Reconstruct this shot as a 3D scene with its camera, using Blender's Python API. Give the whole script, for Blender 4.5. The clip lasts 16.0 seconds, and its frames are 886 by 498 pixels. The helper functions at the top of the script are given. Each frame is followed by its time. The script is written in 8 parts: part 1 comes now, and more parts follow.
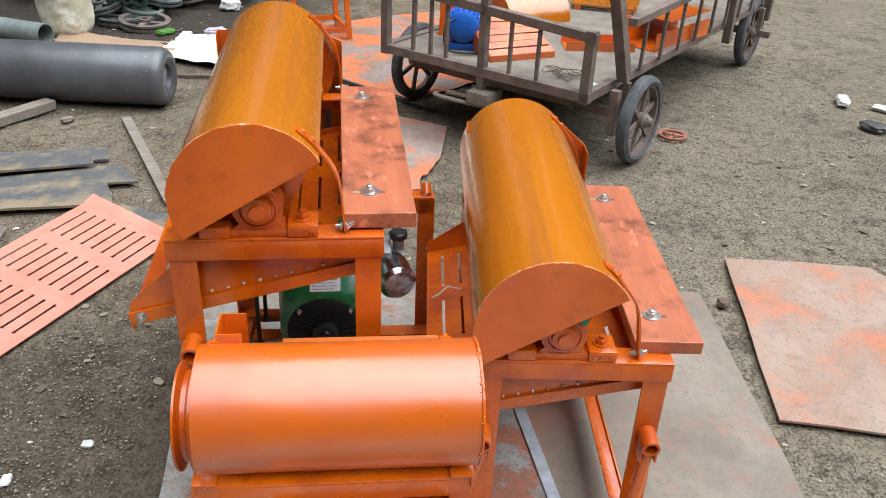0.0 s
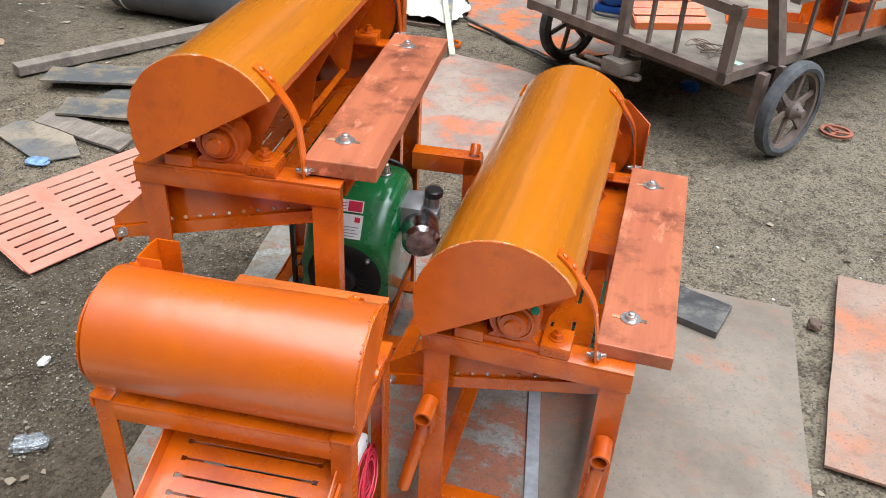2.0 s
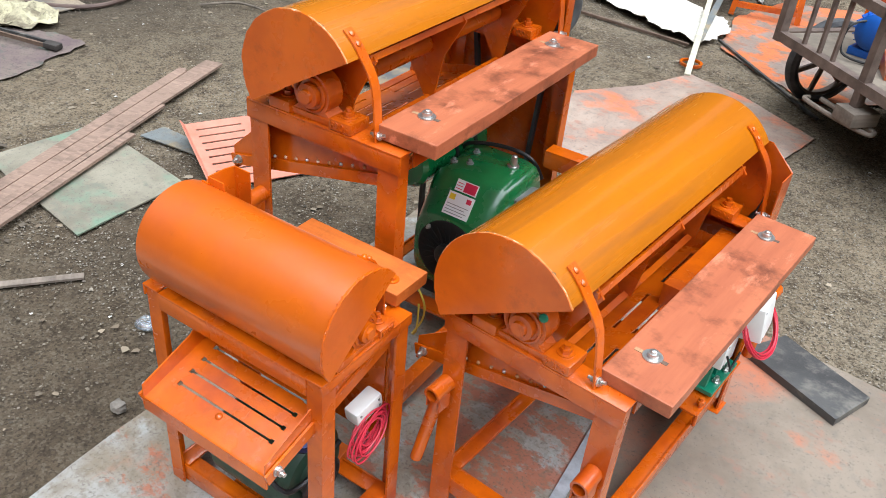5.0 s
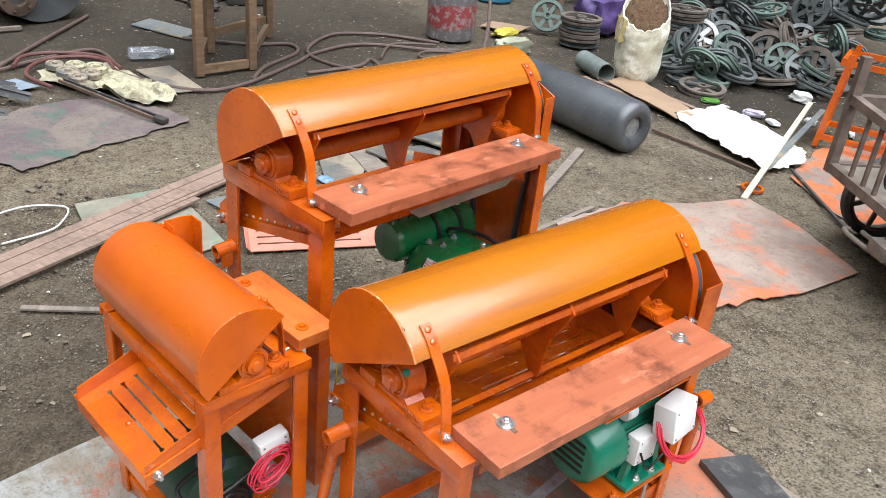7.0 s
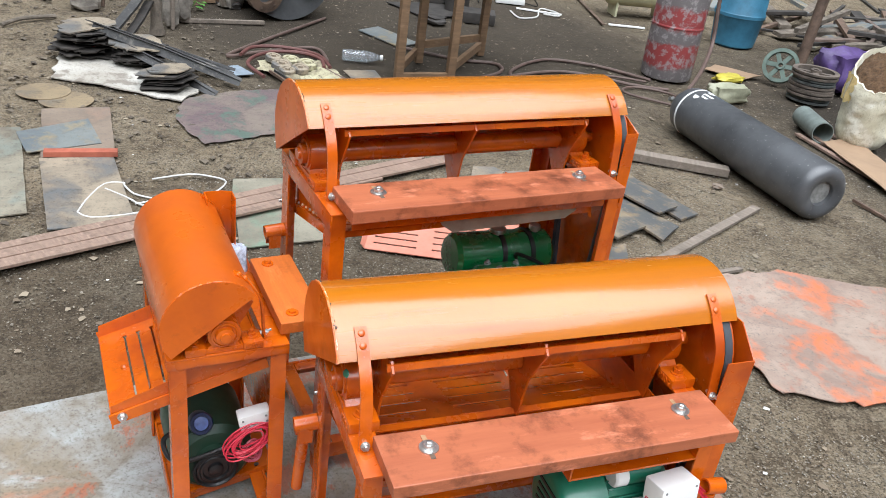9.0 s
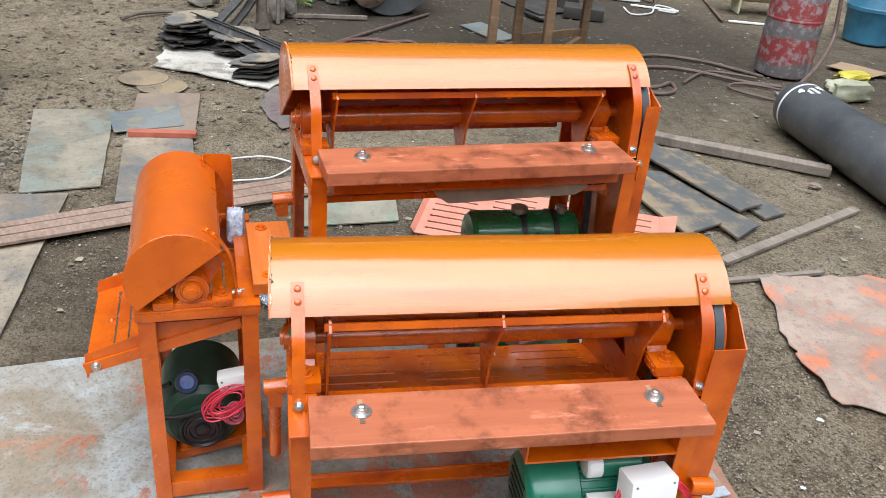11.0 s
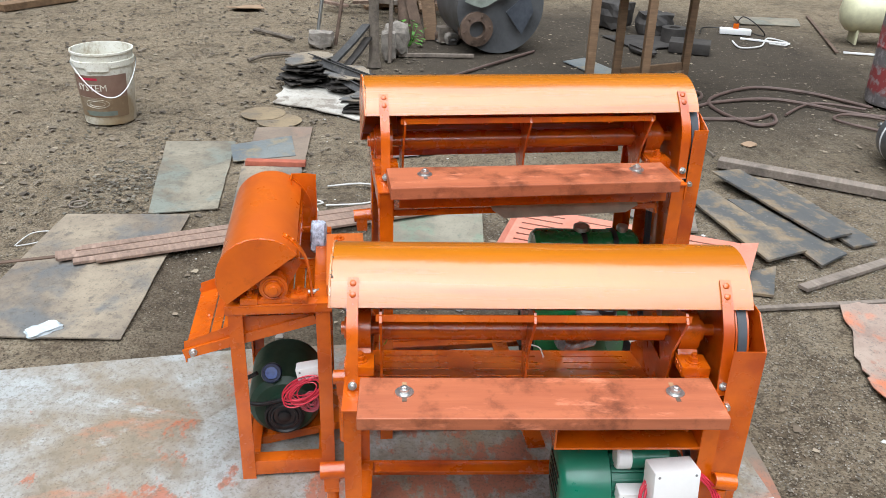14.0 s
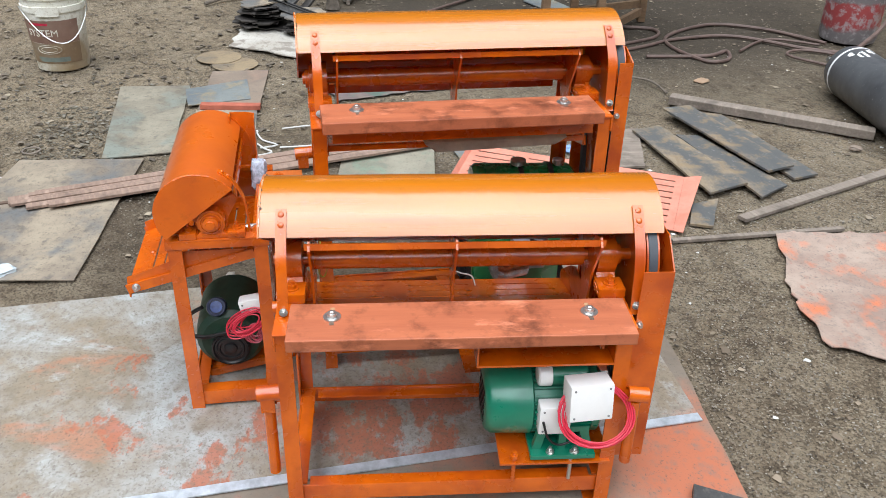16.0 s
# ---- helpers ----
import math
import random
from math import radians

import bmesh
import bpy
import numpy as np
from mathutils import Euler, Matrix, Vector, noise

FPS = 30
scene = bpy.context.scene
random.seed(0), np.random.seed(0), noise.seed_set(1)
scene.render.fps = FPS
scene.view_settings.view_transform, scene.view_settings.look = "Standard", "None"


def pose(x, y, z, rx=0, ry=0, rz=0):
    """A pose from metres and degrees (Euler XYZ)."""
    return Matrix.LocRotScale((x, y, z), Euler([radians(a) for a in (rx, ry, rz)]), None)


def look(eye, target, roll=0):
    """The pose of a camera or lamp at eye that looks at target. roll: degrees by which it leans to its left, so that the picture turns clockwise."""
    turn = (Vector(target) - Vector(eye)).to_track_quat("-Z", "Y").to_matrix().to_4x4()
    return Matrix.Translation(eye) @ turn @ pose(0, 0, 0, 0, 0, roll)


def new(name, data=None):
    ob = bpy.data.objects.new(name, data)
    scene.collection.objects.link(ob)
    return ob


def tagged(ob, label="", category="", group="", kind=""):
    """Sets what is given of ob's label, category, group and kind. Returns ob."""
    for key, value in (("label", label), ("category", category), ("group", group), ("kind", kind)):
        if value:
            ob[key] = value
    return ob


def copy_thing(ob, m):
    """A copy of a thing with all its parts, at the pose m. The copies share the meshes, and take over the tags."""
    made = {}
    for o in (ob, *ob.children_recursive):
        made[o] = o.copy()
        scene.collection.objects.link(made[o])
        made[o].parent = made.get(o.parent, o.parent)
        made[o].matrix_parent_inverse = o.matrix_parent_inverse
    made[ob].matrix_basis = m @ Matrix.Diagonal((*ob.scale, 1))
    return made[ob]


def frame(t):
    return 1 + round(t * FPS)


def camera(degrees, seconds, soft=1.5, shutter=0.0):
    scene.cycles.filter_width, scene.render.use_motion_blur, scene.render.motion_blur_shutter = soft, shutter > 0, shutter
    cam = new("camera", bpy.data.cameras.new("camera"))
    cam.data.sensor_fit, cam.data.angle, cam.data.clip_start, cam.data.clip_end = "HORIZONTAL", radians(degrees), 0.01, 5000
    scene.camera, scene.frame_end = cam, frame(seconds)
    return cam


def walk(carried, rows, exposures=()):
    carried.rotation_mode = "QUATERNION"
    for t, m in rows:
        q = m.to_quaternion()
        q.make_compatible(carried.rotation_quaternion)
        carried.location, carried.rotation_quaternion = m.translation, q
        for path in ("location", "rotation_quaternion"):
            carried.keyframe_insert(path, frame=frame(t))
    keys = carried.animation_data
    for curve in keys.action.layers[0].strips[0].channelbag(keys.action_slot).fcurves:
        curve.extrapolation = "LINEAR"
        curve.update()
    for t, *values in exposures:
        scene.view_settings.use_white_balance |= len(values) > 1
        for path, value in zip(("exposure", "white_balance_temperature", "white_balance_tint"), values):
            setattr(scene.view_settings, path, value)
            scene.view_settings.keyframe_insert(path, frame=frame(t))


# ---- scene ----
cam = camera(56.0, 16.0, soft=0.6)
PATH = [
    (0, (0.02, -0.01, 1.178), (0.074, 1.733, 0.199), 2.7),
    (0.5, (0.121, -0.054, 1.201), (0.024, 1.696, 0.238), 1.8),
    (1, (0.263, -0.105, 1.205), (-0.01, 1.621, 0.234), -0.1),
    (1.5, (0.334, -0.03, 1.183), (-0.033, 1.644, 0.153), 0.8),
    (2, (0.366, 0.093, 1.17), (-0.054, 1.72, 0.086), 3.3),
    (2.5, (0.408, 0.117, 1.175), (-0.14, 1.695, 0.075), 2.5),
    (3, (0.479, 0.096, 1.181), (-0.197, 1.632, 0.093), 1.6),
    (3.5, (0.61, 0.073, 1.187), (-0.169, 1.557, 0.096), 0.6),
    (3.7, (0.644, 0.058, 1.186), (-0.172, 1.518, 0.09), -0.0),
    (5.8, (0.689, 0.281, 1.185), (-0.387, 1.551, 0.075), 9.0),
    (6, (0.737, 0.267, 1.2), (-0.384, 1.531, 0.129), 8.9),
    (6.5, (0.929, 0.283, 1.231), (-0.317, 1.507, 0.256), 6.9),
    (7, (1.035, 0.358, 1.235), (-0.282, 1.541, 0.304), 6.2),
    (7.5, (0.997, 0.504, 1.205), (-0.389, 1.592, 0.258), 9.5),
    (8, (0.994, 0.585, 1.213), (-0.491, 1.511, 0.243), 11.0),
    (8.5, (1.137, 0.65, 1.239), (-0.43, 1.425, 0.266), 9.7),
    (8.7, (1.212, 0.679, 1.248), (-0.383, 1.416, 0.293), 8.8),
    (10.8, (1.252, 0.971, 1.181), (-0.461, 1.396, 0.24), 5.8),
    (11, (1.277, 0.995, 1.184), (-0.444, 1.371, 0.237), 5.2),
    (11.5, (1.405, 1.073, 1.206), (-0.344, 1.285, 0.26), 2.9),
    (12, (1.486, 1.146, 1.215), (-0.293, 1.241, 0.307), 0.8),
    (12.5, (1.476, 1.119, 1.22), (-0.315, 1.215, 0.335), 0.9),
    (13, (1.461, 1.107, 1.219), (-0.332, 1.206, 0.339), 1.8),
    (13.5, (1.456, 1.103, 1.217), (-0.337, 1.192, 0.336), 1.9),
    (14, (1.453, 1.097, 1.218), (-0.339, 1.184, 0.334), 1.9),
    (14.5, (1.46, 1.101, 1.219), (-0.336, 1.187, 0.342), 2.1),
    (15, (1.476, 1.119, 1.226), (-0.332, 1.215, 0.376), 0.9),
    (15.5, (1.497, 1.159, 1.227), (-0.276, 1.294, 0.311), 1.0),
    (16, (1.523, 1.184, 1.223), (-0.206, 1.322, 0.227), 1.6),
]
walk(cam, [(t, look(eye, target, roll)) for t, eye, target, roll in PATH],
     exposures=[(0, .42), (3.5, .51), (6, .54), (7, .55), (8.5, .42), (11, .36), (16, .33)])

# ---- world and light: bright overcast ----
world = bpy.data.worlds.new("world")
scene.world = world
world.use_nodes = True
wn, wl = world.node_tree.nodes, world.node_tree.links
sky = wn.new("ShaderNodeTexSky")
sky.sky_type = "NISHITA"
sky.sun_disc = False
sky.sun_elevation = radians(72)
sky.sun_rotation = radians(102)
sky.air_density, sky.dust_density, sky.ozone_density = 1.0, 6.0, 0.6
haze = wn.new("ShaderNodeHueSaturation")
haze.inputs["Saturation"].default_value = 0.35
wl.new(sky.outputs[0], haze.inputs["Color"])
wl.new(haze.outputs[0], wn["Background"].inputs[0])
wn["Background"].inputs[1].default_value = 0.05
sun = new("sun", bpy.data.lights.new("sun", "SUN"))
sun.data.energy = 5.0
sun.data.angle = radians(88)
sun.data.color = (0.91, 0.985, 1.085)
sun.matrix_world = look((2.11, 0.75, 6.66), (0, 1.2, 0))


# ---- materials ----
def material(name):
    m = bpy.data.materials.new(name)
    m.use_nodes = True
    return m, m.node_tree.nodes, m.node_tree.links, m.node_tree.nodes["Principled BSDF"]


def noise_node(n, l, scale, detail=4.0, rough=0.6, coord="Object", stretch=None):
    tc = n.new("ShaderNodeTexCoord")
    no = n.new("ShaderNodeTexNoise")
    no.inputs["Scale"].default_value = scale
    no.inputs["Detail"].default_value = detail
    no.inputs["Roughness"].default_value = rough
    if stretch:
        mp = n.new("ShaderNodeMapping")
        mp.inputs["Scale"].default_value = stretch
        l.new(tc.outputs[coord], mp.inputs[0])
        l.new(mp.outputs[0], no.inputs["Vector"])
    else:
        l.new(tc.outputs[coord], no.inputs["Vector"])
    return no


def ramp(n, l, src, stops):
    r = n.new("ShaderNodeValToRGB")
    e = r.color_ramp.elements
    while len(e) < len(stops):
        e.new(0.5)
    for k, (p, c) in enumerate(stops):
        e[k].position = p
        e[k].color = (c, c, c, 1) if isinstance(c, (int, float)) else (*c, 1)
    l.new(src, r.inputs[0])
    return r


def mix(n, l, fac, a, b):
    m = n.new("ShaderNodeMix")
    m.data_type = "RGBA"
    if isinstance(fac, float):
        m.inputs[0].default_value = fac
    else:
        l.new(fac, m.inputs[0])
    for k, v in ((6, a), (7, b)):
        if isinstance(v, tuple):
            m.inputs[k].default_value = (*v, 1)
        else:
            l.new(v, m.inputs[k])
    return m.outputs[2]


def bump(n, l, bsdf, src, strength, dist):
    """Relief of the surface; returns the bump node."""
    b = n.new("ShaderNodeBump")
    b.inputs["Strength"].default_value = strength
    b.inputs["Distance"].default_value = dist
    l.new(src, b.inputs["Height"])
    l.new(b.outputs[0], bsdf.inputs["Normal"])
    return b


def painted(name, base, dark, worn=(0.2, 0.1, 0.06), rough=0.3, wear=0.72, grime=0.5, coat=0.0, scale=9.0, stretch=None, dent=0.25, smear=0.6, gloss=0.06):
    """Brush-painted steel: uneven film, patches of thinner paint, small chips."""
    m, n, l, p = material(name)
    big = noise_node(n, l, scale, 5, 0.62, stretch=stretch)
    fine = noise_node(n, l, 140, 3, 0.7)
    c = mix(n, l, ramp(n, l, big.outputs[0], [(0.38, 0.0), (0.68, 1.0)]).outputs[0], base, dark)
    smudge = noise_node(n, l, 26, 6, 0.7)
    c = mix(n, l, ramp(n, l, smudge.outputs[0], [(smear, 0.0), (smear + 0.2, grime)]).outputs[0], c, tuple(0.45 * v for v in dark))
    chip = noise_node(n, l, 70, 8, 0.75)
    c = mix(n, l, ramp(n, l, chip.outputs[0], [(wear, 0.0), (wear + 0.03, 1.0)]).outputs[0], c, worn)
    rsrc = big
    if stretch:
        # long brush strokes along the hood
        stroke = noise_node(n, l, 11, 6, 0.7, stretch=(2.2, 0.1, 2.2))
        c = mix(n, l, ramp(n, l, stroke.outputs[0], [(0.52, 0.0), (0.7, 0.7)]).outputs[0], c, tuple(0.62 * v for v in dark))
        c = mix(n, l, ramp(n, l, stroke.outputs[0], [(0.3, 0.5), (0.44, 0.0)]).outputs[0], c, (min(1, base[0] * 1.2), base[1] * 1.1, base[2]))
        rsrc = stroke
    l.new(c, p.inputs["Base Color"])
    r = ramp(n, l, rsrc.outputs[0], [(0.3, rough * 0.7), (0.7, min(1.0, rough * 1.7))])
    l.new(r.outputs[0], p.inputs["Roughness"])
    p.inputs["Coat Weight"].default_value = coat
    p.inputs["Specular IOR Level"].default_value = min(1.0, 0.5 + 0.6 * coat)
    p.inputs["Coat Roughness"].default_value = gloss
    p.inputs["Coat IOR"].default_value = 1.5 + 0.7 * max(0.0, coat - 0.5) * 2
    wob = noise_node(n, l, 14, 2, 0.5, stretch=stretch)
    add = n.new("ShaderNodeMath")
    add.operation = "MULTIPLY_ADD"
    add.inputs[1].default_value = 0.12
    l.new(fine.outputs[0], add.inputs[0])
    l.new(wob.outputs[0], add.inputs[2])
    height = add.outputs[0]
    if stretch:
        # ridges left by the brush
        ridge = n.new("ShaderNodeMath")
        ridge.operation = "MULTIPLY_ADD"
        ridge.inputs[1].default_value = 0.35
        l.new(stroke.outputs[0], ridge.inputs[0])
        l.new(height, ridge.inputs[2])
        height = ridge.outputs[0]
    b = bump(n, l, p, height, dent, 0.006)
    l.new(b.outputs[0], p.inputs["Coat Normal"])
    return m


def plain(name, base, rough=0.5, metal=0.0, vary=0.25, scale=20.0, relief=0.15, depth=0.002):
    m, n, l, p = material(name)
    no = noise_node(n, l, scale, 5, 0.65)
    lo = tuple(v * (1 - vary) for v in base)
    hi = tuple(min(1, v * (1 + vary)) for v in base)
    r = ramp(n, l, no.outputs[0], [(0.3, lo), (0.7, hi)])
    l.new(r.outputs[0], p.inputs["Base Color"])
    p.inputs["Roughness"].default_value = rough
    p.inputs["Metallic"].default_value = metal
    fine = noise_node(n, l, scale * 8, 3, 0.7)
    bump(n, l, p, fine.outputs[0], relief, depth)
    return m


def sheet_mat(name, base, dirt, paint, lo, hi, rough=0.75, scale=2.6, stain=(0.16, 0.14, 0.12), spill=(), cover=0.41):
    """A dusty board or sheet with overspray blots and trodden dirt."""
    m, n, l, p = material(name)
    a = noise_node(n, l, 3.0, 7, 0.68)
    c = mix(n, l, ramp(n, l, a.outputs[0], [(cover, 0.0), (cover + 0.18, 1.0)]).outputs[0], base, dirt)
    b = noise_node(n, l, scale * 1.7, 8, 0.62, stretch=(1.0, 1.25, 1))
    c = mix(n, l, ramp(n, l, b.outputs[0], [(lo, 0.0), (hi, 0.85)]).outputs[0], c, paint)
    for centre, radius in spill:
        # a sprayed patch with a ragged rim
        dist = n.new("ShaderNodeVectorMath")
        dist.operation = "DISTANCE"
        dist.inputs[1].default_value = centre
        tcs = n.new("ShaderNodeTexCoord")
        l.new(tcs.outputs["Object"], dist.inputs[0])
        rag = n.new("ShaderNodeMath")
        rag.operation = "MULTIPLY_ADD"
        rag.inputs[1].default_value = 0.5
        l.new(b.outputs[0], rag.inputs[0])
        l.new(dist.outputs["Value"], rag.inputs[2])
        c = mix(n, l, ramp(n, l, rag.outputs[0], [(radius + 0.16, 0.9), (radius + 0.3, 0.0)]).outputs[0], c, paint)
    g = noise_node(n, l, 40, 8, 0.75)
    c = mix(n, l, ramp(n, l, g.outputs[0], [(0.52, 0.0), (0.72, 0.85)]).outputs[0], c, stain)
    f = noise_node(n, l, 160, 4, 0.7)
    c = mix(n, l, ramp(n, l, f.outputs[0], [(0.58, 0.0), (0.7, 0.7)]).outputs[0], c, tuple(0.5 * v for v in stain))
    q = noise_node(n, l, scale * 4.5, 9, 0.7, stretch=(1.0, 1.5, 1))
    c = mix(n, l, ramp(n, l, q.outputs[0], [(0.55, 0.0), (0.65, 0.7)]).outputs[0], c, tuple(0.7 * a + 0.3 * b for a, b in zip(stain, paint)))
    l.new(c, p.inputs["Base Color"])
    p.inputs["Roughness"].default_value = rough
    bump(n, l, p, g.outputs[0], 0.3, 0.003)
    return m


def galvanised(name):
    """A zinc sheet used as a spray-painting floor: dulled, tan with dirt, with long red-brown runs of paint."""
    m, n, l, p = material(name)
    a = noise_node(n, l, 2.4, 8, 0.68)
    c = mix(n, l, ramp(n, l, a.outputs[0], [(0.4, 0.0), (0.58, 1.0)]).outputs[0], (0.345, 0.357, 0.348), (0.235, 0.19, 0.135))
    z = noise_node(n, l, 9, 8, 0.7)
    c = mix(n, l, ramp(n, l, z.outputs[0], [(0.5, 0.0), (0.66, 0.8)]).outputs[0], c, (0.2, 0.165, 0.12))
    c = mix(n, l, ramp(n, l, z.outputs[0], [(0.34, 0.7), (0.44, 0.0)]).outputs[0], c, (0.4, 0.415, 0.405))
    thin = noise_node(n, l, 3.2, 7, 0.64, stretch=(1.6, 0.8, 1))
    c = mix(n, l, ramp(n, l, thin.outputs[0], [(0.575, 0.0), (0.65, 0.55)]).outputs[0], c, (0.4, 0.15, 0.078))
    # thick wet runs, more of them below the machines
    tc = n.new("ShaderNodeTexCoord")
    far = n.new("ShaderNodeVectorMath")
    far.operation = "DISTANCE"
    far.inputs[1].default_value = (0.25, 0.6, 0)
    l.new(tc.outputs["Object"], far.inputs[0])
    run = noise_node(n, l, 5.5, 9, 0.7, stretch=(1.0, 1.5, 1))
    near = n.new("ShaderNodeMath")
    near.operation = "MULTIPLY_ADD"
    near.inputs[1].default_value = -0.165
    l.new(far.outputs["Value"], near.inputs[0])
    l.new(run.outputs[0], near.inputs[2])
    c = mix(n, l, ramp(n, l, near.outputs[0], [(0.455, 0.0), (0.5, 0.8)]).outputs[0], c, (0.36, 0.105, 0.05))
    f = noise_node(n, l, 150, 4, 0.7)
    c = mix(n, l, ramp(n, l, f.outputs[0], [(0.54, 0.0), (0.68, 0.7)]).outputs[0], c, (0.09, 0.07, 0.055))
    g = noise_node(n, l, 45, 6, 0.75)
    c = mix(n, l, ramp(n, l, g.outputs[0], [(0.5, 0.0), (0.62, 0.55)]).outputs[0], c, (0.16, 0.13, 0.095))
    l.new(c, p.inputs["Base Color"])
    l.new(ramp(n, l, a.outputs[0], [(0.4, 0.45), (0.6, 0.75)]).outputs[0], p.inputs["Roughness"])
    bump(n, l, p, z.outputs[0], 0.3, 0.004)
    return m


def wood_mat(name, base, dark, rough=0.7, grain=(40, 2.5, 40), smear=0.5):
    m, n, l, p = material(name)
    g = noise_node(n, l, 2.0, 6, 0.7, stretch=grain)
    c = mix(n, l, ramp(n, l, g.outputs[0], [(0.32, 0.0), (0.7, 1.0)]).outputs[0], base, dark)
    s = noise_node(n, l, 9, 8, 0.72)
    c = mix(n, l, ramp(n, l, s.outputs[0], [(0.5, 0.0), (0.66, smear)]).outputs[0], c, tuple(0.3 * v for v in dark))
    k = noise_node(n, l, 30, 6, 0.7, stretch=(1, 0.35, 1))
    c = mix(n, l, ramp(n, l, k.outputs[0], [(0.56, 0.0), (0.7, smear * 0.8)]).outputs[0], c, tuple(min(1, 1.5 * v + 0.05) for v in base))
    l.new(c, p.inputs["Base Color"])
    p.inputs["Roughness"].default_value = rough
    bump(n, l, p, g.outputs[0], 0.35, 0.002)
    return m


ORANGE = painted("orange_paint", (0.67, 0.126, 0.003), (0.41, 0.056, 0.002), rough=0.22, coat=0.34, grime=0.85, wear=0.68, worn=(0.16, 0.05, 0.03))
ORANGE_HOOD = painted("orange_hood_paint", (0.5, 0.152, 0.002), (0.42, 0.112, 0.002), rough=0.22, wear=0.77, grime=0.3, coat=0.56, scale=5.0, stretch=(1, 0.16, 1), dent=0.22)
ORANGE_RED = painted("red_orange_paint", (0.57, 0.108, 0.005), (0.48, 0.08, 0.004), rough=0.3, wear=0.76, grime=0.3, coat=0.55, scale=5.0, dent=0.2, gloss=0.2)
PRIMER = wood_mat("salmon_primer_on_wood", (0.47, 0.145, 0.066), (0.33, 0.09, 0.042), 0.42, (14, 1.2, 14), 0.85)
SALMON = painted("salmon_primer_on_steel", (0.6, 0.24, 0.17), (0.53, 0.175, 0.115), rough=0.5, wear=0.78, grime=0.35)
# pale from wear, and lightened further to stand for edge highlights
RIM = painted("worn_glint_orange", (0.62, 0.3, 0.12), (0.5, 0.16, 0.04), worn=(0.75, 0.6, 0.45), rough=0.35, wear=0.55, coat=0.3, scale=30)
ORANGE_END = painted("smudged_orange_paint", (0.7, 0.133, 0.003), (0.5, 0.08, 0.003), rough=0.26, grime=0.55, coat=0.3, scale=6.0, smear=0.58)
GREEN = painted("green_engine_paint", (0.004, 0.16, 0.045), (0.003, 0.1, 0.028), worn=(0.02, 0.05, 0.03), rough=0.22, wear=0.8, grime=0.3, coat=0.5)
TEAL = painted("green_motor_paint", (0.004, 0.2, 0.115), (0.003, 0.15, 0.085), worn=(0.02, 0.06, 0.05), rough=0.3, wear=0.8, grime=0.2, coat=0.3)
DARKGREEN = painted("dark_green_motor_paint", (0.02, 0.06, 0.035), (0.012, 0.035, 0.022), worn=(0.12, 0.12, 0.1), rough=0.4, wear=0.74)
BLUE = painted("blue_motor_paint", (0.01, 0.12, 0.5), (0.008, 0.07, 0.33), rough=0.35, wear=0.8)
BLACK = plain("black_plastic", (0.012, 0.012, 0.013), 0.4)
TYRE = plain("worn_grey_tyre", (0.075, 0.078, 0.082), 0.8, vary=0.5)
STEEL = plain("zinc_steel", (0.62, 0.62, 0.6), 0.3, 0.9, 0.1)
CHROME = plain("blackened_chrome", (0.45, 0.45, 0.47), 0.2, 1.0, 0.6, 60)
CASTING = plain("cast_aluminium", (0.32, 0.33, 0.33), 0.5, 0.6)
WHITE = plain("white_plastic", (0.82, 0.82, 0.8), 0.35, vary=0.04, relief=0.03)
REDWIRE = plain("red_wire", (0.62, 0.03, 0.06), 0.4, vary=0.1)
PINKWIRE = plain("pink_cellophane", (0.55, 0.1, 0.14), 0.3, vary=0.2)
CARTIRON = plain("rusty_brown_iron", (0.165, 0.122, 0.1), 0.6, 0.1, 0.4, 14, 0.3)
RUST = plain("rusted_steel", (0.13, 0.085, 0.06), 0.75, 0.1, 0.5, 12, 0.4)
BELT = plain("belt_rubber", (0.05, 0.058, 0.068), 0.55)
TANKGREY = painted("dark_grey_cylinder_paint", (0.1, 0.104, 0.11), (0.04, 0.042, 0.046), worn=(0.24, 0.24, 0.235), rough=0.34, wear=0.62, grime=0.8, scale=3.0, coat=0.2)
LABELWHITE = plain("label_paper", (0.72, 0.73, 0.72), 0.5, vary=0.04)
LABELGREY = plain("label_print", (0.2, 0.2, 0.2), 0.5)
LABELRED = plain("label_red", (0.55, 0.02, 0.06), 0.5)
LABELYEL = plain("label_yellow", (0.75, 0.5, 0.02), 0.5)
SHEET_GALV = galvanised("painted_galvanised_sheet")
SHEET_EDGE = plain("bare_galvanised_edge", (0.46, 0.5, 0.54), 0.42, 0.35, 0.3, 30)
PLYWOOD = sheet_mat("dusty_plywood", (0.235, 0.192, 0.148), (0.165, 0.132, 0.1), (0.44, 0.13, 0.06), 0.6, 0.72, spill=(((0.02, 0.74, 0), 0.17), ((-0.03, 0.3, 0), 0.08)))
SHEET_PINK = sheet_mat("oversprayed_board", (0.33, 0.235, 0.18), (0.28, 0.17, 0.12), (0.5, 0.15, 0.06), 0.5, 0.66)
SHEET_RUST = sheet_mat("rusty_oversprayed_sheet", (0.36, 0.275, 0.22), (0.25, 0.175, 0.14), (0.64, 0.15, 0.045), 0.50, 0.64)
SHEET_ORANGE = sheet_mat("orange_spattered_sheet", (0.25, 0.2, 0.17), (0.2, 0.13, 0.09), (0.6, 0.14, 0.03), 0.46, 0.53, stain=(0.1, 0.08, 0.07))
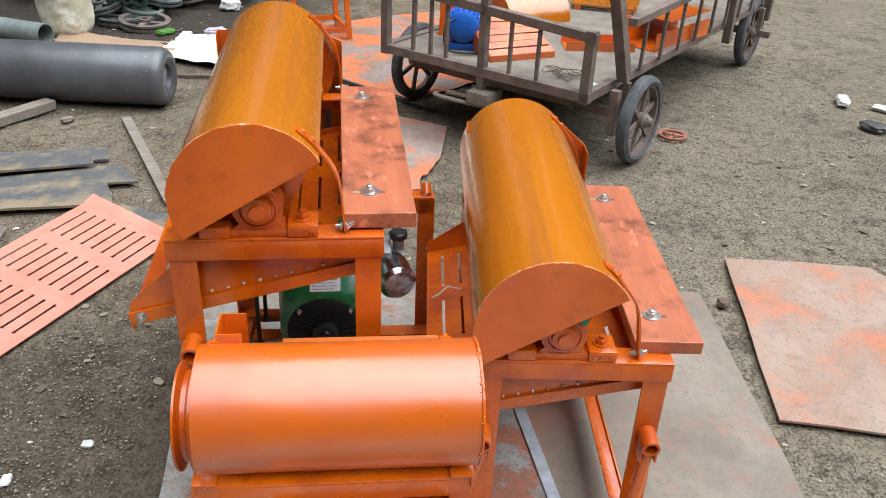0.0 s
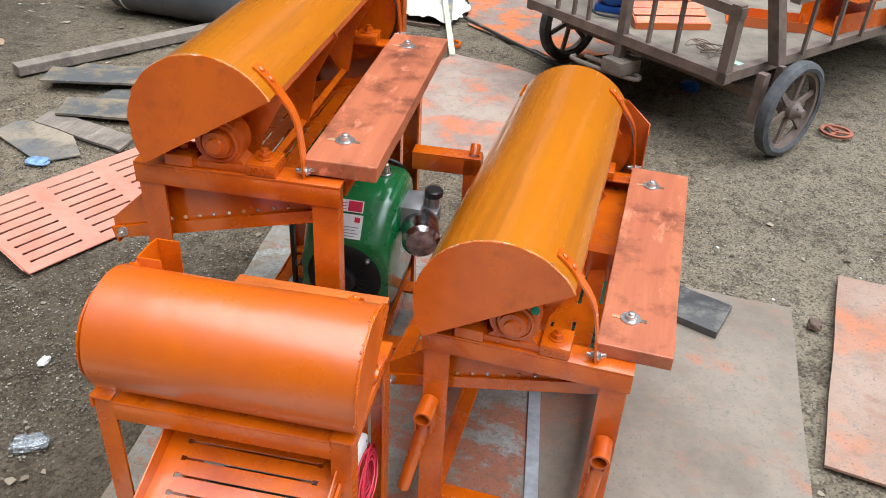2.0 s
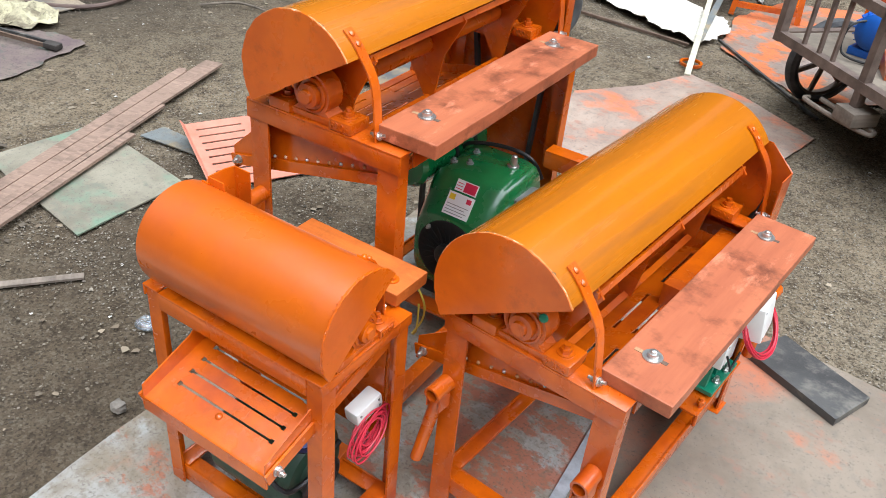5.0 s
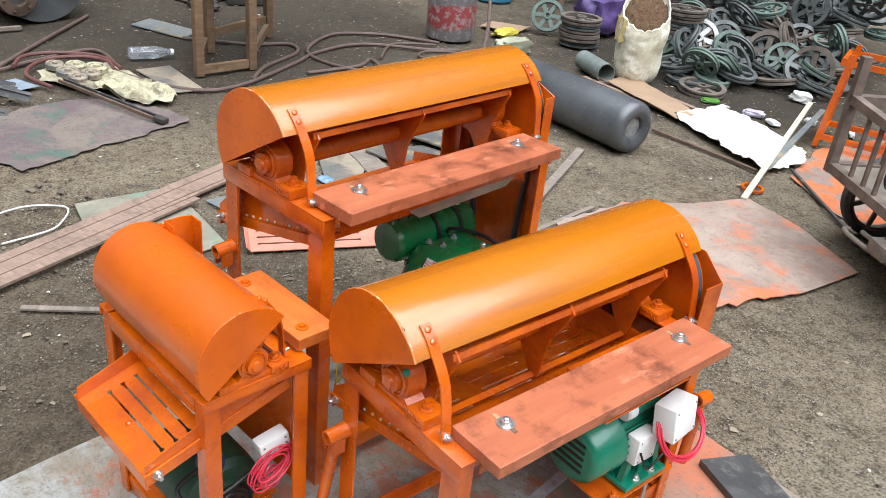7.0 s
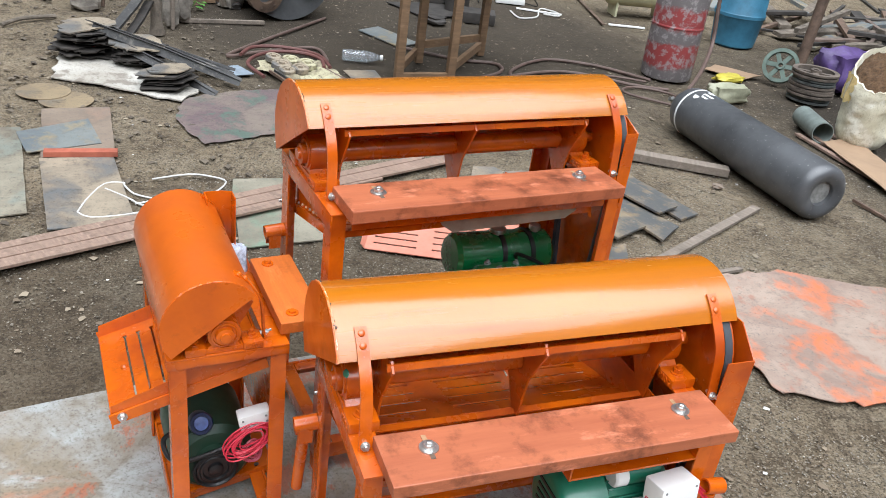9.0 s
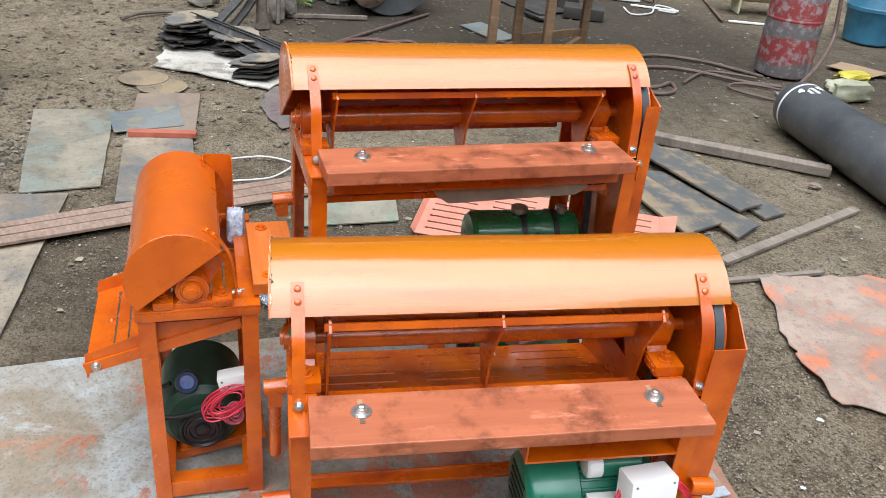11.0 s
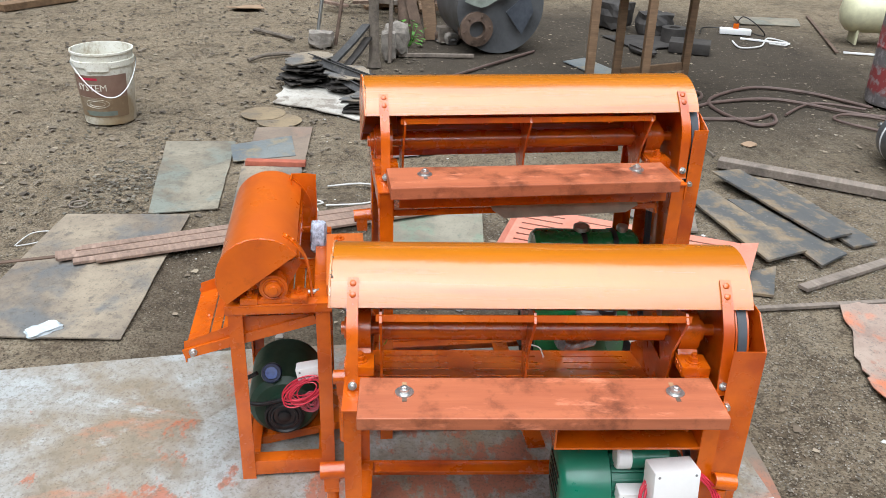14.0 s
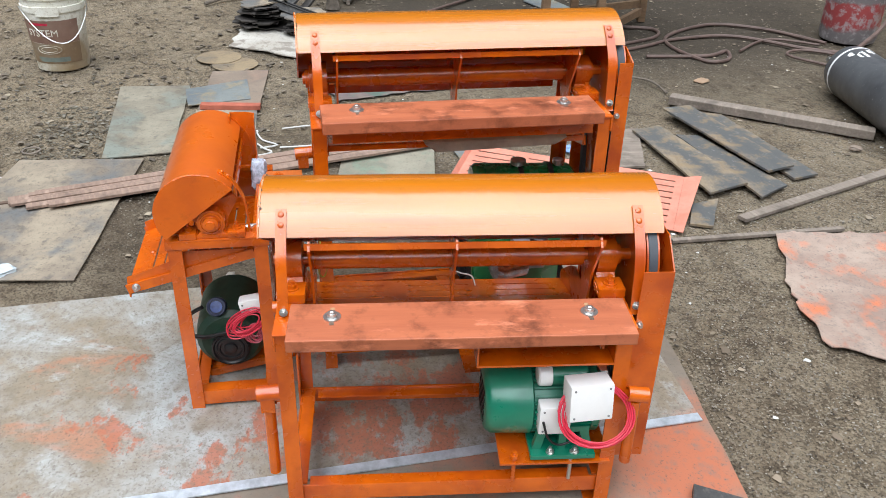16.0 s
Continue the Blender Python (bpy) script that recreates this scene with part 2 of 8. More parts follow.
STEELPLATE = sheet_mat("dull_steel_plate", (0.28, 0.25, 0.19), (0.155, 0.132, 0.1), (0.2, 0.222, 0.19), 0.5, 0.62, 0.55, stain=(0.09, 0.077, 0.06))
PLATEDARK = sheet_mat("dark_brown_steel_plate", (0.32, 0.265, 0.195), (0.19, 0.155, 0.12), (0.12, 0.13, 0.135), 0.5, 0.63, 0.5, stain=(0.09, 0.075, 0.06))
REDPLATE = sheet_mat("red_brown_plate", (0.24, 0.185, 0.14), (0.17, 0.13, 0.1), (0.29, 0.19, 0.14), 0.52, 0.68, 0.6)
MATSTAIN = sheet_mat("stained_matting", (0.185, 0.15, 0.122), (0.125, 0.088, 0.09), (0.07, 0.12, 0.092), 0.53, 0.62, 0.9, 3.4, stain=(0.08, 0.06, 0.055), spill=(((-0.16, -0.16, 0), 0.0),))
SACKING = sheet_mat("torn_yellow_sacking", (0.44, 0.41, 0.27), (0.27, 0.235, 0.155), (0.15, 0.125, 0.085), 0.54, 0.64, 0.9, 7.0, stain=(0.12, 0.1, 0.07))
PLATEGREEN = sheet_mat("verdigris_plate", (0.285, 0.262, 0.2), (0.18, 0.162, 0.122), (0.155, 0.255, 0.18), 0.52, 0.64, 0.6)
TANDISC = sheet_mat("tan_steel_blank", (0.27, 0.205, 0.125), (0.2, 0.15, 0.095), (0.15, 0.13, 0.1), 0.55, 0.65, 0.6, stain=(0.11, 0.085, 0.06))
PLATEBLUE = sheet_mat("blue_grey_plate", (0.2, 0.215, 0.205), (0.12, 0.14, 0.15), (0.32, 0.25, 0.14), 0.52, 0.66, 0.5, 5.0)
TIMBER = wood_mat("grey_timber", (0.25, 0.205, 0.165), (0.16, 0.13, 0.105), 0.85)
REDSTRIP = wood_mat("reddish_strip_wood", (0.31, 0.212, 0.16), (0.19, 0.126, 0.095), 0.75)
FRAMEWOOD = wood_mat("brown_frame_wood", (0.24, 0.145, 0.08), (0.14, 0.085, 0.047), 0.7)
BLACKBOARD = sheet_mat("black_board", (0.035, 0.034, 0.034), (0.07, 0.07, 0.068), (0.16, 0.15, 0.13), 0.57, 0.66, 0.5, 7.0, stain=(0.11, 0.1, 0.09))
ORANGEWOOD = wood_mat("orange_stained_wood", (0.6, 0.148, 0.018), (0.47, 0.1, 0.012), 0.6)
BAREWOOD = wood_mat("raw_wood", (0.5, 0.3, 0.16), (0.3, 0.15, 0.07), 0.75)
CLOTH = sheet_mat("white_cloth", (0.68, 0.65, 0.57), (0.56, 0.52, 0.43), (0.74, 0.72, 0.66), 0.5, 0.6, 0.9, 3.0, stain=(0.4, 0.36, 0.28))
SACKMAT = sheet_mat("woven_sack", (0.68, 0.64, 0.5), (0.5, 0.46, 0.33), (0.78, 0.76, 0.66), 0.52, 0.6, 0.6, 5.0, stain=(0.36, 0.31, 0.2))
HUSK = plain("brown_husk", (0.16, 0.09, 0.045), 0.95, vary=0.5, scale=60, relief=1.0, depth=0.01)
PAPER = plain("litter_paper", (0.55, 0.54, 0.51), 0.8, vary=0.15)
REDHOSE = plain("red_brown_hose", (0.13, 0.052, 0.045), 0.5)
HOSE = plain("brown_hose", (0.115, 0.075, 0.062), 0.55)
BLACKSLAB = plain("charred_slabs", (0.038, 0.033, 0.029), 0.7, vary=0.6, scale=10)
IVORY = plain("ivory_paint", (0.62, 0.6, 0.4), 0.35, vary=0.12)
PAIL = sheet_mat("white_pail_plastic", (0.78, 0.78, 0.71), (0.66, 0.64, 0.54), (0.27, 0.185, 0.095), 0.6, 0.68, 0.4, 2.5, stain=(0.42, 0.35, 0.23), spill=(((0.11, 0.09, 0.06), 0.16), ((0.12, -0.05, 0.0), 0.09)))
PAILPRINT = painted("faded_pail_print", (0.2, 0.115, 0.085), (0.27, 0.18, 0.135), worn=(0.5, 0.46, 0.38), rough=0.5, wear=0.66)
PAILTAN = sheet_mat("faded_pail_label", (0.34, 0.31, 0.25), (0.27, 0.22, 0.15), (0.19, 0.115, 0.06), 0.5, 0.62, 0.5, 3.0, stain=(0.3, 0.22, 0.13), spill=(((0.118, 0.05, 0.08), 0.16),))
PAILGREEN = plain("grey_green_print", (0.17, 0.2, 0.17), 0.5)
FANBLACK = plain("matt_black_fan", (0.006, 0.006, 0.006), 0.85, vary=0.2)
GREYPULLEY = plain("cast_iron_pulley", (0.09, 0.098, 0.094), 0.55, 0.2, 0.55, 10, 0.4)
RUSTPULLEY = plain("rusty_pulley", (0.12, 0.096, 0.078), 0.7, 0.1, 0.55, 10, 0.4)
GREENPULLEY = plain("grey_green_pulley", (0.1, 0.14, 0.115), 0.6, 0.1, 0.35, 10, 0.3)
PURPLE = plain("purple_sack", (0.085, 0.05, 0.16), 0.5, vary=0.5, scale=12)
CARDBOARD = plain("brown_cardboard", (0.3, 0.2, 0.125), 0.85, vary=0.15, scale=5)
LEAF = plain("green_leaf", (0.06, 0.2, 0.02), 0.5)
YELLOW = plain("yellow_plastic", (0.5, 0.42, 0.06), 0.4)
STONE = plain("broken_concrete", (0.225, 0.2, 0.17), 0.9, vary=0.45, relief=0.6)
BARK = plain("grey_bark", (0.17, 0.14, 0.11), 0.9, vary=0.5, scale=15, relief=1.0, depth=0.01)
CLEAR, _n, _l, _p = material("clear_plastic")
_p.inputs["Transmission Weight"].default_value = 0.85
_p.inputs["Roughness"].default_value = 0.15
_p.inputs["Base Color"].default_value = (0.85, 0.9, 0.95, 1)


def soil():
    """Trodden earth: damp dark spots, hollows with shade painted in, dry pale grit, warmer and paler to the west and
    east.
    """
    m, n, l, p = material("gravelly_soil")
    tc = n.new("ShaderNodeTexCoord")
    xyz = n.new("ShaderNodeSeparateXYZ")
    l.new(tc.outputs["Object"], xyz.inputs[0])
    big = noise_node(n, l, 0.8, 6, 0.6)
    mid = noise_node(n, l, 5, 8, 0.72)
    clod = noise_node(n, l, 24, 7, 0.72)
    grit = noise_node(n, l, 130, 4, 0.7)
    c = mix(n, l, ramp(n, l, big.outputs[0], [(0.38, 0.0), (0.6, 1.0)]).outputs[0], (0.33, 0.272, 0.2), (0.2, 0.16, 0.117))

    def side(gain, lo, hi, top, col, c):
        a = n.new("ShaderNodeMath")
        a.operation = "MULTIPLY_ADD"
        a.inputs[1].default_value = gain
        l.new(xyz.outputs["X"], a.inputs[0])
        l.new(big.outputs[0], a.inputs[2])
        return mix(n, l, ramp(n, l, a.outputs[0], [(lo, 0.0), (hi, top)]).outputs[0], c, col)

    c = side(-0.35, 0.9, 1.5, 0.6, (0.36, 0.295, 0.213), c)
    c = side(0.8, 0.75, 1.05, 0.85, (0.34, 0.3, 0.238), c)
    patch = noise_node(n, l, 2.1, 9, 0.66)
    c = mix(n, l, ramp(n, l, patch.outputs[0], [(0.36, 0.55), (0.49, 0.0)]).outputs[0], c, (0.115, 0.091, 0.066))
    c = mix(n, l, ramp(n, l, patch.outputs[0], [(0.55, 0.0), (0.68, 0.6)]).outputs[0], c, (0.42, 0.355, 0.265))
    c = mix(n, l, ramp(n, l, mid.outputs[0], [(0.47, 0.0), (0.68, 0.85)]).outputs[0], c, (0.35, 0.305, 0.24))
    c = mix(n, l, ramp(n, l, mid.outputs[0], [(0.34, 0.7), (0.46, 0.0)]).outputs[0], c, (0.08, 0.063, 0.047))
    # low clod and grit, the relief's hollows, get their shade as dark colour
    c = mix(n, l, ramp(n, l, clod.outputs[0], [(0.37, 0.7), (0.49, 0.0)]).outputs[0], c, (0.085, 0.067, 0.05))
    c = mix(n, l, ramp(n, l, clod.outputs[0], [(0.56, 0.0), (0.68, 0.6)]).outputs[0], c, (0.42, 0.365, 0.285))
    c = mix(n, l, ramp(n, l, grit.outputs[0], [(0.38, 0.75), (0.47, 0.0)]).outputs[0], c, (0.032, 0.026, 0.02))
    speck = n.new("ShaderNodeTexVoronoi")
    speck.inputs["Scale"].default_value = 190
    l.new(tc.outputs["Object"], speck.inputs["Vector"])
    c = mix(n, l, ramp(n, l, speck.outputs["Color"], [(0.68, 0.0), (0.8, 0.5)]).outputs[0], c, (0.4, 0.36, 0.295))
    c = mix(n, l, ramp(n, l, speck.outputs["Color"], [(0.24, 0.45), (0.33, 0.0)]).outputs[0], c, (0.07, 0.056, 0.043))
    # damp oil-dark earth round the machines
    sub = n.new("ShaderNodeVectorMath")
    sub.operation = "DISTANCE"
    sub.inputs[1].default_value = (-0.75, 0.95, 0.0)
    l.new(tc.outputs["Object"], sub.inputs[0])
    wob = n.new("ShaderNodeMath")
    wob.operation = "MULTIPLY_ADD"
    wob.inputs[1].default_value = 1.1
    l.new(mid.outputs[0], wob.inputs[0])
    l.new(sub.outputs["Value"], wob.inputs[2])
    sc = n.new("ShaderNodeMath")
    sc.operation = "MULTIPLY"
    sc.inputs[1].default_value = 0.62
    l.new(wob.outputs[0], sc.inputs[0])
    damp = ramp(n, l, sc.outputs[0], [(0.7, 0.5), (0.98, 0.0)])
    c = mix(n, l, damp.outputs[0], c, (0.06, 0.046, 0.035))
    # ground soaked dark with oil behind the stool and by the junk heap
    for centre, reach in (((-3.8, 2.45, 0.0), 0.36), ((-2.3, 5.7, 0.0), 0.4), ((-1.6, 4.6, 0.0), 0.62)):
        oil = n.new("ShaderNodeVectorMath")
        oil.operation = "DISTANCE"
        oil.inputs[1].default_value = centre
        l.new(tc.outputs["Object"], oil.inputs[0])
        oilw = n.new("ShaderNodeMath")
        oilw.operation = "MULTIPLY_ADD"
        oilw.inputs[1].default_value = 0.5
        l.new(mid.outputs[0], oilw.inputs[0])
        l.new(oil.outputs["Value"], oilw.inputs[2])
        oils = n.new("ShaderNodeMath")
        oils.operation = "MULTIPLY"
        oils.inputs[1].default_value = reach
        l.new(oilw.outputs[0], oils.inputs[0])
        c = mix(n, l, ramp(n, l, oils.outputs[0], [(0.55, 0.85), (0.95, 0.0)]).outputs[0], c, (0.05, 0.043, 0.037))
    tone = n.new("ShaderNodeMix")
    tone.data_type, tone.blend_type = "RGBA", "MULTIPLY"
    tone.inputs[0].default_value = 1.0
    tone.inputs[7].default_value = (0.815, 0.775, 0.705, 1)
    l.new(c, tone.inputs[6])
    c = tone.outputs[2]
    l.new(c, p.inputs["Base Color"])
    p.inputs["Roughness"].default_value = 0.93
    p.inputs["Specular IOR Level"].default_value = 0.2
    hgt = n.new("ShaderNodeMath")
    hgt.operation = "MULTIPLY_ADD"
    hgt.inputs[1].default_value = 0.8
    l.new(clod.outputs[0], hgt.inputs[0])
    l.new(grit.outputs[0], hgt.inputs[2])
    bump(n, l, p, hgt.outputs[0], 1.0, 0.011)
    return m


def stained_plank(name):
    """Brown weathered board with worn slate-blue paint left in irregular patches along its middle."""
    m, n, l, p = material(name)
    tc = n.new("ShaderNodeTexCoord")
    dot = n.new("ShaderNodeVectorMath")
    dot.operation = "DOT_PRODUCT"
    dot.inputs[1].default_value = (-0.27, 0.96, 0.0)
    l.new(tc.outputs["Object"], dot.inputs[0])
    ab = n.new("ShaderNodeMath")
    ab.operation = "ABSOLUTE"
    l.new(dot.outputs["Value"], ab.inputs[0])
    info = n.new("ShaderNodeObjectInfo")
    rag = noise_node(n, l, 7.5, 9, 0.74, stretch=(1, 1, 1))
    own = n.new("ShaderNodeMath")
    own.operation = "MULTIPLY_ADD"
    own.inputs[1].default_value = 0.1
    l.new(info.outputs["Random"], own.inputs[0])
    l.new(ab.outputs[0], own.inputs[2])
    ad = n.new("ShaderNodeMath")
    ad.operation = "MULTIPLY_ADD"
    ad.inputs[1].default_value = 0.6
    l.new(rag.outputs[0], ad.inputs[0])
    l.new(own.outputs[0], ad.inputs[2])
    g = noise_node(n, l, 6, 7, 0.7, stretch=(1.5, 9, 1))
    c = mix(n, l, ramp(n, l, g.outputs[0], [(0.35, 0.0), (0.65, 1.0)]).outputs[0], (0.28, 0.218, 0.145), (0.17, 0.134, 0.092))
    c = mix(n, l, ramp(n, l, ad.outputs[0], [(0.35, 0.85), (0.45, 0.0)]).outputs[0], c, (0.06, 0.07, 0.078))
    rust = noise_node(n, l, 16, 7, 0.7)
    c = mix(n, l, ramp(n, l, rust.outputs[0], [(0.52, 0.0), (0.64, 0.75)]).outputs[0], c, (0.23, 0.165, 0.095))
    k = noise_node(n, l, 45, 6, 0.75)
    c = mix(n, l, ramp(n, l, k.outputs[0], [(0.6, 0.0), (0.7, 0.7)]).outputs[0], c, (0.3, 0.29, 0.26))
    l.new(c, p.inputs["Base Color"])
    p.inputs["Roughness"].default_value = 0.65
    bump(n, l, p, rust.outputs[0], 0.35, 0.003)
    return m


def banded_can(name):
    """Cylinder paint: worn red bands between grey primer, heavily scuffed."""
    m, n, l, p = material(name)
    tc = n.new("ShaderNodeTexCoord")
    xyz = n.new("ShaderNodeSeparateXYZ")
    l.new(tc.outputs["Object"], xyz.inputs[0])
    w = noise_node(n, l, 9, 7, 0.7)
    ad = n.new("ShaderNodeMath")
    ad.operation = "MULTIPLY_ADD"
    ad.inputs[1].default_value = 0.12
    l.new(w.outputs[0], ad.inputs[0])
    l.new(xyz.outputs["Z"], ad.inputs[2])
    band = ramp(n, l, ad.outputs[0], [(0.13, 0.0), (0.15, 1.0), (0.26, 1.0), (0.28, 0.0), (0.34, 0.0), (0.36, 1.0), (0.46, 1.0), (0.48, 0.0)])
    red = mix(n, l, w.outputs[0], (0.36, 0.05, 0.05), (0.26, 0.06, 0.06))
    c = mix(n, l, band.outputs[0], (0.16, 0.145, 0.145), red)
    chip = noise_node(n, l, 26, 8, 0.75)
    c = mix(n, l, ramp(n, l, chip.outputs[0], [(0.5, 0.0), (0.58, 0.75)]).outputs[0], c, (0.36, 0.33, 0.33))
    l.new(c, p.inputs["Base Color"])
    p.inputs["Roughness"].default_value = 0.5
    bump(n, l, p, chip.outputs[0], 0.2, 0.003)
    return m


REDCAN = banded_can("worn_red_cylinder_paint")
OLDPLANK = stained_plank("weathered_offcut")
SOIL = soil()


# ---- mesh tools ----
def bm_new():
    return bmesh.new()


def link(name, bm, mat, smooth=False):
    me = bpy.data.meshes.new(name)
    bmesh.ops.recalc_face_normals(bm, faces=bm.faces)
    bm.to_mesh(me)
    bm.free()
    if smooth:
        me.polygons.foreach_set("use_smooth", [True] * len(me.polygons))
        me.set_sharp_from_angle(angle=radians(38))
    me.materials.append(mat)
    return new(name, me)


def part(name, bm, mat, parent, label="", smooth=True):
    ob = link(name, bm, mat, smooth)
    ob.parent = parent
    return tagged(ob, label)


def thing(name, label, category, m=None, group="", kind=""):
    ob = new(name)
    ob.empty_display_size = 0.1
    if m:
        ob.matrix_basis = m
    return tagged(ob, label, category, group, kind)


def solo(name, bm, mat, label, category, m=None, group="", kind="", smooth=True):
    ob = link(name, bm, mat, smooth)
    if m:
        ob.matrix_basis = m
    return tagged(ob, label, category, group, kind)


def box(bm, a, b, bevel=0.0, m=None):
    a, b = Vector(a), Vector(b)
    r = bmesh.ops.create_cube(bm, size=1.0)
    t = Matrix.Translation((a + b) / 2) @ Matrix.Diagonal((*(b - a), 1))
    bmesh.ops.transform(bm, matrix=(m @ t) if m else t, verts=r["verts"])
    if bevel:
        es = {e for v in r["verts"] for e in v.link_edges}
        bmesh.ops.bevel(bm, geom=list(es), offset=bevel, segments=2, affect="EDGES", profile=0.6)
    return bm


def frame_along(d):
    d = Vector(d).normalized()
    up = Vector((0, 0, 1)) if abs(d.z) < 0.95 else Vector((1, 0, 0))
    x = d.cross(up).normalized()
    return x, x.cross(d).normalized(), d


def ring(bm, c, x, y, r, seg):
    return [bm.verts.new(Vector(c) + r * (math.cos(2 * math.pi * k / seg) * x + math.sin(2 * math.pi * k / seg) * y)) for k in range(seg)]


def skin(bm, a, b):
    s = len(a)
    for k in range(s):
        bm.faces.new((a[k], a[(k + 1) % s], b[(k + 1) % s], b[k]))


def lathe(bm, p0, axis, profile, seg=20):
    """Turned body: profile is (distance along the axis, radius)."""
    x, y, d = frame_along(axis)
    p0 = Vector(p0)
    rings = [ring(bm, p0 + d * h, x, y, max(r, 1e-5), seg) for h, r in profile]
    for a, b in zip(rings, rings[1:]):
        skin(bm, a, b)
    bm.faces.new(rings[0])
    bm.faces.new(rings[-1])
    return bm


def cyl(bm, p0, p1, r, seg=14, r1=None, soft=0.0):
    p0, p1 = Vector(p0), Vector(p1)
    h = (p1 - p0).length
    r1 = r if r1 is None else r1
    if soft:
        prof = [(0, r - soft), (soft, r), (h - soft, r1), (h, r1 - soft)]
    else:
        prof = [(0, r), (h, r1)]
    return lathe(bm, p0, p1 - p0, prof, seg)


def pipe(bm, p0, p1, r, wall=0.003, seg=16):
    """A hollow tube with open ends."""
    p0, p1 = Vector(p0), Vector(p1)
    x, y, d = frame_along(p1 - p0)
    rs = [ring(bm, c, x, y, q, seg) for c, q in ((p0, r), (p1, r), (p1, r - wall), (p0, r - wall))]
    for k in range(4):
        skin(bm, rs[k], rs[(k + 1) % 4])
    return bm


def sweep(bm, pts, r, seg=8, closed=False):
    """A round cord along points."""
    pts = [Vector(p) for p in pts]
    n = len(pts)
    rings = []
    x = None
    for k, p in enumerate(pts):
        d = (pts[(k + 1) % n] - pts[k - 1]) if closed else (pts[min(k + 1, n - 1)] - pts[max(k - 1, 0)])
        d.normalize()
        if x is None:
            x = frame_along(d)[0]
        x = (x - d * x.dot(d)).normalized()
        rings.append(ring(bm, p, x, d.cross(x), r, seg))
    for a, b in zip(rings, rings[1:]):
        skin(bm, a, b)
    if closed:
        skin(bm, rings[-1], rings[0])
    else:
        bm.faces.new(rings[0])
        bm.faces.new(rings[-1])
    return bm


def smooth_path(pts, n=6):
    """Catmull-Rom through points."""
    pts = [Vector(p) for p in pts]
    out = []
    for k in range(len(pts) - 1):
        a, b, c, d = pts[max(k - 1, 0)], pts[k], pts[k + 1], pts[min(k + 2, len(pts) - 1)]
        for j in range(n):
            t = j / n
            out.append(0.5 * (2 * b + (c - a) * t + (2 * a - 5 * b + 4 * c - d) * t * t + (3 * b - a - 3 * c + d) * t ** 3))
    out.append(pts[-1])
    return out


def prism(bm, poly, h, m):
    """A flat polygon (x, y) given thickness h along z, moved by m."""
    lo = [bm.verts.new(m @ Vector((x, y, 0))) for x, y in poly]
    hi = [bm.verts.new(m @ Vector((x, y, h))) for x, y in poly]
    bm.faces.new(lo)
    bm.faces.new(hi)
    skin(bm, lo, hi)
    return bm


# local planes: polygon axes (x, y) and thickness axis
UZ = Matrix(((1, 0, 0, 0), (0, 0, 1, 0), (0, 1, 0, 0), (0, 0, 0, 1)))   # x->u, y->z, thickness->v
VZ = Matrix(((0, 0, 1, 0), (1, 0, 0, 0), (0, 1, 0, 0), (0, 0, 0, 1)))   # x->v, y->z, thickness->u


def flat_bar(bm, pts, width, thick, wdir):
    """A flat strap along points; wdir is the direction of its width."""
    pts = [Vector(p) for p in pts]
    w = Vector(wdir).normalized()
    rings = []
    for k, p in enumerate(pts):
        d = (pts[min(k + 1, len(pts) - 1)] - pts[max(k - 1, 0)]).normalized()
        t = d.cross(w).normalized()
        rings.append([bm.verts.new(p + sx * w * width / 2 + st * t * thick / 2) for sx, st in ((-1, -1), (1, -1), (1, 1), (-1, 1))])
    for a, b in zip(rings, rings[1:]):
        skin(bm, a, b)
    bm.faces.new(rings[0])
    bm.faces.new(rings[-1])
    return bm


def hex_bolt(bm, p, axis, r=0.006, h=0.005, washer=0.0):
    x, y, d = frame_along(axis)
    p = Vector(p)
    if washer:
        cyl(bm, p, p + d * 0.0022, washer, 16)
        p = p + d * 0.0022
    cyl(bm, p, p + d * h, r, 6)
    cyl(bm, p + d * h, p + d * (h + 0.006), r * 0.55, 8)
    return bm


def angle_post(bm, u, v, z0, z1, du, dv, w, t=0.004, w2=None):
    """An upright angle bar with its outer corner at (u, v) and legs towards du, dv."""
    box(bm, (min(u, u + du * w), min(v, v + dv * t), z0), (max(u, u + du * w), max(v, v + dv * t), z1))
    box(bm, (min(u, u + du * t), min(v + dv * t, v + dv * (w2 or w)), z0), (max(u, u + du * t), max(v + dv * t, v + dv * (w2 or w)), z1))
    return bm


def slotted(bm, length, width, rows, cols, slot, gap_v, thick=0.0025, edge=0.02, lead=0.0, eye=0.0):
    """A flat sheet in local x (0..width) and y (0..length) with rows of long slots; eye widens their drilled ends."""
    pitch = (width - 2 * edge - lead) / rows
    cell = length / cols
    x = 0.0
    for k in range(rows):
        mid = edge + lead + pitch * (k + 0.5)
        xs, wide = mid - slot / 2, max(slot, eye)
        xw = mid - wide / 2
        box(bm, (x, 0, 0), (xw, length, thick))
        y = 0.0
        for c in range(cols):
            y0, y1 = c * cell + gap_v / 2, (c + 1) * cell - gap_v / 2
            box(bm, (xw, y, 0), (xw + wide, y0, thick))
            if eye > slot:
                for a, b in ((xw, xs), (xs + slot, xw + wide)):
                    box(bm, (a, y0 + eye, 0), (b, y1 - eye, thick))
            y = y1
        box(bm, (xw, y, 0), (xw + wide, length, thick))
        x = xw + wide
    box(bm, (x, 0, 0), (width, length, thick))
    return bm


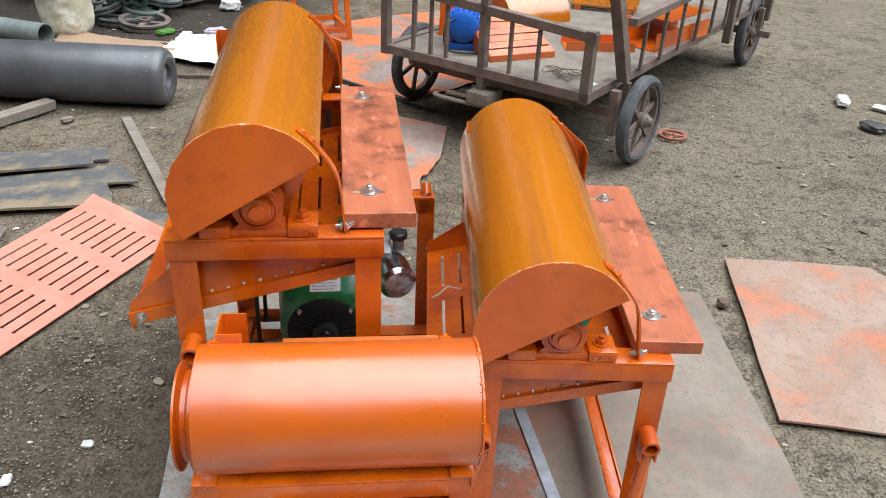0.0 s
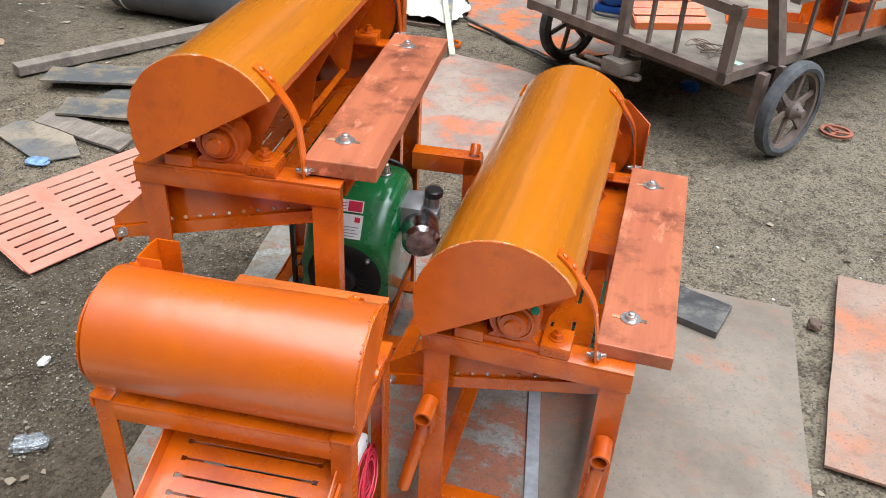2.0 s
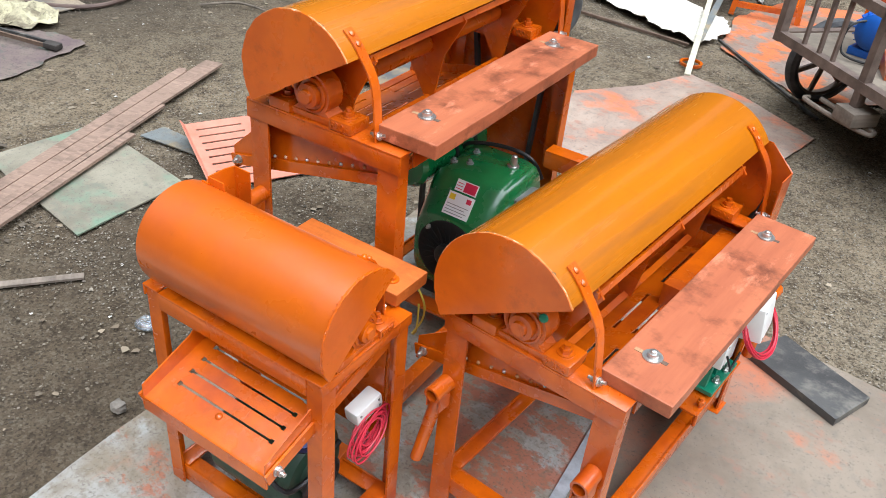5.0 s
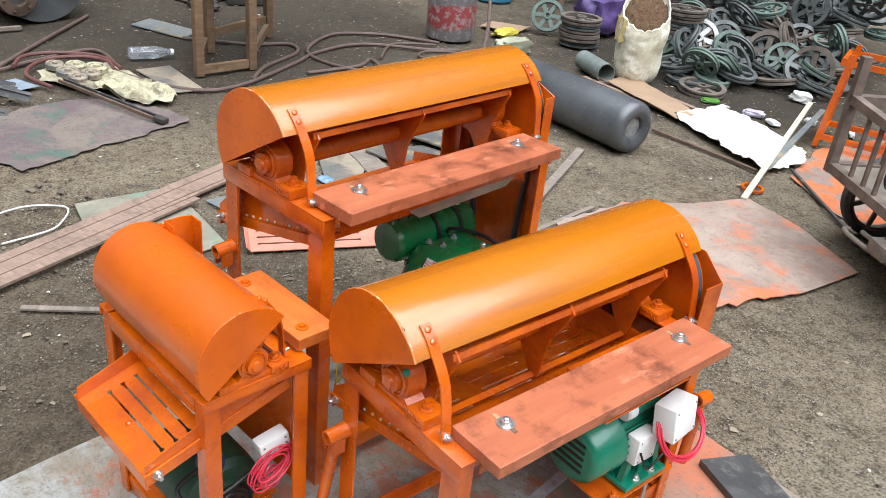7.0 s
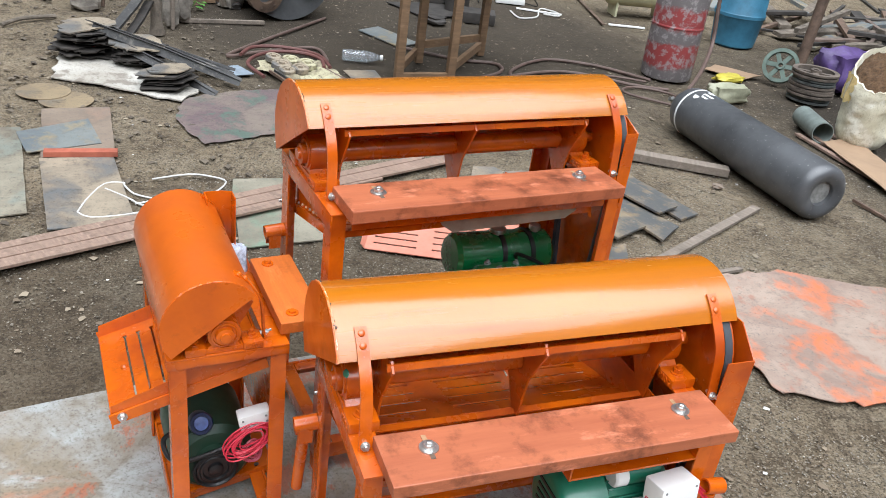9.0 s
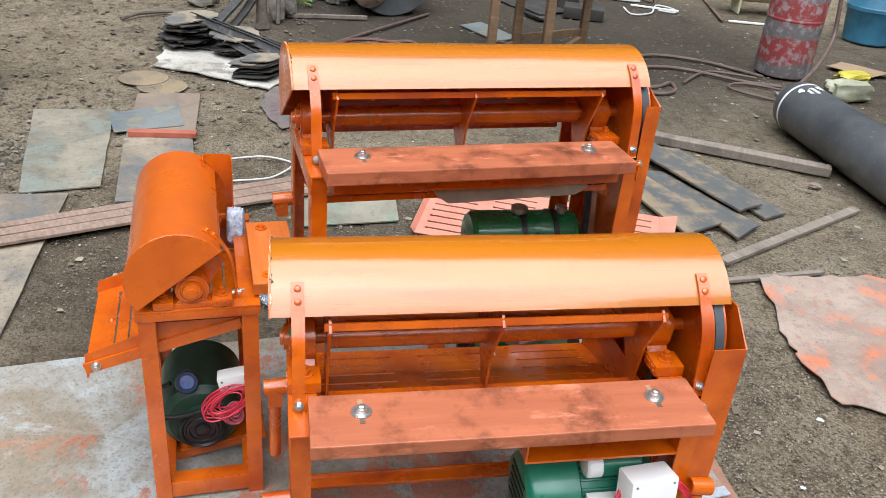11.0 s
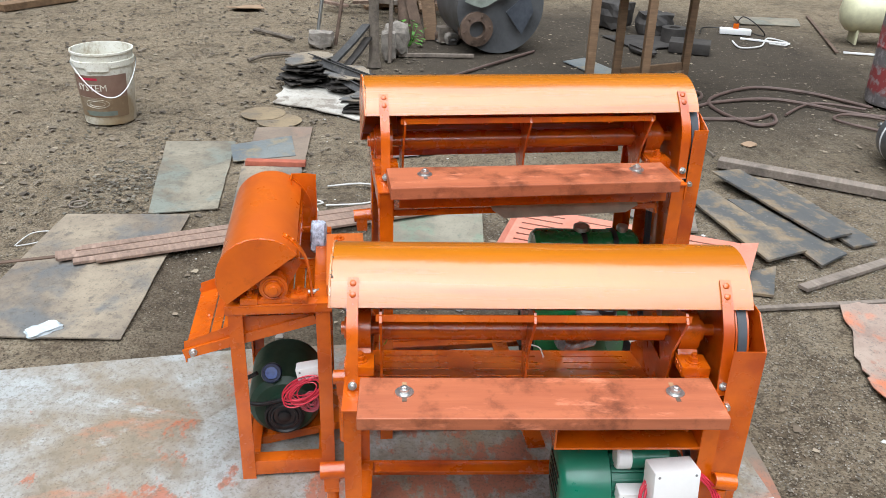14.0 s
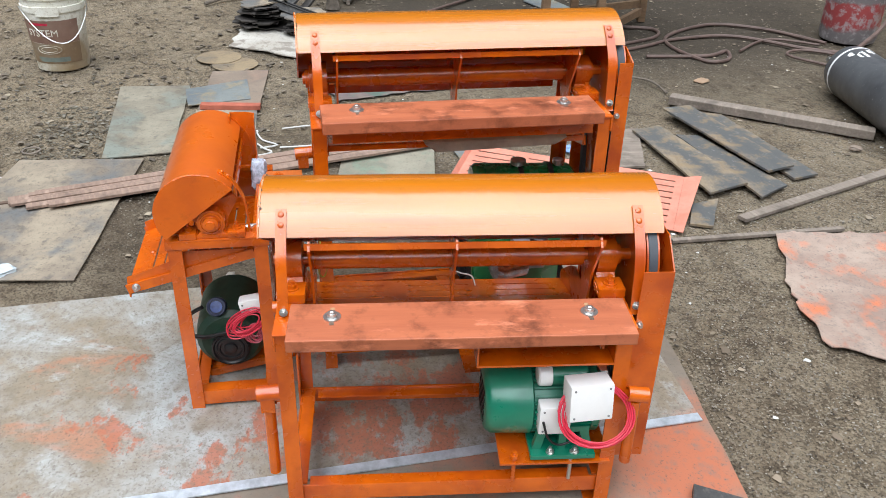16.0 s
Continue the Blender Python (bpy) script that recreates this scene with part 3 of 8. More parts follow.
# ---- threshing machines ----
def letters(text, size, depth, m):
    cu = bpy.data.curves.new("letters", "FONT")
    cu.body, cu.size, cu.extrude = text, size, depth
    cu.align_x, cu.align_y = "CENTER", "CENTER"
    cu.resolution_u = 2
    ob = bpy.data.objects.new("letters", cu)
    scene.collection.objects.link(ob)
    bpy.context.view_layer.update()
    me = bpy.data.meshes.new_from_object(ob.evaluated_get(bpy.context.evaluated_depsgraph_get()))
    bpy.data.objects.remove(ob)
    bm = bm_new()
    bm.from_mesh(me)
    bpy.data.meshes.remove(me)
    bmesh.ops.transform(bm, matrix=m, verts=bm.verts)
    return bm


def pillow_block(parent, u, v, z, s, side):
    """A cast bearing housing on two bolted feet, seen from its -v side (side = -1) or +v side."""
    bm = bm_new()
    hw = 0.024 * s
    for k in (-1, 1):
        box(bm, (u + k * 0.061 * s - 0.0215 * s, v - hw, z + 0.0005), (u + k * 0.061 * s + 0.0215 * s, v + hw, z + 0.019 * s), 0.003 * s)
    box(bm, (u - 0.045 * s, v - hw * 0.8, z + 0.0005), (u + 0.045 * s, v + hw * 0.8, z + 0.012 * s), 0.002 * s)
    poly = [(u + 0.035 * s * math.cos(a), z + 0.043 * s + 0.035 * s * math.sin(a)) for a in [radians(-40 + 10 * k) for k in range(27)]]
    prism(bm, [(u + 0.043 * s, z + 0.006 * s)] + poly + [(u - 0.043 * s, z + 0.006 * s)], hw * 1.4, Matrix.Translation((0, v - hw * 0.7, 0)) @ UZ)
    bearing = part("bearing_block", bm, ORANGE, parent)
    bm = bm_new()
    c = Vector((u, v + side * hw * 0.7, z + 0.043 * s))
    lathe(bm, c, (0, side, 0), [(0, 0.029 * s), (0.003 * s, 0.029 * s), (0.004 * s, 0.0255 * s), (0.001 * s, 0.024 * s), (0.001 * s, 0.02 * s), (0.011 * s, 0.0195 * s), (0.012 * s, 0.012 * s), (0.017 * s, 0.011 * s)], 24)
    part("bearing_insert", bm, ORANGE, bearing)
    for k in (-1, 1):
        bm = bm_new()
        hex_bolt(bm, (u + k * 0.061 * s, v, z + 0.019 * s), (0, 0, 1), 0.009 * s, 0.007 * s, 0.013 * s)
        part("bolt", bm, ORANGE, bearing)
    part("raised_lettering", letters("P206" if s > 0.9 else "P204", 0.017 * s, 0.001, Matrix.Translation((u + 0.061 * s, v - hw - 0.0006, z + 0.0095 * s)) @ pose(0, 0, 0, 90, 0, 0)), ORANGE, bearing, smooth=False)
    return bearing


def carrying_tube(parent, u, v, z, tilt=0.0, drop=0.17, s=1.0):
    """A short pipe socket welded to a leg, with a folded-down carrying bar."""
    bm = bm_new()
    pipe(bm, (u, v - 0.04, z), (u, v + 0.0, z + 0.003), 0.0145 * s, 0.004)
    box(bm, (u - 0.0135, v - 0.034, z - 0.032), (u - 0.0105, v - 0.01, z - 0.004))
    box(bm, (u + 0.0105, v - 0.034, z - 0.032), (u + 0.0135, v - 0.01, z - 0.004))
    socket = part("pipe_socket", bm, ORANGE, parent)
    if drop:
        bm = bm_new()
        pipe(bm, (u, v - 0.022, z - 0.015), (u - tilt, v - 0.024, z - drop), 0.0105, 0.003)
        part("carrying_bar", bm, ORANGE, socket)


def thresher(name, label, m, W, L, H, ub, s, hood, plank, tray, guard, hood_mat, leg=0.038, plank_mat=None, washers=STEEL):
    T = thing(name, label, "threshing machine", m, "orange threshing machines")
    t = 0.004
    # four angle-iron legs
    for u, du in ((0, 1), (W, -1)):
        for v, dv in ((0, 1), (L, -1)):
            bm = bm_new()
            angle_post(bm, u, v, 0.004, H - 0.001, du, dv, leg, t, 0.027)
            box(bm, (u - 0.006 if du > 0 else u - leg - 0.002, v - 0.006 if dv > 0 else v - leg - 0.002, 0), (u + leg + 0.002 if du > 0 else u + 0.006, v + leg + 0.002 if dv > 0 else v + 0.006, 0.004))
            part("leg", bm, ORANGE, T)
    # top end rails, one flange flat and one upright
    for v, d in ((0, 1), (L, -1)):
        bm = bm_new()
        va, vb = sorted((v - d * 0.003, v + d * leg))
        box(bm, (-0.004, va, H - t), (W + 0.004, vb, H), 0.0012)
        va, vb = sorted((v - d * 0.003, v - d * 0.003 + d * t))
        box(bm, (-0.004, va, H - (0.034 if s > 0.9 else 0.02)), (W + 0.004, vb, H - t), 0.0012)
        part("end_rail", bm, ORANGE, T)
    for u, d in ((0, 1), (W, -1)):
        bm = bm_new()
        ua, ub_ = sorted((u - d * 0.002, u + d * 0.03))
        box(bm, (ua, leg, H - 0.009), (ub_, L - leg, H - 0.005), 0.001)
        ua, ub_ = sorted((u - d * 0.002, u + d * 0.002))
        box(bm, (ua, leg, H - 0.036), (ub_, L - leg, H - 0.009), 0.001)
        part("side_rail", bm, ORANGE, T)
    # bottom rails
    zb = 0.045 if s > 0.9 else 0.012
    for v, d in ((0, 1), (L, -1)):
        bm = bm_new()
        va, vb = sorted((v + d * 0.004, v + d * 0.008))
        box(bm, (leg * 0.3, va, zb), (W - leg * 0.3, vb, zb + 0.035), 0.001)
        va, vb = sorted((v + d * 0.008, v + d * 0.034))
        box(bm, (leg * 0.3, va, zb + 0.031), (W - leg * 0.3, vb, zb + 0.035), 0.001)
        part("bottom_rail", bm, ORANGE, T)
    for u, d in ((0, 1), (W, -1)):
        bm = bm_new()
        ua, ub_ = sorted((u + d * 0.005, u + d * 0.009))
        box(bm, (ua, leg * 0.3, zb - 0.003), (ub_, L - leg * 0.3, zb + 0.033), 0.001)
        ua, ub_ = sorted((u + d * 0.009, u + d * 0.034))
        box(bm, (ua, leg, zb + 0.025), (ub_, L - leg, zb + 0.029), 0.001)
        part("bottom_rail", bm, ORANGE, T)
    # bearings, shaft, rotor
    zs = H + 0.043 * s
    pillow_block(T, ub, leg * 0.55, H, s, -1)
    pillow_block(T, ub, L - leg * 0.55, H, s, 1)
    bm = bm_new()
    cyl(bm, (ub, -0.004, zs), (ub, L + (0.062 if s > 0.9 else 0.024), zs), 0.011 * s, 14)
    rotor = part("rotor", bm, ORANGE, T)
    bm = bm_new()
    cyl(bm, (ub, L * 0.09, zs), (ub, L * 0.9, zs), 0.0195 * s, 18)
    part("drum_tube", bm, ORANGE, rotor)
    rr = 0.103 * s if s > 0.9 else 0.065
    corners = [radians(a) for a in (41, 161, 281)]
    for v in (L * 0.093, L * 0.505, L * 0.917):
        bm = bm_new()
        poly = []
        for k, a in enumerate(corners):
            for q in (-5, 5):
                poly.append((ub + rr * math.cos(a + radians(q)), zs + rr * math.sin(a + radians(q))))
            am = a + radians(60)
            poly.append((ub + rr * 0.44 * math.cos(am), zs + rr * 0.44 * math.sin(am)))
        prism(bm, poly, 0.004, Matrix.Translation((0, v - 0.002, 0)) @ UZ)
        part("rotor_plate", bm, ORANGE, rotor)
    for a in corners:
        bm = bm_new()
        d = Vector((math.cos(a), 0, math.sin(a)))
        c = Vector((ub, 0, zs)) + d * (rr - 0.004)
        flat_bar(bm, [c + Vector((0, L * 0.08, 0)), c + Vector((0, L * 0.93, 0))], 0.011, 0.004, Vector((-d.z, 0, d.x)) * 0.8 + d * 0.5)
        for v in (0.2, 0.36, 0.62, 0.78) if math.sin(a) > 0 else ():
            hex_bolt(bm, c + Vector((0, L * v, 0)) - d * 0.008, -d, 0.005, 0.004)
        part("beater_bar", bm, ORANGE, rotor)
    # pulley and belt
    pr = 0.105 * s if s > 0.9 else 0.07
    bm = bm_new()
    vp = L + (0.038 if s > 0.9 else 0.014)
    lathe(bm, (ub, vp - 0.011, zs), (0, 1, 0), [(0, pr - 0.022), (0, pr), (0.003, pr), (0.008, pr - 0.012), (0.014, pr - 0.012), (0.019, pr), (0.022, pr), (0.022, pr - 0.022)], 36)
    pulley = part("pulley", bm, ORANGE, T, "orange-painted V-belt pulley")
    if s < 0.9:
        lathe_bm = lathe(bm_new(), (ub, vp - 0.004, zs), (0, 1, 0), [(0, 0.02), (0, pr - 0.02), (0.008, pr - 0.02), (0.008, 0.02)], 30)
        part("pulley_web", lathe_bm, ORANGE, pulley)
    bm = bm_new()
    pts = [(ub + (pr - 0.003) * math.cos(radians(a)), vp, zs + (pr - 0.003) * math.sin(radians(a))) for a in range(-20, 201, 10)]
    low = Vector((ub + 0.02, vp, 0.2 if s > 0.9 else 0.13))
    pts = [low + Vector((0.05, 0, -0.02))] + pts + [low + Vector((-0.05, 0, -0.02)), low + Vector((0, 0, -0.06))]
    rings = []
    for k, p in enumerate(pts):
        p = Vector(p)
        d = (Vector(pts[(k + 1) % len(pts)]) - Vector(pts[k - 1])).normalized()
        nrm = Vector((0, 1, 0)).cross(d)
        rings.append([bm.verts.new(p + nrm * q + Vector((0, w_, 0))) for q, w_ in ((-0.005, -0.005), (0.004, -0.0075), (0.004, 0.0075), (-0.005, 0.005))])
    for k in range(len(rings)):
        skin(bm, rings[k], rings[(k + 1) % len(rings)])
    if s > 0.9:
        part("belt", bm, BELT, pulley, "dark grey rubber drive belt")
    else:
        bm.free()
    # belt guard: a folded sheet box, open at the top
    u0, ug, v0, v1, gz0, gz1, gzh = guard
    bm = bm_new()
    plan = [(u0, v0, gzh), (u0, v1, gzh), (ug - 0.05 if s > 0.9 else ug - 0.02, v1, gzh), (ug, v1, gz1), (ug, v0, gz1)]
    inset = [(0.002, 0.0), (0.002, -0.002), (0.0, -0.002), (-0.002, -0.002), (-0.002, 0.0)]
    cols = []
    for (u, v, zt), (du, dv) in zip(plan, inset):
        cols.append([bm.verts.new((u, v, gz0)), bm.verts.new((u, v, zt)), bm.verts.new((u + du, v + dv, zt)), bm.verts.new((u + du, v + dv, gz0))])
    for a, b in zip(cols, cols[1:]):
        skin(bm, a, b)
    bm.faces.new(cols[0])
    bm.faces.new(cols[-1])
    belt_guard = part("belt_guard", bm, ORANGE, T, smooth=False)
    bm = bm_new()
    hex_bolt(bm, (ug, v0 + 0.006, H - 0.02), (1, 0, 0), 0.006, 0.005)
    part("bolt", bm, STEEL, belt_guard)
    # hood: half a cylinder of sheet with a flat end plate
    uc, zc, R, al, hv0, hv1 = hood
    bm = bm_new()
    steps = 40
    vs = [hv0 + (hv1 - hv0) * k / 24 for k in range(25)]
    out, inn = [], []
    for v in vs:
        ro, ri = [], []
        for k in range(steps + 1):
            a = radians(al + 180 * k / steps)
            wob = 0.0012 * noise.noise(Vector((v * 5, a * 1.4, R * 30)))
            ro.append(bm.verts.new((uc + (R + wob) * math.cos(a), v, zc + (R + wob) * math.sin(a))))
            ri.append(bm.verts.new((uc + (R - 0.002 + wob) * math.cos(a), v, zc + (R - 0.002 + wob) * math.sin(a))))
        out.append(ro)
        inn.append(ri)
    for k in range(24):
        for j in range(steps):
            bm.faces.new((out[k][j], out[k][j + 1], out[k + 1][j + 1], out[k + 1][j]))
            bm.faces.new((inn[k][j], inn[k + 1][j], inn[k + 1][j + 1], inn[k][j + 1]))
        for j in (0, steps):
            bm.faces.new((out[k][j], out[k + 1][j], inn[k + 1][j], inn[k][j]))
    for k in (0, 24):
        for j in range(steps):
            bm.faces.new((out[k][j], out[k][j + 1], inn[k][j + 1], inn[k][j]))
    hood_ob = part("hood", bm, hood_mat, T)
    rnd = random.Random(int(R * 1e4 + H * 100))
    bm = bm_new()
    poly = [(uc + (R + 0.0015 + rnd.uniform(-0.0014, 0.0014)) * math.cos(radians(al + 180 * k / 60)), zc + (R + 0.0015 + rnd.uniform(-0.0014, 0.0014)) * math.sin(radians(al + 180 * k / 60))) for k in range(61)]
    prism(bm, poly, 0.003, Matrix.Translation((0, hv0 - 0.003, 0)) @ UZ)
    part("end_plate", bm, ORANGE_END, hood_ob, smooth=False)
    # thin tube along the seam: worn edge plus its line of highlight
    bm = bm_new()
    arc = [Vector((uc + (R + 0.001) * math.cos(radians(al + 180 * k / 60)), hv0 - 0.0005 + rnd.uniform(-0.0006, 0.0006), zc + (R + 0.001) * math.sin(radians(al + 180 * k / 60)))) for k in range(61)]
    sweep(bm, arc, 0.0014, 6)
    part("worn_glint_rim", bm, RIM if s > 0.9 else ORANGE, hood_ob, "worn edge of the hood, its highlight line modelled in")
    # weld beads along the seam of hood and end plate
    bm = bm_new()
    for k in range(16):
        a = radians(al + rnd.uniform(15, 165))
        c = Vector((uc + (R + 0.0005) * math.cos(a), hv0 + rnd.uniform(-0.001, 0.002), zc + (R + 0.0005) * math.sin(a)))
        bmesh.ops.create_icosphere(bm, subdivisions=1, radius=rnd.uniform(0.0012, 0.0026), matrix=Matrix.Translation(c))
    tagged(part("weld_beads", bm, RUST if s > 0.9 else ORANGE, hood_ob), kind="stuff")
    # two straps that hold the hood down on the outer side
    for v in (hv0 + 0.036, L + 0.012 if s > 0.9 else L - 0.02):
        bm = bm_new()
        arc = [Vector((uc + (R + 0.002) * math.cos(radians(a)), v, zc + (R + 0.002) * math.sin(radians(a)))) for a in (al + 24, al + 17, al + 10, al + 3)]
        foot = Vector((W * 0.83, v, H + 0.004))
        knee = arc[-1].lerp(foot, 0.45) + Vector((0.010, 0, 0.012)) * s
        flat_bar(bm, smooth_path(arc + [knee, foot, foot + Vector((0.004, 0, -0.012))], 5), 0.016 * s + 0.002, 0.003, (0, 1, 0))
        strap = part("strap", bm, ORANGE, T)
        for a in (al + 19, al + 10):
            bm = bm_new()
            d = Vector((math.cos(radians(a)), 0, math.sin(radians(a))))
            lathe(bm, Vector((uc, v, zc)) + d * (R + 0.003), d, [(0, 0.0055 * s), (0.0025, 0.005 * s), (0.004, 0.0025 * s)], 10)
            part("rivet", bm, ORANGE, strap)
        bm = bm_new()
        hex_bolt(bm, foot + Vector((0.001, 0, 0.005)), (1, 0, 0.35), 0.0052 * s, 0.004, 0.0072 * s)
        hex_bolt(bm, foot + Vector((-0.004, 0, 0.005)), (-1, 0, 0), 0.0052 * s, 0.004)
        part("bolt", bm, STEEL, strap)
    # work plank
    pu0, pu1, pv0, pv1, pz, th = plank
    bm = bm_new()
    box(bm, (pu0, pv0, pz - th), (pu1, pv1, pz), 0.002)
    bmesh.ops.subdivide_edges(bm, edges=[e for e in bm.edges if e.calc_length() > 0.3], cuts=10, use_grid_fill=True)
    for q in bm.verts:
        q.co += Vector((0.0012 * noise.noise(q.co * 18), 0.0015 * noise.noise(q.co * 14 + Vector((3, 1, 0))), 0.0009 * noise.noise(q.co * 10)))
    board = part("plank", bm, plank_mat or PRIMER, T, "plank with scuffed salmon primer", smooth=False)
    for v in (pv0 + (pv1 - pv0) * 0.125, pv0 + (pv1 - pv0) * 0.88):
        bm = bm_new()
        c = Vector(((pu0 + pu1) / 2 - 0.012, v, pz))
        if s > 0.9:
            lathe(bm, c, (0, 0, 1), [(0, 0.0145), (0.0022, 0.0145), (0.0022, 0.0085), (0.0085, 0.008), (0.0085, 0.0048), (0.0115, 0.0045), (0.0125, 0.003)], 20)
            part("coach_bolt", bm, washers, board, "zinc coach bolt and washer")
            bm = bm_new()
            box(bm, c + Vector((-0.027, -0.0036, -0.0005)), c + Vector((-0.008, 0.0036, 0.0006)))
            part("slot", bm, BAREWOOD, board, "raw wood of the adjustment slot")
            # no hole is cut: a dark strip stands for the slot's inner shade
            bm = bm_new()
            box(bm, c + Vector((0.008, -0.0036, -0.0005)), c + Vector((0.023, 0.0036, 0.0005)))
            part("slot", bm, RUST, board, "dark strip for the shade in the adjustment slot's open end")
        else:
            lathe(bm, c, (0, 0, 1), [(0, 0.011), (0.002, 0.011), (0.002, 0.006), (0.006, 0.0055)], 16)
            part("coach_bolt", bm, ORANGE, board)
    # slotted tray that slopes down to the open side, with riveted side plates
    ue, ze, us, zs_, tv0, tv1 = tray
    ln = math.hypot(us - ue, zs_ - ze)
    tilt = math.atan2(zs_ - ze, us - ue)
    bm = bm_new()
    slotted(bm, tv1 - tv0, ln, 9, 3 if s > 0.9 else 1, 0.0055 if s > 0.9 else 0.0036, 0.05, 0.002, 0.012, 0.0 if s > 0.9 else 0.018, 0.007)
    bmesh.ops.transform(bm, matrix=Matrix.Translation((ue, tv0, ze)) @ Matrix.Rotation(-tilt, 4, "Y"), verts=bm.verts)
    grate = part("tray", bm, ORANGE, T, smooth=False)
    if s < 0.9:
        bm = bm_new()
        lathe(bm, Vector((ue + (us - ue) * 0.12, (tv0 + tv1) / 2, ze + (zs_ - ze) * 0.12 + 0.002)), (-math.sin(tilt), 0, math.cos(tilt)), [(0, 0.006), (0.003, 0.005), (0.005, 0.002)], 12)
        part("bolt", bm, ORANGE, grate)
    bm = bm_new()
    q = Vector((ue, 0, ze))
    box(bm, (ue - 0.003, tv0 - 0.002, ze - 0.022), (ue, tv1 + 0.002, ze + 0.002))
    part("lip", bm, ORANGE, grate)
    bm = bm_new()
    box(bm, (us - 0.004, tv0, zs_ - 0.006), (us, tv1, zs_ + 0.006))
    part("upper_lip", bm, ORANGE, grate)
    for v in (tv0, tv1):
        bm = bm_new()
        d = Vector((math.cos(tilt), 0, math.sin(tilt)))
        top = H - 0.036
        poly = [(ue - 0.004, ze - 0.012), (us, zs_ - 0.016), (us, top), (leg, top), (0.0, top - 0.02), (ue - 0.002, ze + 0.024)]
        if H > 0.5 and v == tv1:
            # the far side of the tall machine is low
            poly = [(ue - 0.004, ze - 0.012), (us, zs_ - 0.016), (us, zs_ + 0.012), (ue - 0.002, ze + 0.024)]
        prism(bm, poly, 0.002, Matrix.Translation((0, v - 0.001, 0)) @ UZ)
        e = -1 if v == tv0 else 1
        side = part("side_plate", bm, ORANGE, grate, smooth=False)
        bm = bm_new()
        flat_bar(bm, [Vector((ue - 0.004, v + e * 0.004, ze - 0.002)), Vector((us, v + e * 0.004, zs_ - 0.006))], 0.004, 0.02, (0, 1, 0))
        part("flange", bm, ORANGE, side)
        if s > 0.9:
            for k in range(9):
                bm = bm_new()
                f = 0.28 + 0.07 * k
                c = Vector((ue + (us - ue) * f, v + e * 0.001, ze + (zs_ - ze) * f + 0.012))
                lathe(bm, c, (0, e, 0), [(0, 0.0035), (0.002, 0.003), (0.0032, 0.0015)], 8)
                part("rivet", bm, RIM if k % 3 else STEEL, side)
        bm = bm_new()
        hex_bolt(bm, (ue + 0.014, v + e * 0.006, ze + 0.004), (0, e, 0), 0.006, 0.006, 0.008)
        part("bolt", bm, STEEL, side)
    return T


A_POSE = pose(-0.335, 1.012, 0, 0, 0, 6.0)
B_POSE = pose(0.113, 1.0, 0, 0, 0, 0.3)
C_POSE = pose(0.0931, 0.762, 0, 0, 0, 95.0)
mach_a = thresher("threshing_machine", "tall orange steel threshing machine with yellow-orange hood and salmon plank", A_POSE,
                  0.30, 0.62, 0.605, 0.128, 1.0, (0.122, 0.673, 0.1085, 31, -0.02, 0.665),
                  (0.245, 0.352, 0.018, 0.585, 0.632, 0.024), (-0.07, 0.458, 0.27, 0.545, 0.03, 0.575), (0.0, 0.25, 0.645, 0.675, 0.12, 0.70, 0.72), ORANGE_HOOD)
mach_b = thresher("threshing_machine", "low orange steel threshing machine with glossy hood and salmon plank", B_POSE,
                  0.293, 0.60, 0.424, 0.125, 1.0, (0.1035, 0.4925, 0.115, 31, -0.024, 0.656),
                  (0.239, 0.345, 0.024, 0.588, 0.446, 0.022), (-0.072, 0.29, 0.262, 0.372, 0.03, 0.555), (0.0, 0.257, 0.612, 0.665, 0.10, 0.507, 0.55), ORANGE_HOOD)
mach_c = thresher("threshing_machine", "small orange threshing machine with red-orange hood and slotted tray", C_POSE,
                  0.191, 0.34, 0.424, 0.088, 0.76, (0.069, 0.482, 0.081, 37, -0.008, 0.335),
                  (0.185, 0.263, 0.02, 0.25, 0.45, 0.022), (-0.087, 0.312, 0.163, 0.385, 0.02, 0.255), (0.113, 0.166, 0.285, 0.318, 0.36, 0.56, 0.563), ORANGE_RED, 0.027, ORANGEWOOD, ORANGE)
# folding carrying bars
carrying_tube(mach_b, 0.012, 0, 0.286, 0.03, 0.17)
carrying_tube(mach_b, 0.275, 0, 0.286, 0.012, 0.19)
carrying_tube(mach_a, 0.02, 0, 0.43, 0.0, 0.0)
bm = bm_new()
box(bm, (0.18, 0.03, 0.15), (0.182, 0.31, 0.386))
part("back_panel", bm, ORANGE, mach_c, smooth=False)
# daub of green paint on the low machine's bearing
bm = bm_new()
lathe(bm, (0.152, 0.003, 0.494), (0.3, -1, 0.3), [(0, 0.007), (0.0015, 0.006), (0.002, 0.002)], 9)
part("paint_daub", bm, TEAL, mach_b, "daub of green paint")
bm = bm_new()
pipe(bm, (0.305, 0.6, 0.29), (0.305, 0.636, 0.285), 0.014)
pipe(bm, (0.305, 0.615, 0.275), (0.301, 0.617, 0.13), 0.0105)
part("carrying_bar", bm, ORANGE, mach_b)
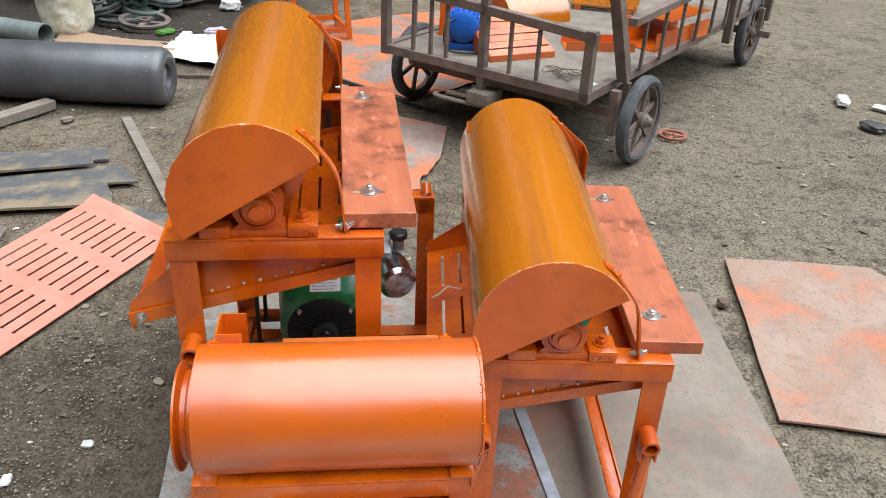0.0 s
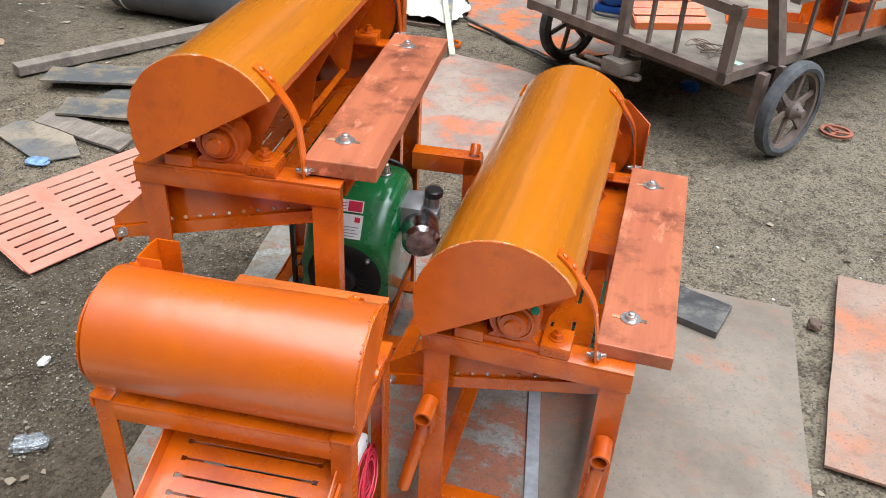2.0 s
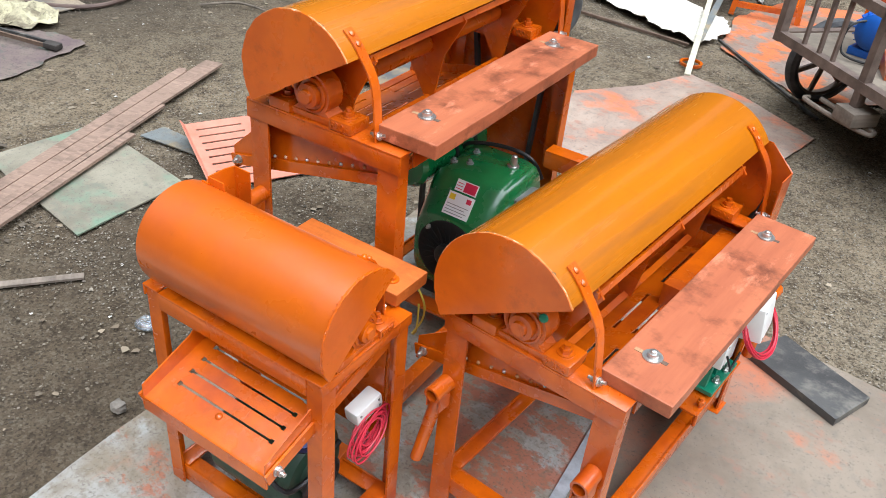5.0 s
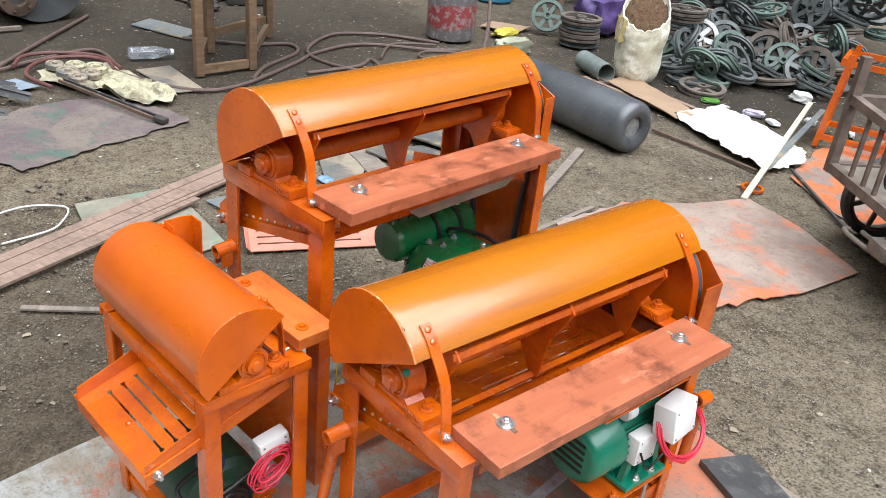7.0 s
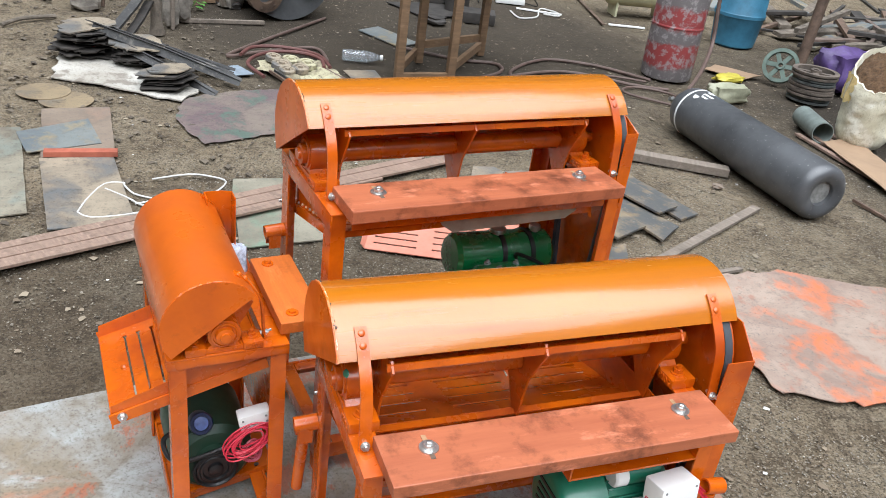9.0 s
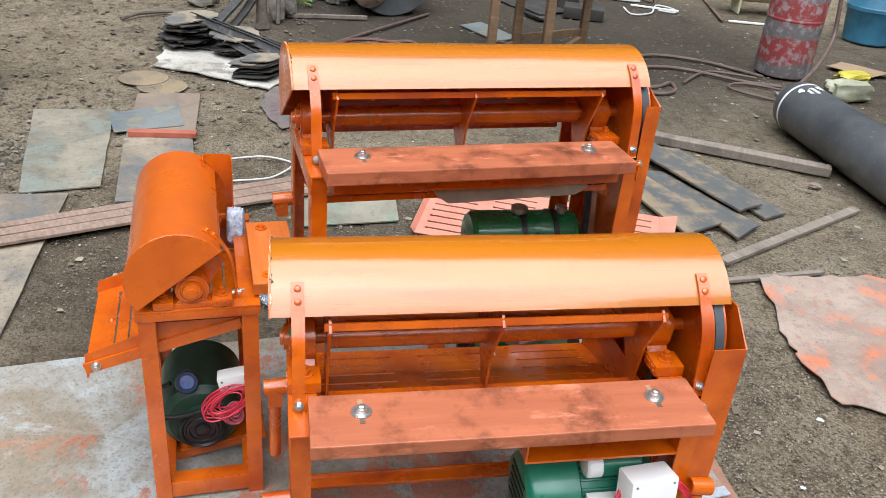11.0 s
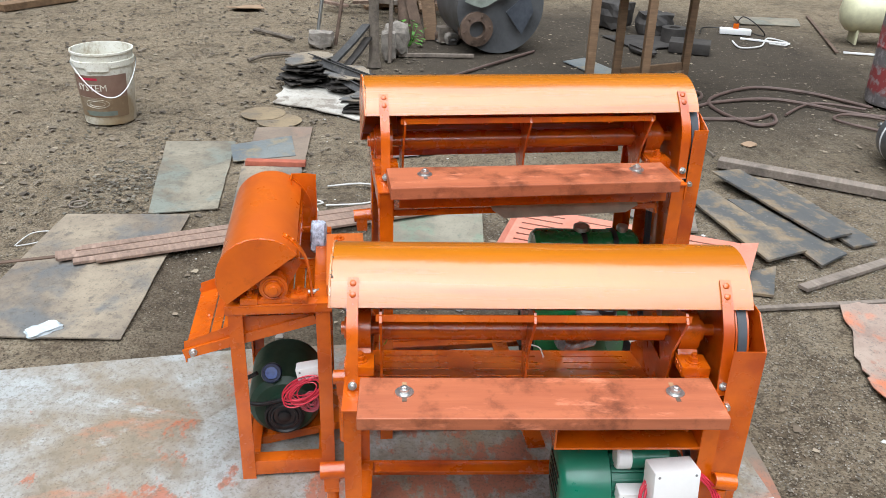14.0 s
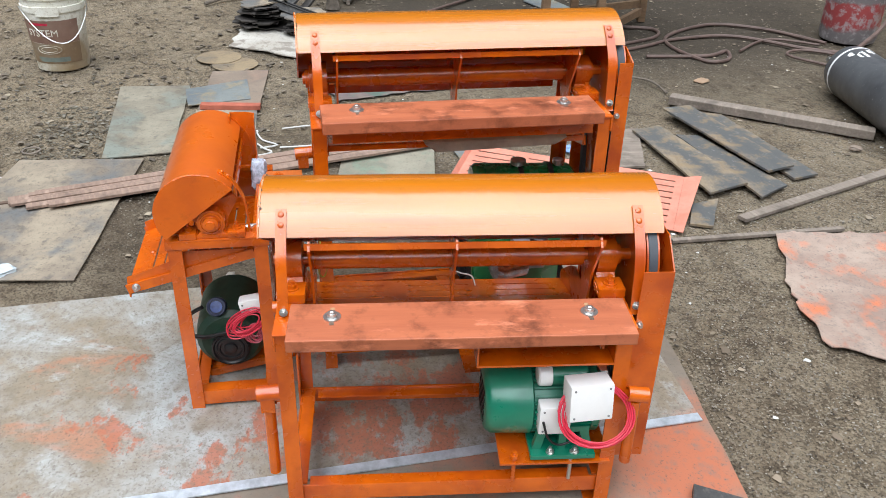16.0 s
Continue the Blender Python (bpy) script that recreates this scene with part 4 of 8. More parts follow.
# engine frame of the tall machine
bm = bm_new()
box(bm, (0.296, 0.545, 0.395), (0.44, 0.583, 0.399), 0.001)
box(bm, (0.296, 0.545, 0.36), (0.44, 0.549, 0.395), 0.001)
part("side_bracket", bm, ORANGE, mach_a)
bm = bm_new()
angle_post(bm, 0.442, 0.545, 0.002, 0.395, -1, 1, 0.036)
part("bracket_post", bm, ORANGE, mach_a)
bm = bm_new()
pipe(bm, (0.425, 0.56, 0.40), (0.425, 0.575, 0.418), 0.011)
part("pipe_socket", bm, ORANGE, mach_a)
for v in (0.3, 0.5):
    bm = bm_new()
    box(bm, (0.04, v, 0.07), (0.44, v + 0.038, 0.076))
    part("engine_rail", bm, ORANGE, mach_a)
bm = bm_new()
prism(bm, [(0.215, 0.572), (0.52, 0.575), (0.535, 0.552), (0.51, 0.536), (0.255, 0.53), (0.23, 0.548)], 0.002, Matrix.Translation((0.276, 0, 0)) @ VZ)
part("tank_bracket", bm, plain("dull_tin", (0.36, 0.33, 0.27), 0.45, 0.4), mach_a, "dull steel fuel tank bracket")
bm = bm_new()
for a, b in (((0.19, 0.335, 0.394), (0.292, 0.575, 0.398)), ((0.19, 0.335, 0.343), (0.292, 0.575, 0.347)), ((0.19, 0.335, 0.347), (0.194, 0.575, 0.394)),
             ((0.194, 0.335, 0.347), (0.292, 0.338, 0.394)), ((0.194, 0.572, 0.347), (0.292, 0.575, 0.394))):
    box(bm, a, b)
part("channel", bm, ORANGE, mach_b)


# ---- engine and electric motors ----
def engine(m):
    E = thing("petrol_engine", "small green petrol engine standing inside the tall threshing machine", "engine", m)
    # local: x to the right of the fan face, -y out of the fan face, z up; origin below the fan centre
    bm = bm_new()
    secs = []
    for y, hw, zt, zb, ex in ((0.0, 0.085, 0.212, 0.046, 3.6), (0.004, 0.09, 0.218, 0.04, 3.8), (0.05, 0.094, 0.283, 0.03, 5.5), (0.062, 0.095, 0.291, 0.03, 7.0), (0.19, 0.095, 0.294, 0.03, 7.0), (0.198, 0.092, 0.29, 0.036, 6.0)):
        row = []
        for k in range(44):
            a = 2 * math.pi * k / 44
            ca, sa = math.cos(a), math.sin(a)
            # narrower towards the top, more so on the tank side
            lean = 1 - (0.2 if ca < 0 else 0.06) * max(0.0, sa) ** 2
            row.append(bm.verts.new((hw * lean * math.copysign(abs(ca) ** (2 / ex), ca), y, (zt + zb) / 2 + (zt - zb) / 2 * math.copysign(abs(sa) ** (2 / ex), sa))))
        secs.append(row)
    for a, b in zip(secs, secs[1:]):
        skin(bm, a, b)
    bm.faces.new(secs[0])
    bm.faces.new(secs[-1])
    shroud = part("shroud", bm, GREEN, E)
    bm = bm_new()
    lathe(bm, (0, 0.001, 0.13), (0, -1, 0), [(0, 0.076), (0.003, 0.076), (0.006, 0.07), (0.004, 0.05)], 36)
    grille = part("fan_grille", bm, FANBLACK, E, "black fan grille")
    for k in range(24):
        bm = bm_new()
        a = radians(15 * k)
        flat_bar(bm, [(0.022 * math.cos(a), -0.004, 0.13 + 0.022 * math.sin(a)), (0.066 * math.cos(a), -0.004, 0.13 + 0.066 * math.sin(a))], 0.003, 0.003, (0, 1, 0))
        part("vane", bm, FANBLACK, grille)
    bm = bm_new()
    lathe(bm, (0, -0.004, 0.13), (0, -1, 0), [(0, 0.026), (0.012, 0.026), (0.016, 0.02), (0.016, 0.012), (0.022, 0.01)], 20)
    part("starter_cup", bm, BLACK, grille)
    for sx in (-1, 1):
        bm = bm_new()
        hex_bolt(bm, (sx * 0.05, -0.004, 0.18), (0, -1, 0), 0.005, 0.004)
        part("bolt", bm, STEEL, grille)
    # data plate and warning label on the sloping face
    lab = pose(0.005, 0.0285, 0.2535, 56, 0, 0)
    for nm, x0, y0, x1, y1, h, mt in (("data_plate", -0.034, -0.042, 0.026, 0.006, 0.0022, LABELWHITE), ("warning_label", -0.026, 0.01, 0.024, 0.034, 0.0022, LABELWHITE)):
        bm = bm_new()
        box(bm, (x0, y0, 0.0), (x1, y1, h), 0.0, lab)
        pl = part(nm, bm, mt, shroud, "white printed label", smooth=False)
        bars = [((-0.03, -0.01, -0.017, 0.002), LABELYEL), ((0.01, -0.009, 0.021, 0.001), LABELRED)] + [((-0.03, -0.02 - 0.006 * k, 0.02 - 0.006 * (k % 2), -0.0185 - 0.006 * k), LABELGREY) for k in range(4)]
        if nm == "warning_label":
            bars = [((-0.006, 0.012, 0.022, 0.032), LABELRED)] + [((-0.024, 0.014 + 0.006 * k, -0.009, 0.0155 + 0.006 * k), LABELRED) for k in range(3)]
        for (a, b, c, d), mm in bars:
            bm = bm_new()
            box(bm, (a, b, 0.0022), (c, d, 0.0026), 0.0, lab)
            part("print_bar", bm, mm, pl, smooth=False)
    bm = bm_new()
    lathe(bm, (0.045, 0.15, 0.292), (0, 0, 1), [(0, 0.013), (0.003, 0.013), (0.004, 0.0085), (0.012, 0.008), (0.024, 0.0065), (0.026, 0.004)], 18)
    part("top_bolt", bm, STEEL, shroud)
    for x, y in ((-0.06, 0.085), (-0.03, 0.1), (-0.045, 0.15)):
        bm = bm_new()
        lathe(bm, (x, y, 0.291), (0, 0, 1), [(0, 0.0085), (0.004, 0.008), (0.005, 0.0045), (0.01, 0.004)], 6)
        part("fitting", bm, CASTING, shroud)
    # crankcase below
    bm = bm_new()
    box(bm, (-0.08, 0.01, 0.0), (0.08, 0.24, 0.12), 0.012)
    part("crankcase", bm, BLACK, E, "black crankcase")
    # carburettor and round silencer on one side
    bm = bm_new()
    box(bm, (0.088, 0.08, 0.2), (0.135, 0.16, 0.262), 0.008)
    box(bm, (0.13, 0.1, 0.21), (0.165, 0.145, 0.245), 0.006)
    cyl(bm, (0.15, 0.13, 0.235), (0.15, 0.13, 0.268), 0.012, 14)
    carb = part("carburettor", bm, CASTING, E, "grey cast carburettor")
    bm = bm_new()
    cyl(bm, (0.15, 0.13, 0.268), (0.15, 0.13, 0.285), 0.019, 16, soft=0.003)
    part("cap", bm, BLACK, carb)
    bm = bm_new()
    lathe(bm, (0.142, 0.055, 0.215), (0.25, -1, -0.05), [(-0.05, 0.03), (-0.045, 0.038), (0.015, 0.038), (0.024, 0.03), (0.026, 0.01)], 28)
    sil = part("silencer", bm, CHROME, E, "shiny perforated silencer")
    for k in range(10):
        bm = bm_new()
        a = radians(36 * k)
        x, y, d = frame_along((0.25, -1, -0.05))
        cyl(bm, Vector((0.142, 0.055, 0.215)) + d * 0.0195 + 0.024 * (math.cos(a) * x + math.sin(a) * y), Vector((0.142, 0.055, 0.215)) + d * 0.0235 + 0.024 * (math.cos(a) * x + math.sin(a) * y), 0.0035, 8)
        part("vent", bm, BLACK, sil)
    # fuel tank with two black bands
    bm = bm_new()
    lathe(bm, (-0.145, 0.03, 0.272), (0.0, 1, -0.04), [(0, 0.02), (0.004, 0.044), (0.014, 0.052), (0.246, 0.052), (0.256, 0.044), (0.26, 0.02)], 32)
    tank = part("fuel_tank", bm, GREEN, E, "green cylindrical fuel tank with black bands")
    d = Vector((0.0, 1, -0.04)).normalized()
    for h in (0.115, 0.19):
        bm = bm_new()
        c = Vector((-0.145, 0.03, 0.272)) + d * h
        lathe(bm, c, d, [(0, 0.0525), (0, 0.0545), (0.012, 0.0545), (0.012, 0.0525)], 32)
        part("band", bm, BLACK, tank, "black rubber band")
        bm = bm_new()
        hex_bolt(bm, c + d * 0.006 + Vector((0.042, 0, -0.036)), (1, 0, -0.4), 0.006, 0.008)
        part("clamp_bolt", bm, STEEL, tank)
    bm = bm_new()
    c = Vector((-0.145, 0.15, 0.316))
    lathe(bm, c, (0, 0, 1), [(0, 0.014), (0.006, 0.014), (0.006, 0.019), (0.016, 0.019), (0.018, 0.014)], 20)
    part("filler_cap", bm, STEEL, tank, "bare metal filler cap")
    bm = bm_new()
    c = Vector((-0.145, 0.25, 0.312))
    lathe(bm, c, (0, 0, 1), [(0, 0.01), (0.008, 0.01), (0.008, 0.014), (0.018, 0.013), (0.02, 0.006)], 18)
    part("fitting", bm, STEEL, tank, "bare metal fitting")
    bm = bm_new()
    sweep(bm, smooth_path([(-0.11, 0.2, 0.25), (-0.08, 0.17, 0.295), (-0.03, 0.19, 0.302), (0.02, 0.203, 0.3), (0.06, 0.212, 0.285), (0.085, 0.215, 0.25)]), 0.0045)
    part("fuel_hose", bm, BLACK, E, "black fuel hose")
    for y in (0.1, 0.23):
        bm = bm_new()
        box(bm, (-0.15, y, -0.004), (-0.142, y + 0.012, 0.222))
        part("tank_stay", bm, BLACK, E)
    return E


engine(pose(-0.165, 1.372, 0.076, 0, 0, 5))


def coil(parent, c, r, ax, n, wire, mat, tall, squash, loose=0.1):
    """A loose hank of thin wire round the axis ax, longest along tall."""
    d = Vector(ax).normalized()
    y = Vector(tall)
    y = (y - d * y.dot(d)).normalized()
    x = y.cross(d)
    pts = []
    for k in range(n * 26 + 1):
        a = 2 * math.pi * k / 26
        j = k / 26
        rr = r * (1 + loose * math.sin(j * 2.3) + 0.3 * loose * math.sin(a * 1.3 + j))
        off = 0.3 * loose * r * math.sin(j * 1.7 + a * 0.15) * 3
        pts.append(Vector(c) + rr * (math.cos(a) * x * squash + math.sin(a) * y) + d * off + (x * squash * math.sin(j * 3.1) + y * math.cos(j * 2.7)) * loose * 0.6 * r)
    return part("wire_coil", sweep(bm_new(), pts, wire, 6), mat, parent, "coil of thin red wire")


def wall_box(parent, m, sx, sy, sz, name, label):
    bm = bm_new()
    box(bm, (-sx / 2, -sy / 2, -sz / 2), (sx / 2, sy / 2, sz / 2), 0.004, m)
    b = part(name, bm, WHITE, parent, label)
    for a in (-1, 1):
        for c in (-1, 1):
            bm = bm_new()
            cyl(bm, m @ Vector((sx / 2 - 0.0005, a * (sy / 2 - 0.008), c * (sz / 2 - 0.008))), m @ Vector((sx / 2 + 0.0008, a * (sy / 2 - 0.008), c * (sz / 2 - 0.008))), 0.0022, 8)
            part("screw", bm, LABELGREY, b)
    return b


M = thing("electric_motor", "glossy green electric motor with white boxes and red wire", "electric motor", pose(0.325, 1.36, 0.215))
bm = bm_new()
lathe(bm, (0, 0, 0), (0, 1, 0), [(0, 0.05), (0.002, 0.058), (0.012, 0.066), (0.085, 0.068), (0.088, 0.064)], 36)
cowl = part("fan_cowl", bm, TEAL, M)
for k in range(5):
    bm = bm_new()
    z = -0.03 + 0.015 * k
    box(bm, (-0.035, -0.0015, z), (0.035, 0.0005, z + 0.006))
    part("vent", bm, BLACK, cowl)
bm = bm_new()
lathe(bm, (0, 0.086, 0), (0, 1, 0), [(0, 0.056), (0.11, 0.056)], 32)
finned = part("motor_body", bm, TEAL, M)
for k in range(28):
    bm = bm_new()
    a = 2 * math.pi * k / 28
    d = Vector((math.cos(a), 0, math.sin(a)))
    flat_bar(bm, [Vector((0, 0.088, 0)) + d * 0.06, Vector((0, 0.194, 0)) + d * 0.06], 0.012, 0.0025, d)
    part("fin", bm, TEAL, finned)
bm = bm_new()
lathe(bm, (0, 0.195, 0), (0, 1, 0), [(0, 0.066), (0.012, 0.066), (0.025, 0.05), (0.032, 0.022), (0.06, 0.01)], 32)
part("end_bell", bm, TEAL, M)
bm = bm_new()
cyl(bm, (0.03, 0.095, 0.073), (0.03, 0.185, 0.073), 0.019, 20, soft=0.004)
cap = part("capacitor", bm, TEAL, M)
bm = bm_new()
cyl(bm, (0.03, 0.093, 0.073), (0.03, 0.12, 0.073), 0.0205, 20, soft=0.003)
part("collar", bm, WHITE, cap, "white plastic collar")
wall_box(M, pose(0.068, 0.122, 0.008), 0.03, 0.058, 0.06, "terminal_box", "pale terminal box")
wall_box(M, pose(0.092, 0.172, 0.071, 0, -8, 6), 0.046, 0.078, 0.07, "switch_box", "white plastic switch box")
coil(M, (0.104, 0.188, 0.04), 0.062, (1, 0, 0.7), 11, 0.0014, REDWIRE, (0, 1, 0), 0.85, 0.07)
bm = bm_new()
sweep(bm, smooth_path([(0.085, 0.1, 0.01), (0.095, 0.11, -0.02), (0.09, 0.135, -0.04), (0.09, 0.17, -0.02)]), 0.0022)
part("wire", bm, BLACK, M)
bm = bm_new()
box(bm, (0.022, 0.083, -0.08), (0.086, 0.203, -0.07), 0.002)
box(bm, (-0.075, 0.083, -0.08), (-0.02, 0.203, -0.07), 0.002)
for x in (0.056, -0.062):
    wall = Matrix.Translation((x, 0, 0)) @ VZ
    for poly in ([(0.088, -0.07), (0.104, -0.07), (0.112, -0.03), (0.096, -0.03)], [(0.136, -0.07), (0.15, -0.07), (0.15, -0.03), (0.136, -0.03)],
                 [(0.182, -0.07), (0.198, -0.07), (0.19, -0.03), (0.174, -0.03)], [(0.096, -0.03), (0.19, -0.03), (0.19, -0.018), (0.096, -0.018)]):
        prism(bm, poly, 0.012, wall)
box(bm, (-0.06, 0.1, -0.04), (0.056, 0.186, -0.02), 0.003)
part("pedestal", bm, TEAL, M, smooth=False)
for y in (0.12, 0.166):
    bm = bm_new()
    hex_bolt(bm, (0.077, y, -0.07), (0, 0, 1), 0.0065, 0.005, 0.008)
    part("bolt", bm, STEEL, M)
bm = bm_new()
box(bm, (-0.03, 0.028, -0.0875), (0.09, 0.232, -0.083), 0.0, pose(0, 0, 0, 0, 3, 0))
plate = part("base_plate", bm, ORANGE, M, "orange tilting base plate")
for y in (0.055, 0.16):
    bm = bm_new()
    cyl(bm, (0.078, y, -0.135), (0.078, y, -0.07), 0.004, 10)
    hex_bolt(bm, (0.078, y, -0.079), (0, 0, 1), 0.008, 0.007)
    part("jack_bolt", bm, STEEL if y > 0.1 else ORANGE, plate)

# older motor in the small machine
O = thing("electric_motor", "old dark green electric motor with blue cap inside the small machine", "electric motor", pose(-0.005, 0.84, 0.115, 0, 0, 5) @ Matrix.Scale(1.03, 4))
bm = bm_new()
lathe(bm, (0, 0, 0), (-1, 0, 0), [(-0.012, 0.03), (-0.012, 0.036), (-0.002, 0.038), (0.0, 0.06), (0.012, 0.072), (0.04, 0.075), (0.15, 0.075), (0.165, 0.06), (0.17, 0.02)], 32)
body = part("motor_body", bm, DARKGREEN, O)
bm = bm_new()
lathe(bm, (0.011, 0, -0.01), (1, 0, 0), [(0, 0.041), (0.006, 0.041), (0.008, 0.037), (0.004, 0.034), (0.004, 0.03), (0.007, 0.028), (0.007, 0.024), (0.003, 0.022), (0.003, 0.014), (0.008, 0.013), (0.01, 0.008)], 28)
part("end_cap", bm, BLACK, body, "black end cap")
bm = bm_new()
lathe(bm, (-0.012, -0.022, 0.082), (1, 0, 0.55), [(-0.02, 0.019), (0.012, 0.021), (0.016, 0.019), (0.016, 0.0135), (0.012, 0.013)], 24)
cap = part("terminal_cap", bm, plain("dark_blue_cap", (0.014, 0.022, 0.07), 0.3), body, "dark blue round cap")
bm = bm_new()
lathe(bm, Vector((-0.012, -0.022, 0.082)) + Vector((0.876, 0, 0.482)) * 0.0118, (1, 0, 0.55), [(0, 0.0125), (0.002, 0.0125), (0.003, 0.008)], 20)
part("cap_face", bm, plain("pale_blue_face", (0.1, 0.15, 0.36), 0.4, vary=0.6, scale=60), cap, "pale blue cap face")
bm = bm_new()
sweep(bm, smooth_path([(0.0, -0.05, 0.09), (-0.01, -0.085, 0.06), (0.012, -0.079, 0.034), (0.018, -0.05, 0.026), (0.02, -0.01, 0.034), (0.016, 0.04, 0.045)]), 0.0045)
part("cable", bm, BLACK, O, "black rubber cable")
bm = bm_new()
box(bm, (-0.14, -0.075, -0.082), (-0.02, 0.1, -0.077), 0.0, pose(0, 0, 0, 11, 0, 0))
box(bm, (-0.024, -0.075, -0.096), (-0.02, 0.1, -0.0825), 0.0, pose(0, 0, 0, 11, 0, 0))
part("base_plate", bm, ORANGE, O)
for x, y in ((-0.03, -0.055), (-0.03, 0.085), (-0.12, 0.08), (-0.12, -0.055)):
    bm = bm_new()
    cyl(bm, (x, y, -0.108), (x, y, -0.074 + 0.16 * y), 0.0045, 8)
    part("jack_bolt", bm, RUST, O)
wall_box(O, pose(0.046, 0.06, 0.124, 11, 0, -4), 0.028, 0.056, 0.028, "plug_box", "white plug box")
coil(O, (0.066, 0.05, 0.092), 0.038, (1, -0.1, 0.3), 13, 0.0015, REDWIRE, (0, 0.85, 0.5), 0.5, 0.24)
coil(O, (0.05, 0.056, 0.052), 0.016, (1, 0.1, 0.2), 6, 0.002, PINKWIRE, (0, 0, 1), 0.85, 0.25)


# ---- ground and what lies on it ----
bm = bm_new()
def spaced(lo, a, b, hi, fine, coarse):
    """Grid lines, close together between a and b."""
    out = [lo + (a - lo) * k / math.ceil((a - lo) / coarse) for k in range(math.ceil((a - lo) / coarse))]
    out += [a + (b - a) * k / math.ceil((b - a) / fine) for k in range(math.ceil((b - a) / fine))]
    return out + [b + (hi - b) * k / math.ceil((hi - b) / coarse) for k in range(math.ceil((hi - b) / coarse) + 1)]


xs = [-300.0, -60.0, -16.0] + spaced(-8.0, -3.2, 2.2, 6.0, 0.03, 0.1) + [14.0, 60.0, 300.0]
ys = [-300.0, -60.0, -12.0] + spaced(-4.0, -0.6, 4.2, 10.0, 0.03, 0.1) + [18.0, 60.0, 300.0]
verts, faces = [], []
for x in xs:
    for y in ys:
        z = -0.006
        if -8 <= x <= 6 and -4 <= y <= 10:
            z += 0.005 * noise.noise(Vector((x * 1.7, y * 1.7, 0))) + 0.004 * noise.noise(Vector((x * 6, y * 6, 5)))
            # trodden hollows and clods
            z -= 0.006 * abs(noise.noise(Vector((x * 11, y * 11, 2)))) + 0.005 * abs(noise.noise(Vector((x * 27, y * 27, 9))))
        verts.append((x, y, z))
wide = len(ys)
for k in range(len(xs) - 1):
    for j in range(wide - 1):
        faces.append((k * wide + j, (k + 1) * wide + j, (k + 1) * wide + j + 1, k * wide + j + 1))
me = bpy.data.meshes.new("ground")
me.from_pydata(verts, [], faces)
bm.from_mesh(me)
bpy.data.meshes.remove(me)
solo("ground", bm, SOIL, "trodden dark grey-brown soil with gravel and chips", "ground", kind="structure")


def densify(poly, step, jag, seed, edges=None):
    rnd = random.Random(seed)
    out = []
    for k, (x, y) in enumerate(poly):
        x2, y2 = poly[(k + 1) % len(poly)]
        d = math.hypot(x2 - x, y2 - y)
        n = max(1, int(d / step))
        for j in range(n):
            f = j / n
            q = jag if (edges is None or k in edges) and j else jag * 0.15
            out.append((x + (x2 - x) * f + rnd.uniform(-q, q), y + (y2 - y) * f + rnd.uniform(-q, q)))
    return out


def lay(name, poly, z, th, mat, label, category, jag=0.002, step=0.05, seed=1, edges=None, warp=0.0, tip=(0, 0), group=""):
    """A flat sheet or board lying with its underside at z; tip tilts it about its centre."""
    cx = sum(p[0] for p in poly) / len(poly)
    cy = sum(p[1] for p in poly) / len(poly)
    pts = densify([(x - cx, y - cy) for x, y in poly], step, jag, seed, edges)
    bm = bm_new()
    prism(bm, pts, th, Matrix())
    bmesh.ops.triangulate(bm, faces=[f for f in bm.faces if len(f.verts) > 4])
    for v in bm.verts:
        v.co.z += v.co.x * tip[0] + v.co.y * tip[1] + warp * (0.5 + noise.noise(Vector((v.co.x * 4 + seed, v.co.y * 4, 1))))
    lo = min(v.co.z for v in bm.verts)
    for v in bm.verts:
        v.co.z -= lo
    return solo(name, bm, mat, label, category, pose(cx, cy, z), group, smooth=False)


def bar(name, p0, p1, w, th, z, mat, label, category, dz=0.0, group=""):
    """A straight length of timber or bar from p0 to p1."""
    p0, p1 = Vector((*p0, 0)), Vector((*p1, 0))
    d = p1 - p0
    bm = bm_new()
    box(bm, (0, -w / 2, 0), (d.length, w / 2, th), min(w, th) * 0.08)
    for v in bm.verts:
        v.co.y += 0.04 * w * noise.noise(v.co * 9)
        v.co.z += dz * v.co.x / d.length
    return solo(name, bm, mat, label, category, pose(p0.x, p0.y, z, 0, 0, math.degrees(math.atan2(d.y, d.x))), group, smooth=False)


lay("plywood_sheet", [(-0.25, 0.2), (0.778, 0.2), (0.775, 1.89), (-0.25, 1.885)], 0.0, 0.003, PLYWOOD, "large dusty plywood sheet under the machines, sprayed orange in places", "board", 0.003, 0.1, 3)
sheet = lay("metal_sheet", [(0.56, -0.6), (0.335, 0.774), (0.152, 1.868), (-0.54, 1.80), (-0.45, 1.14), (-0.392, 0.63), (-0.30, 0.1), (-0.2, -0.6)], 0.004, 0.0015, SHEET_GALV, "pale galvanised sheet smeared with orange paint, under the machines", "metal sheet", 0.002, 0.1, 4)
for p0, p1 in (((0.56, -0.6), (0.335, 0.774)), ((0.335, 0.774), (0.152, 1.868))):
    bm = bm_new()
    d = Vector((*p1, 0)) - Vector((*p0, 0))
    a = Vector((*p0, 0)) - sheet.location
    flat_bar(bm, [Vector((a.x + 0.011, a.y, 0.0035)) + d * k / 12 + Vector((0, 0, 0.0006 * (k % 2))) for k in range(13)], 0.024, 0.003, Vector((d.y, -d.x, 0)))
    part("folded_edge", bm, SHEET_EDGE, sheet, "bare folded edge")
